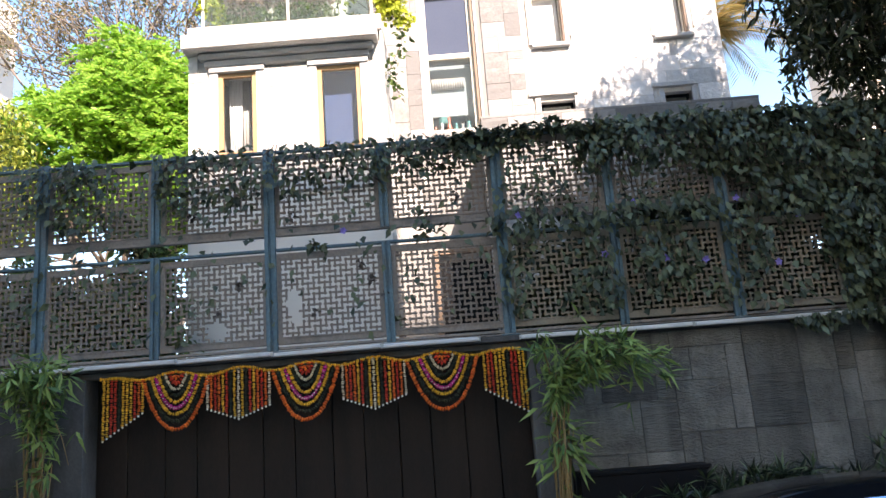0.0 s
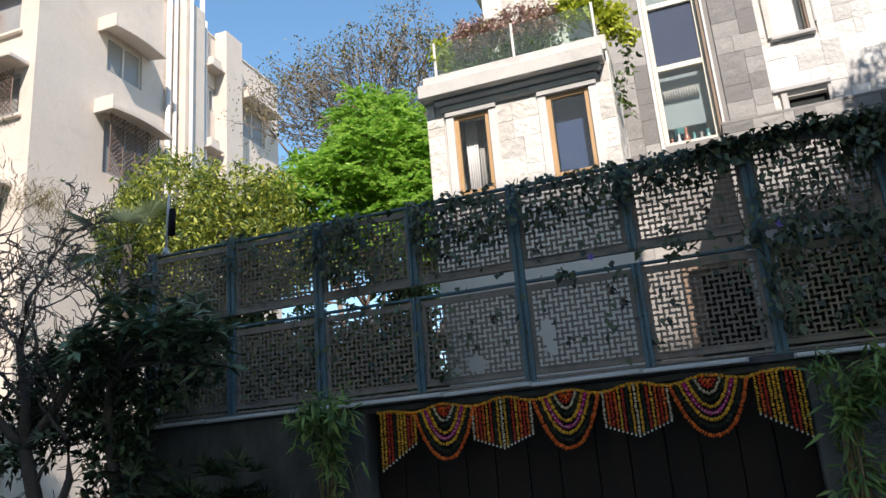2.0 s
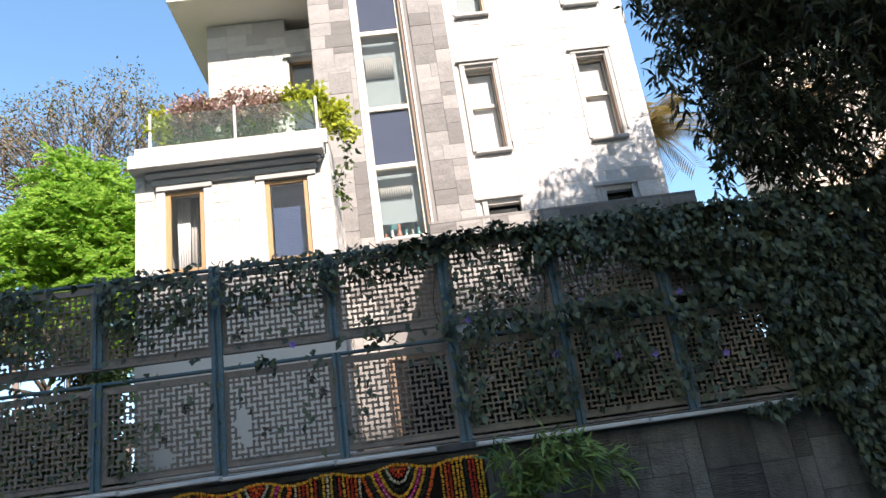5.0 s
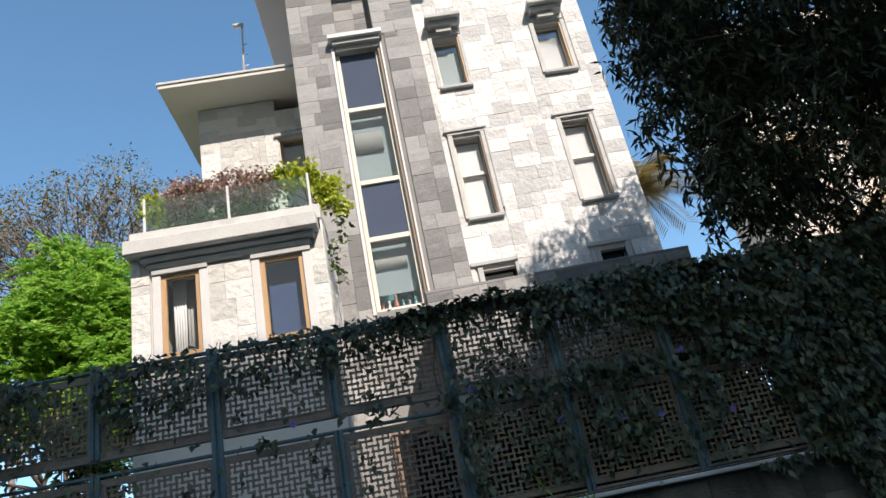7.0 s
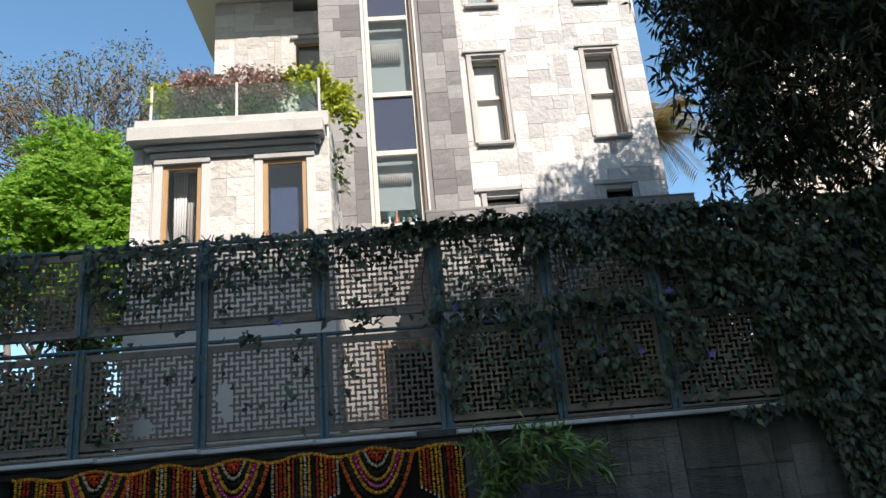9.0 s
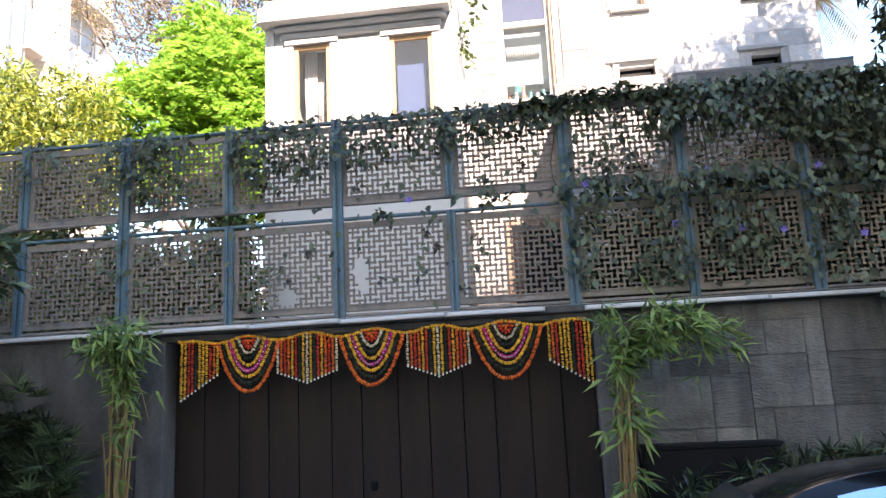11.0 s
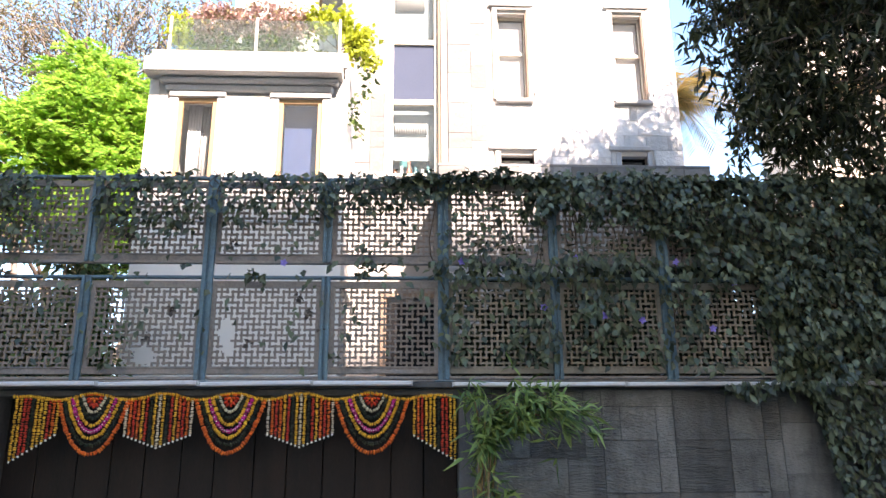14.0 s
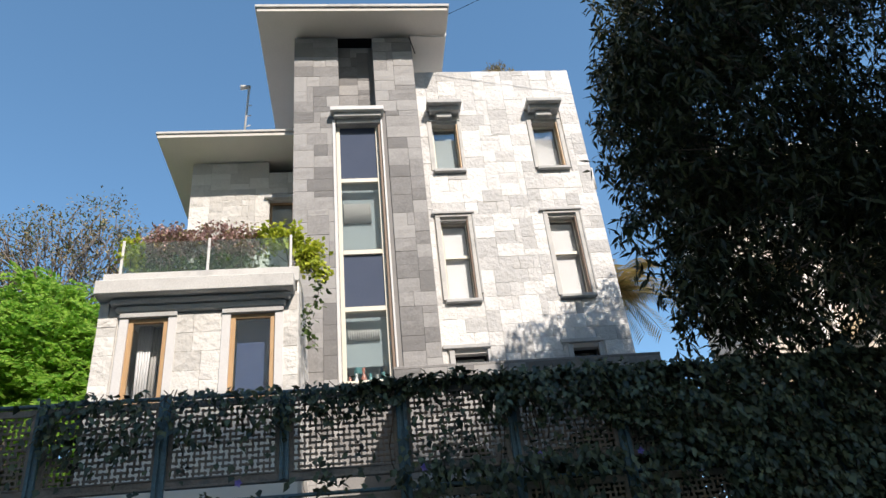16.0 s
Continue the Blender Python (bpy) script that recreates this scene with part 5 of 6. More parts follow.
haze = blob_points(rng, [((-9.0, 19.2, 12.9), (2.3, 1.2, 1.9)), ((-6.3, 19.2, 14.3), (2.2, 1.2, 1.7)), ((-7.2, 19.3, 11.6), (3.0, 1.4, 1.9)), ((-4.6, 19.2, 12.9), (1.5, 1.0, 1.9)), ((-9.8, 19.2, 13.9), (1.9, 1.2, 1.5)), ((-8.0, 19.3, 14.8), (1.3, 1.0, 0.9))], 640, 0.1)
leaves("crown", *crown_leaves(rng, haze, 16, 0.105, 0.055, 0.16, 0.25), M_OLIVE, bare)
leaves("crown", *crown_leaves(rng, haze[::3], 13, 0.11, 0.055, 0.17, 0.25), M_GARDEN, bare)
twigs = []
for c in haze:
    d = np.array([-6.6 - c[0], 0.1, 10.4 - c[2]])
    d = d / np.linalg.norm(d) * rng.uniform(0.7, 1.5) + rng.normal(size=3) * np.array([0.35, 0.2, 0.15])
    twigs.append(([tuple(c), tuple(c + d * 0.5 + rng.normal(size=3) * 0.08), tuple(c + d)], [0.006, 0.014, 0.022]))
tubes("branchwork", twigs, M_BARKGREY, bare, 4)

# yellow-green shrub trees by the left end of the screen
rng = np.random.default_rng(15)
shrub = tagged(empty("yellow_green_tree", (-8.3, 12.4, 0)), "yellow-green leafy tree in the sun behind the screen", "tree")
tr, tips = branches(rng, (-8.3, 12.4, 0), (0, 0, 1), 3.2, 0.13, 4, spread=0.6, up=0.25, kids=(2, 3), shrink=0.66)
tubes("trunk", tr, M_BARK, shrub, 5)
blobs = [((-7.4, 12.2, 7.2), (1.3, 1.0, 0.9)), ((-9.0, 12.2, 7.6), (1.2, 1.0, 1.1)), ((-8.1, 12.0, 6.2), (1.9, 1.1, 1.2)), ((-10.1, 12.3, 6.8), (1.0, 0.9, 1.4)), ((-6.7, 12.2, 6.2), (0.9, 0.8, 1.0))]
cen = blob_points(rng, blobs, 1500, 0.5)
leaves("crown", *crown_leaves(rng, cen, 11, 0.15, 0.05, 0.10, 0.45), M_YELLOWLEAF, shrub)
leaves("crown", *crown_leaves(rng, cen[::2], 9, 0.15, 0.05, 0.12, 0.45), M_GARDEN, shrub)


def fan_palm(base, h, n, rad, material, label, seed, bark=M_BARKGREY):
    rg = np.random.default_rng(seed)
    ob = tagged(empty("palm", base), label, "palm")
    top = np.array(base) + np.array([0.1, 0, h])
    tube("trunk", [base, tuple(top)], [0.12, 0.09], bark, ob)
    P, A, N, Ls, W = [], [], [], [], []
    for _ in range(n):
        d = rand_dirs(rg, 1, 0.7)[0]
        stem = top + d * rad * 0.8
        tube("stalk", [tuple(top), tuple(stem)], [0.02, 0.012], material, ob, sides=5)
        s = np.cross(d, [0, 0, 1.0])
        s /= np.linalg.norm(s)
        for a in np.linspace(-1.35, 1.35, 19):
            P.append(stem)
            A.append(d * math.cos(a) + s * math.sin(a) + np.array([0, 0, -0.15]))
            N.append(np.cross(s, d))
            Ls.append(rad * (0.95 - 0.25 * abs(a)))
            W.append(0.07 * rad)
    leaves("fronds", P, A, N, np.array(Ls), np.array(W), material, ob, fold=0.2, droop=0.12)
    return ob


fan_palm((-9.6, 11.4, 0), 6.6, 7, 0.95, M_PALM, "grey-green fan palm behind the screen", 3)
# date-like palm beside the wing
rng = np.random.default_rng(16)
dry = tagged(empty("feather_palm", (7.2, 15.6, 0)), "feather palm with drying yellow fronds beside the house", "palm")
tube("trunk", [(7.2, 15.6, 0), (7.2, 15.6, 9.8)], [0.18, 0.14], M_BARKGREY, dry)
P, A, N = [], [], []
for k in range(26):
    a = rng.uniform(0, 6.28)
    el = rng.uniform(-0.3, 1.1)
    d = np.array([math.cos(a) * math.cos(el), math.sin(a) * math.cos(el), math.sin(el)])
    s = np.cross(d, [0, 0, 1.0])
    s /= np.linalg.norm(s)
    pts = [np.array([7.2, 15.6, 9.9]) + d * t * 1.7 - np.array([0, 0, 0.9 * t * t]) for t in np.linspace(0, 1, 7)]
    tube("stalk", [tuple(p) for p in pts], [0.025, 0.022, 0.02, 0.016, 0.012, 0.009, 0.006], M_DRYPALM, dry, sides=4)
    for t in np.linspace(0.15, 1, 26):
        p = np.array([7.2, 15.6, 9.9]) + d * t * 1.7 - np.array([0, 0, 0.9 * t * t])
        for sg in (-1, 1):
            P.append(p)
            A.append(s * sg + d * 0.5 - np.array([0, 0, 0.5]))
            N.append([0, 0, 1.0])
leaves("fronds", P, A, N, 0.42, 0.035, M_DRYPALM, dry, droop=0.2)

# frangipani at the street corner
rng = np.random.default_rng(17)
fr = tagged(empty("frangipani_tree", (-5.6, 6.3, 0.14)), "gnarled frangipani with dark bare twigs and drooping leaf rosettes", "tree")
MAIN_STEMS = [[(-5.62, 6.3, 0.14), (-5.74, 6.3, 0.9), (-5.86, 6.3, 1.5), (-6.02, 6.3, 2.0), (-6.18, 6.3, 2.45)],
         [(-6.18, 6.3, 2.45), (-6.7, 6.35, 2.85), (-7.25, 6.4, 3.3), (-7.6, 6.45, 3.75)],
         [(-6.18, 6.3, 2.45), (-6.22, 6.3, 3.0), (-6.42, 6.35, 3.6), (-6.35, 6.35, 4.1)],
         [(-5.9, 6.3, 1.65), (-5.6, 6.2, 1.75), (-5.45, 6.2, 2.1), (-5.5, 6.2, 2.5)],
         [(-6.18, 6.3, 2.45), (-5.8, 6.3, 2.85), (-5.5, 6.25, 3.2), (-5.3, 6.2, 3.45)],
         [(-5.08, 6.45, 0.14), (-5.12, 6.45, 1.0), (-5.06, 6.45, 1.9), (-5.18, 6.4, 2.7), (-5.1, 6.35, 3.2)],
         [(-7.9, 6.5, 0.14), (-7.85, 6.5, 1.2), (-8.1, 6.5, 2.2), (-8.0, 6.5, 3.0)]]
for k, pts in enumerate(MAIN_STEMS):
    r0 = 0.115 if k == 0 else 0.085 if k in (5, 6) else 0.058
    tube("trunk" if k in (0, 5, 6) else "limb", pts, [r0 * (1 - 0.42 * i / (len(pts) - 1)) for i in range(len(pts))], M_BARKDARK, fr, sides=9)
tips = []
for st, d, ln in (((-7.6, 6.45, 3.75), (-0.4, 0, 1), 0.55), ((-7.25, 6.4, 3.3), (-0.2, -0.1, 1), 0.55), ((-6.7, 6.35, 2.85), (-0.3, 0, 1), 0.55), ((-6.35, 6.35, 4.1), (-0.1, 0, 1), 0.5),
                  ((-6.42, 6.35, 3.6), (0.4, 0, 1), 0.55), ((-6.42, 6.35, 3.6), (-0.5, 0, 0.9), 0.5), ((-5.3, 6.2, 3.45), (-0.1, 0, 1), 0.5), ((-5.8, 6.3, 2.85), (0.1, 0, 1), 0.6),
                  ((-8.0, 6.5, 3.0), (0.1, 0, 1), 0.6), ((-8.0, 6.5, 3.0), (-0.5, 0, 1), 0.55), ((-8.1, 6.5, 2.2), (0.7, 0, 0.8), 0.5), ((-5.1, 6.35, 3.2), (0.1, 0, 1), 0.5), ((-5.5, 6.2, 2.5), (-0.5, 0, 0.8), 0.4), ((-6.18, 6.3, 2.45), (-0.9, 0.1, 0.7), 0.5), ((-7.85, 6.5, 1.2), (0.8, 0, 0.9), 0.55), ((-6.02, 6.3, 2.0), (0.5, 0.2, 0.9), 0.45),
                  ((-6.7, 6.35, 2.85), (0.4, 0, 1), 0.5), ((-5.12, 6.45, 1.0), (-0.7, 0, 1), 0.45), ((-8.1, 6.5, 2.2), (-0.5, 0, 1), 0.5),
                  ((-7.25, 6.4, 3.3), (0.5, 0, 1), 0.55), ((-8.0, 6.5, 3.0), (0.6, 0, 1), 0.55), ((-6.22, 6.3, 3.0), (0.7, 0, 0.9), 0.5), ((-6.22, 6.3, 3.0), (-0.7, 0, 0.9), 0.52), ((-7.6, 6.45, 3.75), (0.5, 0, 1), 0.5)):
    a, b = branches(rng, st, d, ln, 0.027, 5 if st[2] > 2.3 else 4, spread=0.60, up=0.10, kids=(2, 3), shrink=0.76, bend=0.26)
    # lighter twigs from starts above 2.7 m, dark bark below
    tubes("branchwork", [(q, [max(w, 0.0055) for w in r]) for q, r in a], M_TWIG if st[2] > 2.7 else M_BARKDARK, fr, 4)
    tips += [t[0] for t in b]
tips = np.array(tips)


def rosettes(centres, per, length, width, material):
    """Leaf whorls: long blades that spread from a twig's end and droop."""
    P, A, N = [], [], []
    for c in centres:
        turn = rng.uniform(0, 6.28)
        for k in range(per):
            a = turn + k * 2.4
            el = rng.uniform(-0.35, 0.75)
            P.append(c + rng.normal(size=3) * 0.015)
            A.append((math.cos(a) * math.cos(el), math.sin(a) * math.cos(el) - 0.15, math.sin(el)))
            N.append((rng.normal() * 0.25, rng.normal() * 0.25 - 0.2, 1.0))
    n = len(P)
    leaves("crown", P, A, N, length * rng.uniform(0.7, 1.15, n), width * rng.uniform(0.8, 1.15, n), material, fr, fold=0.12, droop=0.30)


heads = blob_points(rng, [((-4.75, 6.15, 3.75), (0.62, 0.30, 0.45)), ((-4.15, 6.15, 3.50), (0.55, 0.28, 0.38)), ((-3.75, 6.2, 3.25), (0.30, 0.2, 0.28)), ((-5.2, 6.1, 3.3), (0.4, 0.25, 0.4))], 62, 0.3)
tubes("limb", [([(-5.1, 6.35, 3.0), (-4.95, 6.3, 3.2), tuple((np.array((-4.95, 6.3, 3.2)) + e) / 2 + np.array((0, 0, 0.06))), tuple(e)], [0.035, 0.026, 0.018, 0.011]) for e in heads[::3]], M_BARKDARK, fr, 6)
rosettes(heads, 13, 0.28, 0.090, M_FRANGI)
rosettes(blob_points(rng, [((-7.5, 6.2, 2.7), (0.8, 0.3, 0.35)), ((-6.6, 6.2, 2.5), (0.4, 0.2, 0.3)), ((-8.2, 6.3, 2.3), (0.5, 0.3, 0.4)), ((-5.6, 6.2, 2.5), (0.3, 0.2, 0.3))], 44, 0.2), 11, 0.21, 0.066, M_FRANGI)
rosettes(tips[rng.random(len(tips)) < 0.035], 6, 0.11, 0.04, M_FRANGI)
# inner clumps in the near-black palm tone, their shade put into colour
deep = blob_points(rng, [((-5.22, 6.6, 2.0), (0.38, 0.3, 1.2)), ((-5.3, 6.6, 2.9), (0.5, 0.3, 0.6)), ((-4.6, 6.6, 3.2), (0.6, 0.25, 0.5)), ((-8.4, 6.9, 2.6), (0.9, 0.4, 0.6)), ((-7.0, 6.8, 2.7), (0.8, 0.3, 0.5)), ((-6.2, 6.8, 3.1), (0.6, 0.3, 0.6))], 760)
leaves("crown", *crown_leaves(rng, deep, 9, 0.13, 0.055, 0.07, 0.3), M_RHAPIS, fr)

# wispy fine-leaved tree further left
rng = np.random.default_rng(18)
wisp = tagged(empty("wispy_tree", (-12.9, 8.6, 0)), "wispy tree with thin grey-green drooping twigs", "tree")
tr, tips = branches(rng, (-12.9, 8.6, 0), (0.10, 0, 1), 4.1, 0.08, 5, spread=0.6, up=0.15, kids=(2, 3), shrink=0.6)
tubes("trunk", tr, M_BARKGREY, wisp, 4)
tp = np.array([t[0] for t in tips])
leaves("crown", *crown_leaves(rng, tp, 26, 0.22, 0.018, 0.18, 0.7), M_OLIVE, wisp, droop=0.3)


# bamboo clumps either side of the gate
def bamboo(base, canes, top, seed, label, plume, low, cane=0.011, often=0.8):
    rg = np.random.default_rng(seed)
    ob = tagged(empty("bamboo_clump", base), label, "bamboo", "bamboo clumps at the gate")
    P, A, N = [], [], []
    for _ in range(canes):
        o = np.array(base) + np.array([rg.uniform(-0.07, 0.07), rg.uniform(-0.06, 0.06), 0])
        h = top * rg.uniform(0.7, 1.0) - base[2]
        lean = np.array([rg.normal() * 0.035 + 0.02, rg.normal() * 0.03 - 0.02, 0])
        pts = [o + lean * t * t * 2 + np.array([0, 0, h * t]) for t in np.linspace(0, 1, 6)]
        tube("cane", [tuple(p) for p in pts], [cane * f for f in (1.0, 0.95, 0.9, 0.8, 0.65, 0.4)], M_CANE, ob, sides=6)
        for t, k in low:
            p = o + lean * t * t * 2 + np.array([0, 0, h * t])
            for _ in range(k if rg.random() < often else 0):
                d = rand_dirs(rg, 1)[0]
                d[1] = -abs(d[1]) * 0.6
                st = p + d * rg.uniform(0.02, 0.12)
                for _ in range(3):
                    P.append(st)
                    A.append(d + rg.normal(size=3) * 0.5 - np.array([0, 0, 0.35]))
                    N.append(rg.normal(size=3) * 0.5 + np.array([0, -0.5, 1]))
    for (px, py, pz), ex in plume:
        for _ in range(ex):
            t = rg.random()
            q0 = np.array([base[0] + 0.03, base[1] - 0.02, top * 0.9])
            q = q0 + (np.array([px, py, pz]) - q0) * t + np.array([0, 0, 0.22 * math.sin(math.pi * t)]) + rg.normal(size=3) * np.array([0.05, 0.07, 0.05])
            for _ in range(3):
                P.append(q)
                A.append(np.array([px - base[0], -0.2, -0.25]) * 0.7 + rg.normal(size=3) * 0.5)
                N.append(rg.normal(size=3) * 0.5 + np.array([0, -0.5, 1]))
        q0 = np.array([base[0] + 0.03, base[1] - 0.02, top * 0.9])
        tube("cane", [tuple(q0 + (np.array([px, py, pz]) - q0) * t + np.array([0, 0, 0.22 * math.sin(math.pi * t)])) for t in np.linspace(0, 1, 5)], [0.008, 0.007, 0.006, 0.004, 0.003], M_CANE, ob, sides=5)
    n = len(P)
    leaves("foliage", P, A, N, 0.19 * rg.uniform(0.55, 1.2, n), 0.033, M_BAMBOO, ob, fold=0.15, droop=0.15)
    return ob


bamboo((1.79, 6.78, 0.14), 17, 2.28, 1, "bamboo clump with arching plumes against the dark wall",
       [((2.75, 6.6, 2.10), 48), ((2.55, 6.6, 2.36), 46), ((2.30, 6.6, 2.46), 42), ((2.70, 6.5, 2.28), 44), ((2.2, 6.55, 2.15), 36), ((1.68, 6.6, 2.42), 24), ((2.45, 6.6, 2.0), 20)],
       ((0.35, 1), (0.5, 1), (0.64, 1), (0.78, 1), (0.9, 2), (0.97, 2)), 0.012, 0.6)
bamboo((-2.78, 6.78, 0.14), 18, 2.30, 2, "bamboo clump trimmed bushy at the gate pier",
       [((-2.45, 6.6, 2.52), 34), ((-3.06, 6.6, 2.46), 38), ((-2.85, 6.55, 2.56), 50), ((-3.0, 6.6, 2.3), 26), ((-2.6, 6.6, 2.4), 30), ((-2.4, 6.6, 1.75), 5), ((-2.62, 6.6, 1.55), 9), ((-2.6, 6.6, 1.0), 9)],
       ((0.62, 1), (1.0, 2)), 0.014, 0.25)


def lady_palm(x, y, z, h, n, seed):
    """A clump of thin canes with finger-leaved fans."""
    rg = np.random.default_rng(seed)
    ob = tagged(empty("lady_palm", (x, y, z)), "dark green lady palm clump before the wall", "palm", "lady palms")
    P, A, N, Ls = [], [], [], []
    for _ in range(n):
        o = np.array([x + rg.uniform(-0.25, 0.25), y + rg.uniform(-0.15, 0.15), z])
        hh = h * rg.uniform(0.45, 1.0)
        top = o + np.array([rg.normal() * 0.10, rg.normal() * 0.07 - 0.04, hh])
        tube("cane", [tuple(o), tuple((o + top) / 2 + np.array([0.01, 0, 0])), tuple(top)], [0.012, 0.010, 0.008], M_RHAPIS, ob, sides=4)
        for _ in range(8):
            d = rand_dirs(rg, 1, 0.6)[0]
            d[1] = -abs(d[1]) if rg.random() < 0.8 else d[1]
            st = o + (top - o) * rg.uniform(0.6, 1.0) + d * 0.17
            s = np.cross(d, [0, 0, 1.0])
            s /= np.linalg.norm(s) + 1e-6
            tilt = np.cross(s, d)
            size = 0.225 * rg.uniform(0.75, 1.15)
            for a in np.linspace(-1.35, 1.35, 9):
                P.append(st)
                A.append(d * math.cos(a) + s * math.sin(a))
                N.append(tilt)
                Ls.append(size * (1.0 - 0.12 * abs(a)))
    leaves("foliage", P, A, N, np.array(Ls), 0.025, M_RHAPIS, ob, fold=0.2, droop=0.06)
    return ob


for i, (x, h) in enumerate(((-5.0, 1.75), (-4.5, 1.92), (-4.05, 1.98), (-3.65, 1.90), (-3.32, 1.62), (-4.7, 1.4), (-3.9, 1.5), (-3.5, 1.25))):
    lady_palm(x, 6.62 - 0.12 * (i % 3), 0.14, h, 30, 60 + i)


def strap_plant(x, y, z, r, n, seed, h):
    rg = np.random.default_rng(seed)
    ob = tagged(empty("strap_plant", (x, y, z)), "dark green strap-leaved plant before the planter", "plant", "strap-leaved plants")
    stem = tube("stem", [(x, y, z), (x, y, z + h)], [0.03, 0.02], M_RHAPIS, ob, sides=5)
    P, A, N = [], [], []
    for _ in range(n):
        o = np.array([x, y, z + h]) + rg.normal(size=3) * np.array([0.15, 0.08, 0.10])
        for k in range(17):
            d = rand_dirs(rg, 1, 1.1)[0]
            d[1] = d[1] - 0.25
            P.append(o)
            A.append(d)
            N.append(np.array([0, 0, 1.0]) + rg.normal(size=3) * 0.3)
    leaves("foliage", P, A, N, r * rg.uniform(0.6, 1.15, len(P)), 0.027, M_RHAPIS, ob, fold=0.25, droop=0.25)
    return ob


for i, (x, h) in enumerate(((2.30, 0.78), (2.55, 0.84), (2.85, 0.86), (3.1, 0.96), (3.35, 1.04), (3.6, 1.02), (3.85, 0.98), (4.15, 0.94), (4.5, 1.08), (4.8, 1.1))):
    strap_plant(x, 6.5 - 0.05 * (i % 2), 0.14, 0.25, 9, 80 + i, h)

# garden greenery behind the screen
rng = np.random.default_rng(19)
hedge = tagged(empty("garden_shrubs", (-4, 9.4, 0)), "mixed green garden shrubs behind the screen, with near-black leaves for shade", "shrub", kind="stuff")
cen = blob_points(rng, [((-4.4, 9.4, 2.9), (1.0, 0.5, 1.25)), ((-5.6, 9.6, 3.0), (0.9, 0.5, 1.3)), ((-6.7, 9.7, 3.0), (0.9, 0.5, 1.3)), ((-3.45, 9.6, 2.8), (0.6, 0.4, 1.2)), ((-5.0, 9.3, 1.6), (2.2, 0.5, 1.0)), ((-3.3, 10.1, 4.6), (0.5, 0.35, 0.7)), ((-6.0, 10.1, 5.1), (1.0, 0.4, 0.8)), ((-3.9, 9.7, 3.45), (0.6, 0.35, 0.75)), ((-3.15, 9.7, 3.3), (0.35, 0.3, 0.9)), ((-4.9, 9.7, 3.5), (0.7, 0.35, 0.7)), ((-6.3, 9.7, 4.2), (1.4, 0.4, 0.7)), ((-4.6, 9.8, 4.1), (0.35, 0.3, 0.5))], 2200, 0.1)
leaves("foliage", *crown_leaves(rng, cen[::2], 10, 0.16, 0.07, 0.10, 0.35), M_GARDEN, hedge)
leaves("dry_foliage", *crown_leaves(rng, cen[1::2], 9, 0.15, 0.06, 0.10, 0.35), M_OLIVE, hedge)
# rear layer in near-black leaves, shade put into its colour
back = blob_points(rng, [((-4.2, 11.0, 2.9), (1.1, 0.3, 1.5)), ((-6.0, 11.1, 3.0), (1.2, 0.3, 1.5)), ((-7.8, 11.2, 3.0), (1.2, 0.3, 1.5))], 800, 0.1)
leaves("foliage", *crown_leaves(rng, back, 10, 0.17, 0.08, 0.10, 0.35), M_DARKLEAF, hedge)
# near-black shrubs stand in for the shade behind the right panels
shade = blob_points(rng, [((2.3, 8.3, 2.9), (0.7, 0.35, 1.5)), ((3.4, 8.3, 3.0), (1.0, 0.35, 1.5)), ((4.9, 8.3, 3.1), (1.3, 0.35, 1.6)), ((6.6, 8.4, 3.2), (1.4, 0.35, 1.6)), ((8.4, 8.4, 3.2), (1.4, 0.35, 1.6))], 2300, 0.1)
leaves("foliage", *crown_leaves(rng, shade, 9, 0.17, 0.08, 0.10, 0.35), M_DARKLEAF, hedge)
edge = blob_points(rng, [((-2.86, 9.9, 3.2), (0.30, 0.22, 1.5)), ((-3.3, 9.9, 3.0), (0.35, 0.22, 1.2))], 300, 0.1)
leaves("foliage", *crown_leaves(rng, edge, 10, 0.15, 0.07, 0.08, 0.35), M_GARDEN, hedge)
# same near-black tone carries that shade further up
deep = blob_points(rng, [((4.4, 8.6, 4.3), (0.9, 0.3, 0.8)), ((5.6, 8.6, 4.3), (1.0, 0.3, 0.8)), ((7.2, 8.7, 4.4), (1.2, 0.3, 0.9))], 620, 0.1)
leaves("foliage", *crown_leaves(rng, deep, 10, 0.17, 0.08, 0.10, 0.35), M_DARKLEAF, hedge)
tubes("branchwork", [([(c[0] * 0.9 + x * 0.1, c[1], 0.0), tuple(c)], [0.015, 0.006]) for c, x in zip(cen[::15], cen[::15, 0])], M_BARK, hedge, 4)

# balcony plants
rng = np.random.default_rng(20)
bal = tagged(empty("balcony_shrub", (-1.5, 10.85, 7.7)), "faded purple bougainvillea along the balcony", "shrub")
cen = blob_points(rng, [((-1.95, 10.85, 8.75), (0.55, 0.28, 0.38)), ((-1.2, 10.85, 8.78), (0.6, 0.28, 0.36)), ((-0.75, 10.85, 8.7), (0.4, 0.25, 0.34))], 420, 0.2)
leaves("foliage", *crown_leaves(rng, cen, 9, 0.065, 0.045, 0.05, 0.2), M_BOUGAIN, bal)
leaves("green_foliage", *crown_leaves(rng, cen[::2], 8, 0.07, 0.04, 0.06, 0.2), M_OLIVE, bal)
low = blob_points(rng, [((-1.3, 10.80, 8.3), (1.2, 0.16, 0.26))], 170, 0.1)
leaves("underleaves", *crown_leaves(rng, low, 10, 0.08, 0.045, 0.05, 0.3), M_GARDEN, bal)
tubes("branchwork", [([(c[0] + 0.02, c[1], 7.70), tuple(c)], [0.010, 0.005]) for c in cen[::14]], M_BARK, bal, 4)
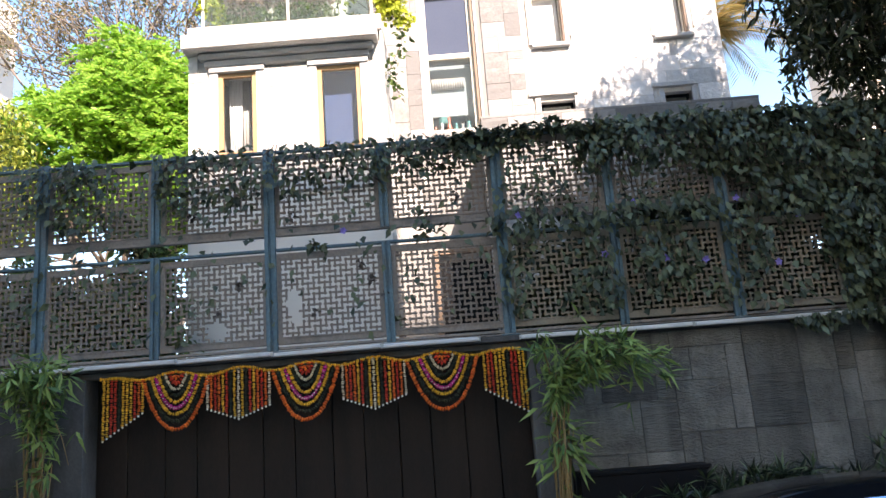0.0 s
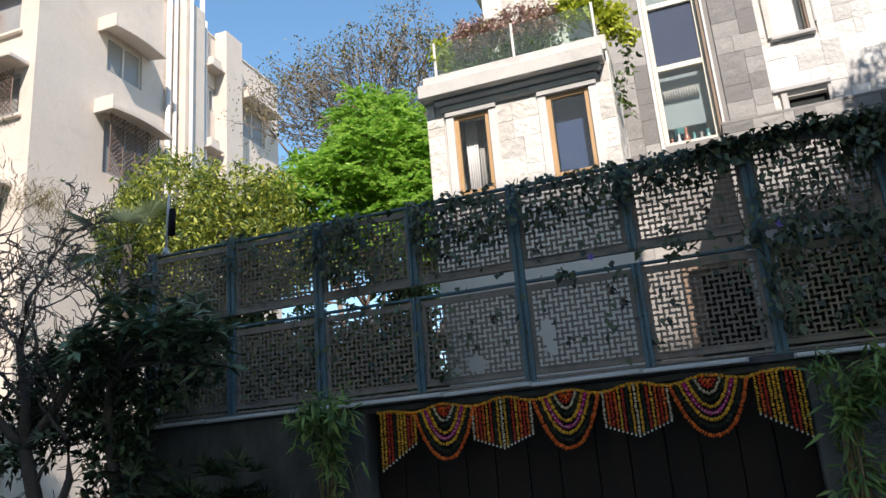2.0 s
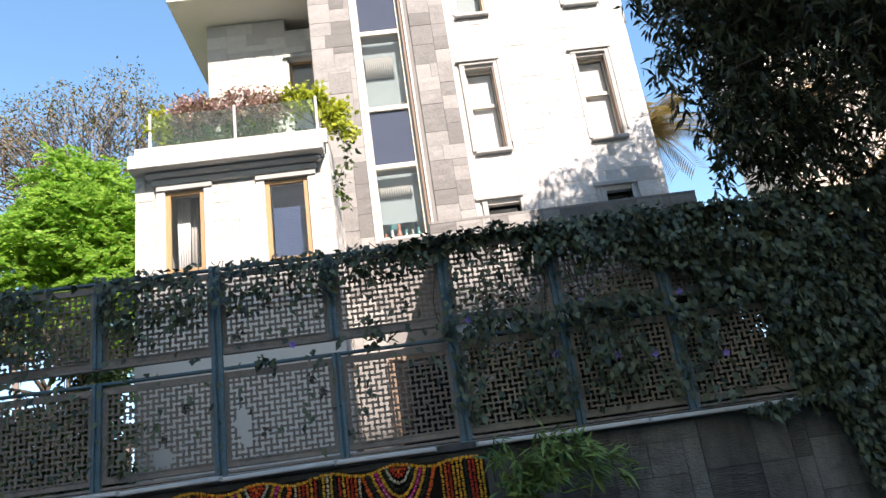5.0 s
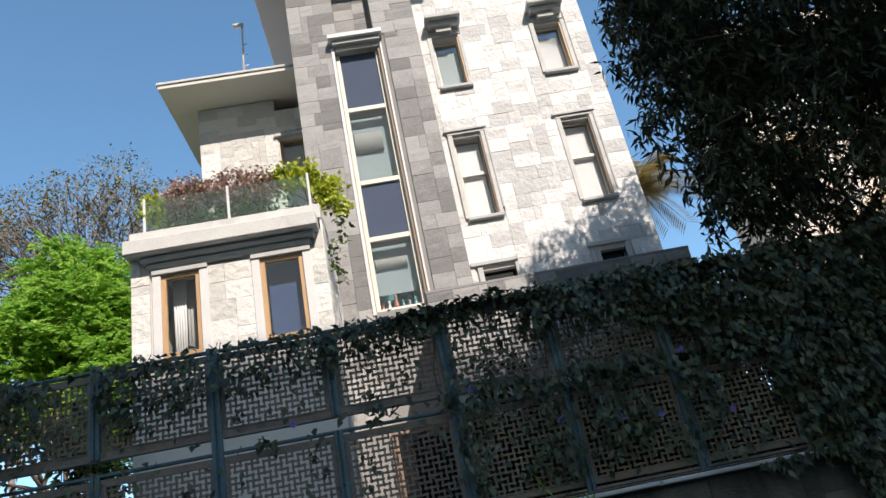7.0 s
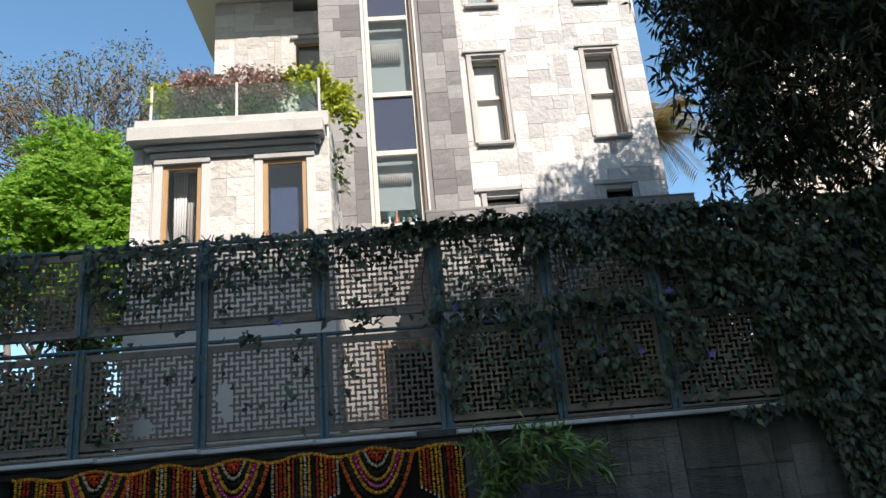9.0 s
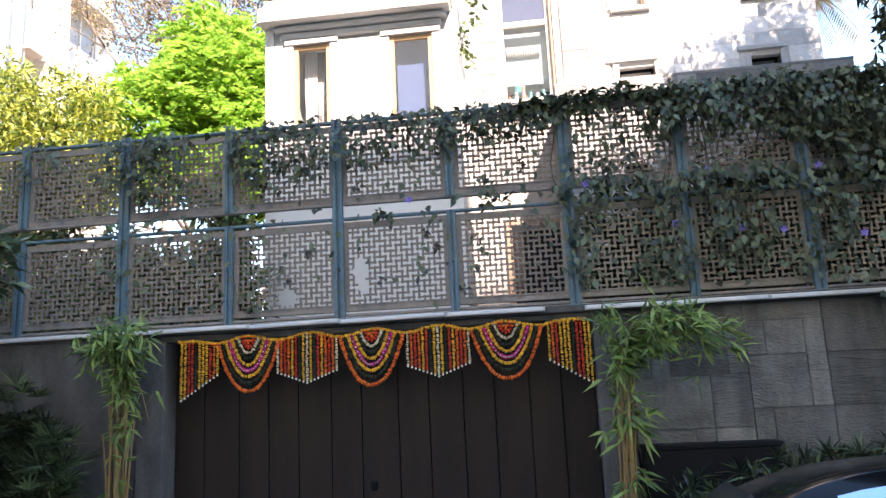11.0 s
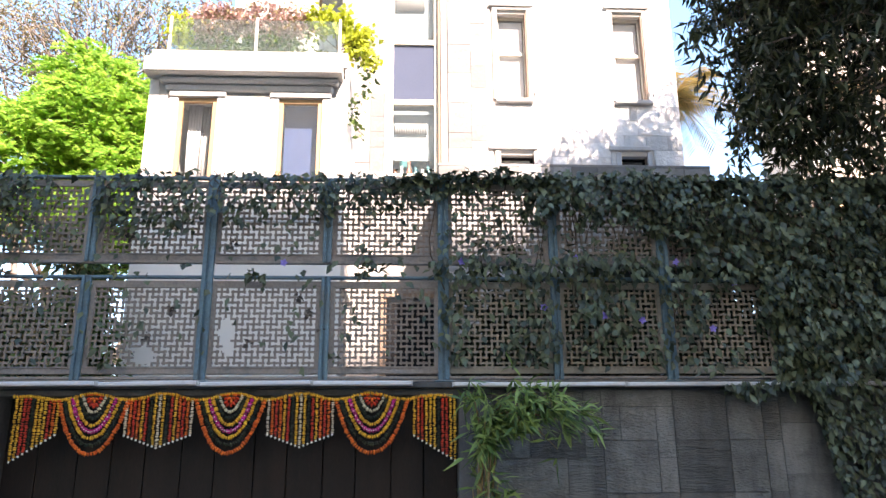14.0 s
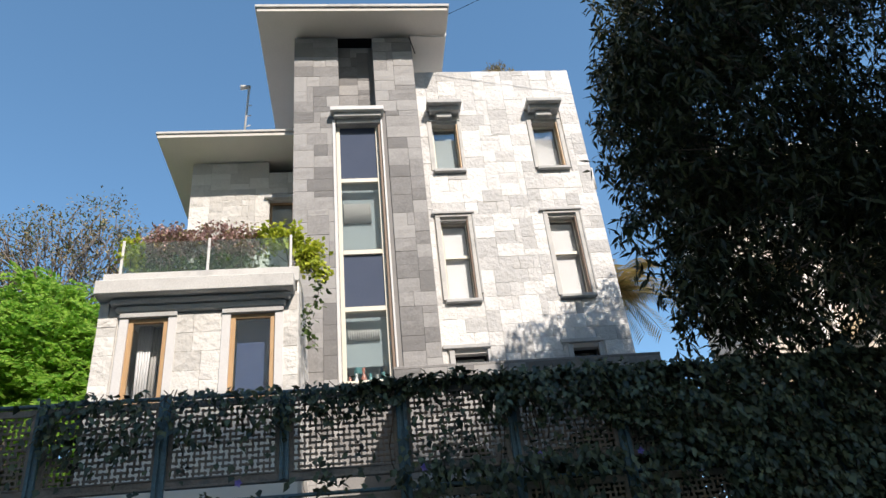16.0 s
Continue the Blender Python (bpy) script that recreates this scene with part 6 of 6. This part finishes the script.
vine = tagged(empty("golden_vine", (0.1, 10.8, 7.7)), "yellow-green vine spilling over the balcony corner", "vine")
cen = np.concatenate([blob_points(rng, [((-0.15, 10.8, 8.78), (0.45, 0.22, 0.24)), ((0.35, 10.85, 8.45), (0.28, 0.2, 0.35)), ((0.55, 10.9, 8.2), (0.15, 0.12, 0.12))], 120, 0.2), blob_points(rng, [((-2.45, 10.75, 8.55), (0.22, 0.15, 0.25))], 40, 0.2)])
leaves("foliage", *crown_leaves(rng, cen, 9, 0.11, 0.08, 0.05, 0.45), M_GOLD, vine)
tubes("branchwork", [([(0.0, 10.8, 7.70), (0.02, 10.8, 8.3), tuple(c)], [0.010, 0.008, 0.004]) for c in cen[:118:8]] + [([(-2.4, 10.8, 7.7), tuple(c)], [0.008, 0.004]) for c in cen[120::8]], M_BARK, vine, 4)
trail = np.array([(0.40 + 0.12 * math.sin(z * 5), 10.9, z) for z in np.linspace(6.9, 8.3, 15)])
leaves("trailing_leaves", *crown_leaves(rng, trail, 7, 0.10, 0.07, 0.06, 0.5), M_GARDEN, vine)
tubes("trailing_stem", [([tuple(p) for p in trail[::2]], 0.006)], M_BARK, vine, 4)
roofp = tagged(empty("roof_shrub", (4.7, 13.6, 14.35)), "small dry shrub on the wing roof", "shrub")
cen = blob_points(rng, [((4.72, 13.35, 14.86), (0.40, 0.3, 0.30))], 70, 0.2)
leaves("foliage", *crown_leaves(rng, cen, 12, 0.11, 0.03, 0.05, 0.0, 0.4), M_OLIVE, roofp)
tubes("branchwork", [([(4.72, 13.45, 14.35), tuple(c)], [0.012, 0.005]) for c in cen[::6]], M_BARK, roofp, 4)

# ivy over the screen
rng = np.random.default_rng(21)
ivy = tagged(empty("climbing_vine", (3.5, 7.05, 2.66)), "dark green climber hanging over the lattice screen", "vine")


# patches of the climber on the screen: centre x, z, half width, half height, thickness
PATCHES = [(-2.60, 4.32, 0.36, 0.46, 0.55), (-3.05, 4.45, 0.22, 0.32, 0.45), (-2.60, 3.80, 0.12, 0.28, 0.25), (-1.55, 4.42, 0.32, 0.40, 0.5), (-1.15, 4.30, 0.40, 0.38, 0.5),
           (-0.45, 4.42, 0.36, 0.30, 0.45), (0.15, 4.45, 0.40, 0.32, 0.5), (0.95, 4.52, 0.62, 0.26, 0.85), (0.75, 3.82, 0.12, 0.16, 0.4), (-4.1, 4.45, 0.35, 0.25, 0.3),
           (1.72, 3.72, 0.34, 0.26, 0.6), (1.62, 3.20, 0.16, 0.55, 0.45), (2.35, 3.15, 0.30, 0.52, 0.42), (1.95, 4.2, 0.45, 0.40, 0.22), (2.30, 3.72, 0.50, 0.14, 0.6),
           (3.05, 3.26, 0.36, 0.38, 0.5), (3.10, 3.72, 0.70, 0.18, 0.6), (3.85, 3.42, 0.24, 0.42, 0.5), (4.2, 3.72, 0.5, 0.20, 0.6), (4.1, 2.76, 0.6, 0.14, 0.45), (3.6, 2.95, 0.2, 0.3, 0.3)]


def ivy_keep(x, z):
    """How thickly the climber covers the screen at x, z."""
    wob = 0.12 * np.sin(x * 9.1 + 2 * np.sin(z * 5.3)) + 0.10 * np.sin(z * 11.3 + x * 4.7)
    d = np.zeros_like(x)
    for cx, cz, w, h, k in PATCHES:
        r = ((x - cx) / w) ** 2 + ((z - cz) / h) ** 2
        d = np.maximum(d, k * np.clip(1.5 * (1.15 - r + wob), 0, 1))
    # the mass that lies over the top rail and thickens away from the gate
    depth = np.interp(x, [-4.4, -3.0, 0.4, 1.4, 2.2, 2.4, 3.6, 3.9, 4.5, 4.9], [0.02, 0.06, 0.08, 0.14, 0.2, 0.50, 0.55, 0.80, 1.0, 3.0])
    d = np.maximum(d, np.interp(x, [-4.4, -3, 1, 2, 3], [0.2, 0.45, 0.7, 1, 1]) * np.clip((z - (4.64 - depth) + wob * 0.6) / 0.12, 0, 1))
    d = np.maximum(d, np.clip((x - 4.62 + wob) / 0.25, 0, 1))
    return np.maximum(d, 0.035 * (x > -3.3))


n = 74000
x = rng.uniform(-4.3, 9.6, n)
z = rng.uniform(2.45, 4.68, n)
keep = rng.random(n) < ivy_keep(x, z) * np.where(x > 2.3, 0.50, 0.36) * np.clip((z - 2.5 - 0.2 * (x < 4.6)) / 0.2, 0, 1)
x, z = x[keep], z[keep]
n = len(x)
thick = np.where(x > 2.4, 0.20, 0.09)
lump = 0.5 + 0.5 * np.sin(x * 7.3 + 2.0 * np.sin(z * 3.1)) * np.sin(z * 8.1 + 1.7 * np.sin(x * 2.3))
pos = np.stack([x, FY - 0.03 - rng.random(n) ** 1.3 * thick * (0.5 + 1.1 * lump), z], 1)
ax = np.stack([rng.normal(size=n) * 0.6, -0.35 - rng.random(n) * 0.6, -0.7 - rng.random(n) * 0.7], 1)
nm = np.stack([rng.normal(size=n) * 0.8, -np.ones(n), 0.6 + rng.normal(size=n) * 0.7], 1)
leaves("foliage", pos, ax, nm, rng.uniform(0.06, 0.125, n), rng.uniform(0.042, 0.078, n), M_IVY, ivy, fold=0.18, droop=0.1)
# the curtain that hangs down over the street wall
n = 9000
x = rng.uniform(4.1, 9.6, n)
z = 2.62 - rng.random(n) * (np.clip((x - 4.95) * 5.0, 0, 1.9) + 0.10 + 0.06 * np.sin(x * 9))
y = 7.03 - rng.random(n) ** 1.3 * 0.13
ax = np.stack([rng.normal(size=n) * 0.6, -0.35 - rng.random(n) * 0.6, -0.7 - rng.random(n) * 0.7], 1)
nm = np.stack([rng.normal(size=n) * 0.8, -np.ones(n), 0.6 + rng.normal(size=n) * 0.7], 1)
ok = (x > 4.9) | (rng.random(n) < 0.12)
leaves("hanging_foliage", np.stack([x, y, z], 1)[ok], ax[ok], nm[ok], rng.uniform(0.05, 0.11, ok.sum()), rng.uniform(0.035, 0.07, ok.sum()), M_IVY, ivy, fold=0.18, droop=0.1)
# leaves that lie over the top and catch the sky
n = 5200
x = rng.uniform(-3.0, 9.6, n)
x = x[(x > 1.0) | (rng.random(n) < 0.14 * (0.5 + 0.5 * np.sin(x * 3.3)))]
n = len(x)
zt = TOP - 0.03 + np.abs(rng.normal(size=n)) * np.where(x > 1.2, 0.045, 0.03) + 0.02 * np.sin(x * 4)
pos = np.stack([x, FY + rng.uniform(-0.15, 0.25, n), zt], 1)
ax = rand_dirs(rng, n, 0.0) * np.array([1, 1, 0.5])
leaves("top_foliage", pos, ax, rng.normal(size=(n, 3)) * 0.5 + np.array([0, -0.2, 1]), rng.uniform(0.07, 0.13, n), rng.uniform(0.05, 0.08, n), M_IVY, ivy, fold=0.18, droop=0.25)
stems = []
for k in range(70):
    x0 = rng.uniform(-3.2, 9.4) if k < 40 else rng.uniform(1.2, 9.4)
    zz = rng.uniform(2.75, 4.4) if x0 > 1.2 else rng.uniform(3.95, 4.5)
    stems.append(([(x0 + 0.06 * math.sin(t * 7 + k) + t * 0.12, FY - 0.035, 4.70 + (zz - 4.70) * t) for t in np.linspace(0, 1, 8)], 0.005))
for st in stems:
    tubes("stem", [st], M_BARK, ivy, 4)
spot = [(-0.30, 3.68), (-0.22, 3.62), (-0.36, 3.63), (0.83, 3.72), (0.75, 3.68), (0.92, 3.70), (0.50, 2.85), (-1.6, 2.8)]
for a, b in spot:
    leaves("sprig", *crown_leaves(rng, [(a, FY - 0.05, b)], 5, 0.10, 0.07, 0.02, 0.5), M_IVY, ivy)
for a, b in ((-1.25, 3.05), (0.12, 3.42), (-0.32, 2.98), (0.22, 3.28), (-1.5, 4.02), (-0.52, 3.95), (0.35, 3.12), (-1.05, 3.32), (1.1, 4.05)):
    leaves("dead_leaf", *crown_leaves(rng, [(a, FY - 0.005, b)], 6, 0.065, 0.05, 0.015, 0.3), M_BARKDARK, ivy, "curled dead brown leaf")
for fx, fz in ((3.02, 3.22), (3.38, 3.18), (2.78, 3.78), (4.05, 3.10), (4.3, 3.55), (1.68, 3.74), (2.45, 3.3), (3.75, 3.75), (0.0, 3.72)):
    a = np.linspace(0, 2 * math.pi, 6)[:5] + fx
    flower = tagged(empty("flower", (fx, FY - 0.16, fz)), "pale violet trumpet flower on the climber", "flower", "violet flowers on the climber")
    leaves("petals", np.tile([fx, FY - 0.16, fz], (5, 1)), np.stack([np.cos(a), np.full(5, -0.25), np.sin(a)], 1), np.tile([0, -1.0, 0.1], (5, 1)), 0.042, 0.042, M_PETAL, flower)
    tube("throat", [(fx, FY - 0.12, fz - 0.01), (fx, FY - 0.162, fz)], [0.005, 0.012], M_PETAL, flower, sides=6)

# ---- black car at the kerb ----
car = tagged(empty("car", (4.2, 4.35, 0.012)), "black saloon car parked along the kerb", "car")


def shell(name, prof, y0, y1, inset, material, parent, z_in, label=""):
    """A body from a side outline, drawn in towards its top."""
    bm = bmesh.new()
    zs = [p[1] for p in prof]
    def row(y, s, k):
        f = lambda z: max(0.0, (z - z_in) / (max(zs) - z_in)) if max(zs) > z_in else 0
        return [bm.verts.new((px, y + s * inset * (f(pz) + k), pz)) for px, pz in prof]
    rows = [row(y0, 1, 0.0), row(y0 + 0.06, 0, 0), row(y1 - 0.06, 0, 0), row(y1, -1, 0.0)]
    for v in rows[1]:
        v.co.y = rows[0][rows[1].index(v)].co.y + 0.10
        v.co.z += 0.025
    for v in rows[2]:
        v.co.y = rows[3][rows[2].index(v)].co.y - 0.10
        v.co.z += 0.025
    m = len(prof)
    for a, b in zip(rows, rows[1:]):
        for i in range(m):
            bm.faces.new((a[i], b[i], b[(i + 1) % m], a[(i + 1) % m]))
    bm.faces.new(rows[0])
    bm.faces.new(rows[-1][::-1])
    bmesh.ops.recalc_face_normals(bm, faces=bm.faces)
    return part(name, bm, material, parent, label, smooth=True)


CX = 2.18
low_prof = [(CX - 0.9, 0.30), (CX - 0.95, 0.62), (CX - 0.75, 0.86), (CX + 0.25, 0.98), (CX + 3.0, 1.0), (CX + 3.4, 0.98), (CX + 3.5, 0.6), (CX + 3.42, 0.30)]


def roof_line(u):
    """The cabin's side outline, u from -1 at the bonnet to 1 at the boot."""
    return CX + 1.45 + 1.7 * u, 0.985 + 0.40 * (1 - abs(u) ** 4.2)


top_prof = [roof_line(-1 + k / 14) for k in range(29)]
body = shell("body", low_prof, 3.74, 5.24, 0.05, M_CAR, car, 0.62)
cabin = shell("cabin", top_prof, 3.90, 5.14, 0.30, M_CAR, car, 0.985)


def side_glass(u0, u1):
    """One door window that follows the roof's arch on the cabin's sloping side."""
    def side(z):
        return 3.90 + 0.30 * (z - 0.985) / 0.40
    bm = bmesh.new()
    lo, hi = [], []
    for k in range(9):
        u = u0 + (u1 - u0) * k / 8
        xx, zt = roof_line(u)
        zt -= 0.05
        for zz, row in ((1.03, lo), (max(zt, 1.035), hi)):
            row.append([bm.verts.new((xx, side(zz) - d, zz)) for d in (0.006, -0.03)])
    for k in range(8):
        bm.faces.new((lo[k][0], lo[k + 1][0], hi[k + 1][0], hi[k][0]))
        bm.faces.new((hi[k][1], hi[k + 1][1], lo[k + 1][1], lo[k][1]))
        bm.faces.new((hi[k][0], hi[k + 1][0], hi[k + 1][1], hi[k][1]))
        bm.faces.new((lo[k + 1][0], lo[k][0], lo[k][1], lo[k + 1][1]))
    for k, o in ((0, 1), (8, -1)):
        q = (lo[k][0], hi[k][0], hi[k][1], lo[k][1])
        bm.faces.new(q if o > 0 else q[::-1])
    return part("door_glass", bm, M_CARGLASS, cabin)


side_glass(-0.90, -0.66)
side_glass(-0.63, 0.0)
side_glass(0.06, 0.72)
bm = bmesh.new()
v = [bm.verts.new(p) for p in ((CX - 0.21, 4.10, 1.06), (CX - 0.21, 4.94, 1.06), (CX + 0.03, 4.80, 1.24), (CX + 0.03, 4.24, 1.24))]
bm.faces.new(v)
r = bmesh.ops.extrude_face_region(bm, geom=list(bm.faces))
bmesh.ops.translate(bm, verts=[q for q in r["geom"] if isinstance(q, bmesh.types.BMVert)], vec=(-0.03, 0, 0.045))
part("windscreen", bm, M_WINDSCREEN, cabin)
for wx in (CX - 0.2, CX + 2.6):
    for wy, s in ((3.82, -1), (5.16, 1)):
        wh = tube("wheel", [(wx, wy - 0.09, 0.315), (wx, wy + 0.09, 0.315)], 0.30, M_TYRE, car, sides=20)
        tube("rim", [(wx, wy + s * 0.091, 0.315), (wx, wy + s * 0.10, 0.315)], 0.19, M_CHROME, wh, sides=14)
for wy in (3.98, 5.0):
    box("headlight", CX - 0.93, CX - 0.80, wy - 0.16, wy + 0.16, 0.64, 0.76, M_CHROME, car, ch=0.02)
box("mirror", CX - 0.20, CX - 0.03, 3.66, 3.84, 0.97, 1.09, M_CAR, car, ch=0.03)

# overhead cable
wire = tagged(empty("overhead_cable", (2.6, 12, 15.5)), "thin black overhead cable from the tower roof", "cable")
tube("wire", [(3.4, 12.0, 15.5), (8.0, 10.2, 16.6), (14, 8, 18.6)], 0.008, M_DARK, wire, sides=4)

# stone slabs on the street wall, last
cladding(bwall, 'y', 7.10, 1.96, 7.2, 0.7, 2.545, [], M_WALLDARK, 71, cell=(0.17, 0.154), sizes=((3, 3), (3, 2), (4, 3), (3, 3), (2, 3), (2, 2), (1, 2)), name="slab", depth=0.010, gap=0.005, uneven=0.006)
pick = random.Random(9)
for slab in [ob for ob in bpy.data.objects if ob.name.split(".")[0] == "slab" and pick.random() < 0.14]:
    slab.data = slab.data.copy()
    slab.data.materials[0] = M_RIBBED
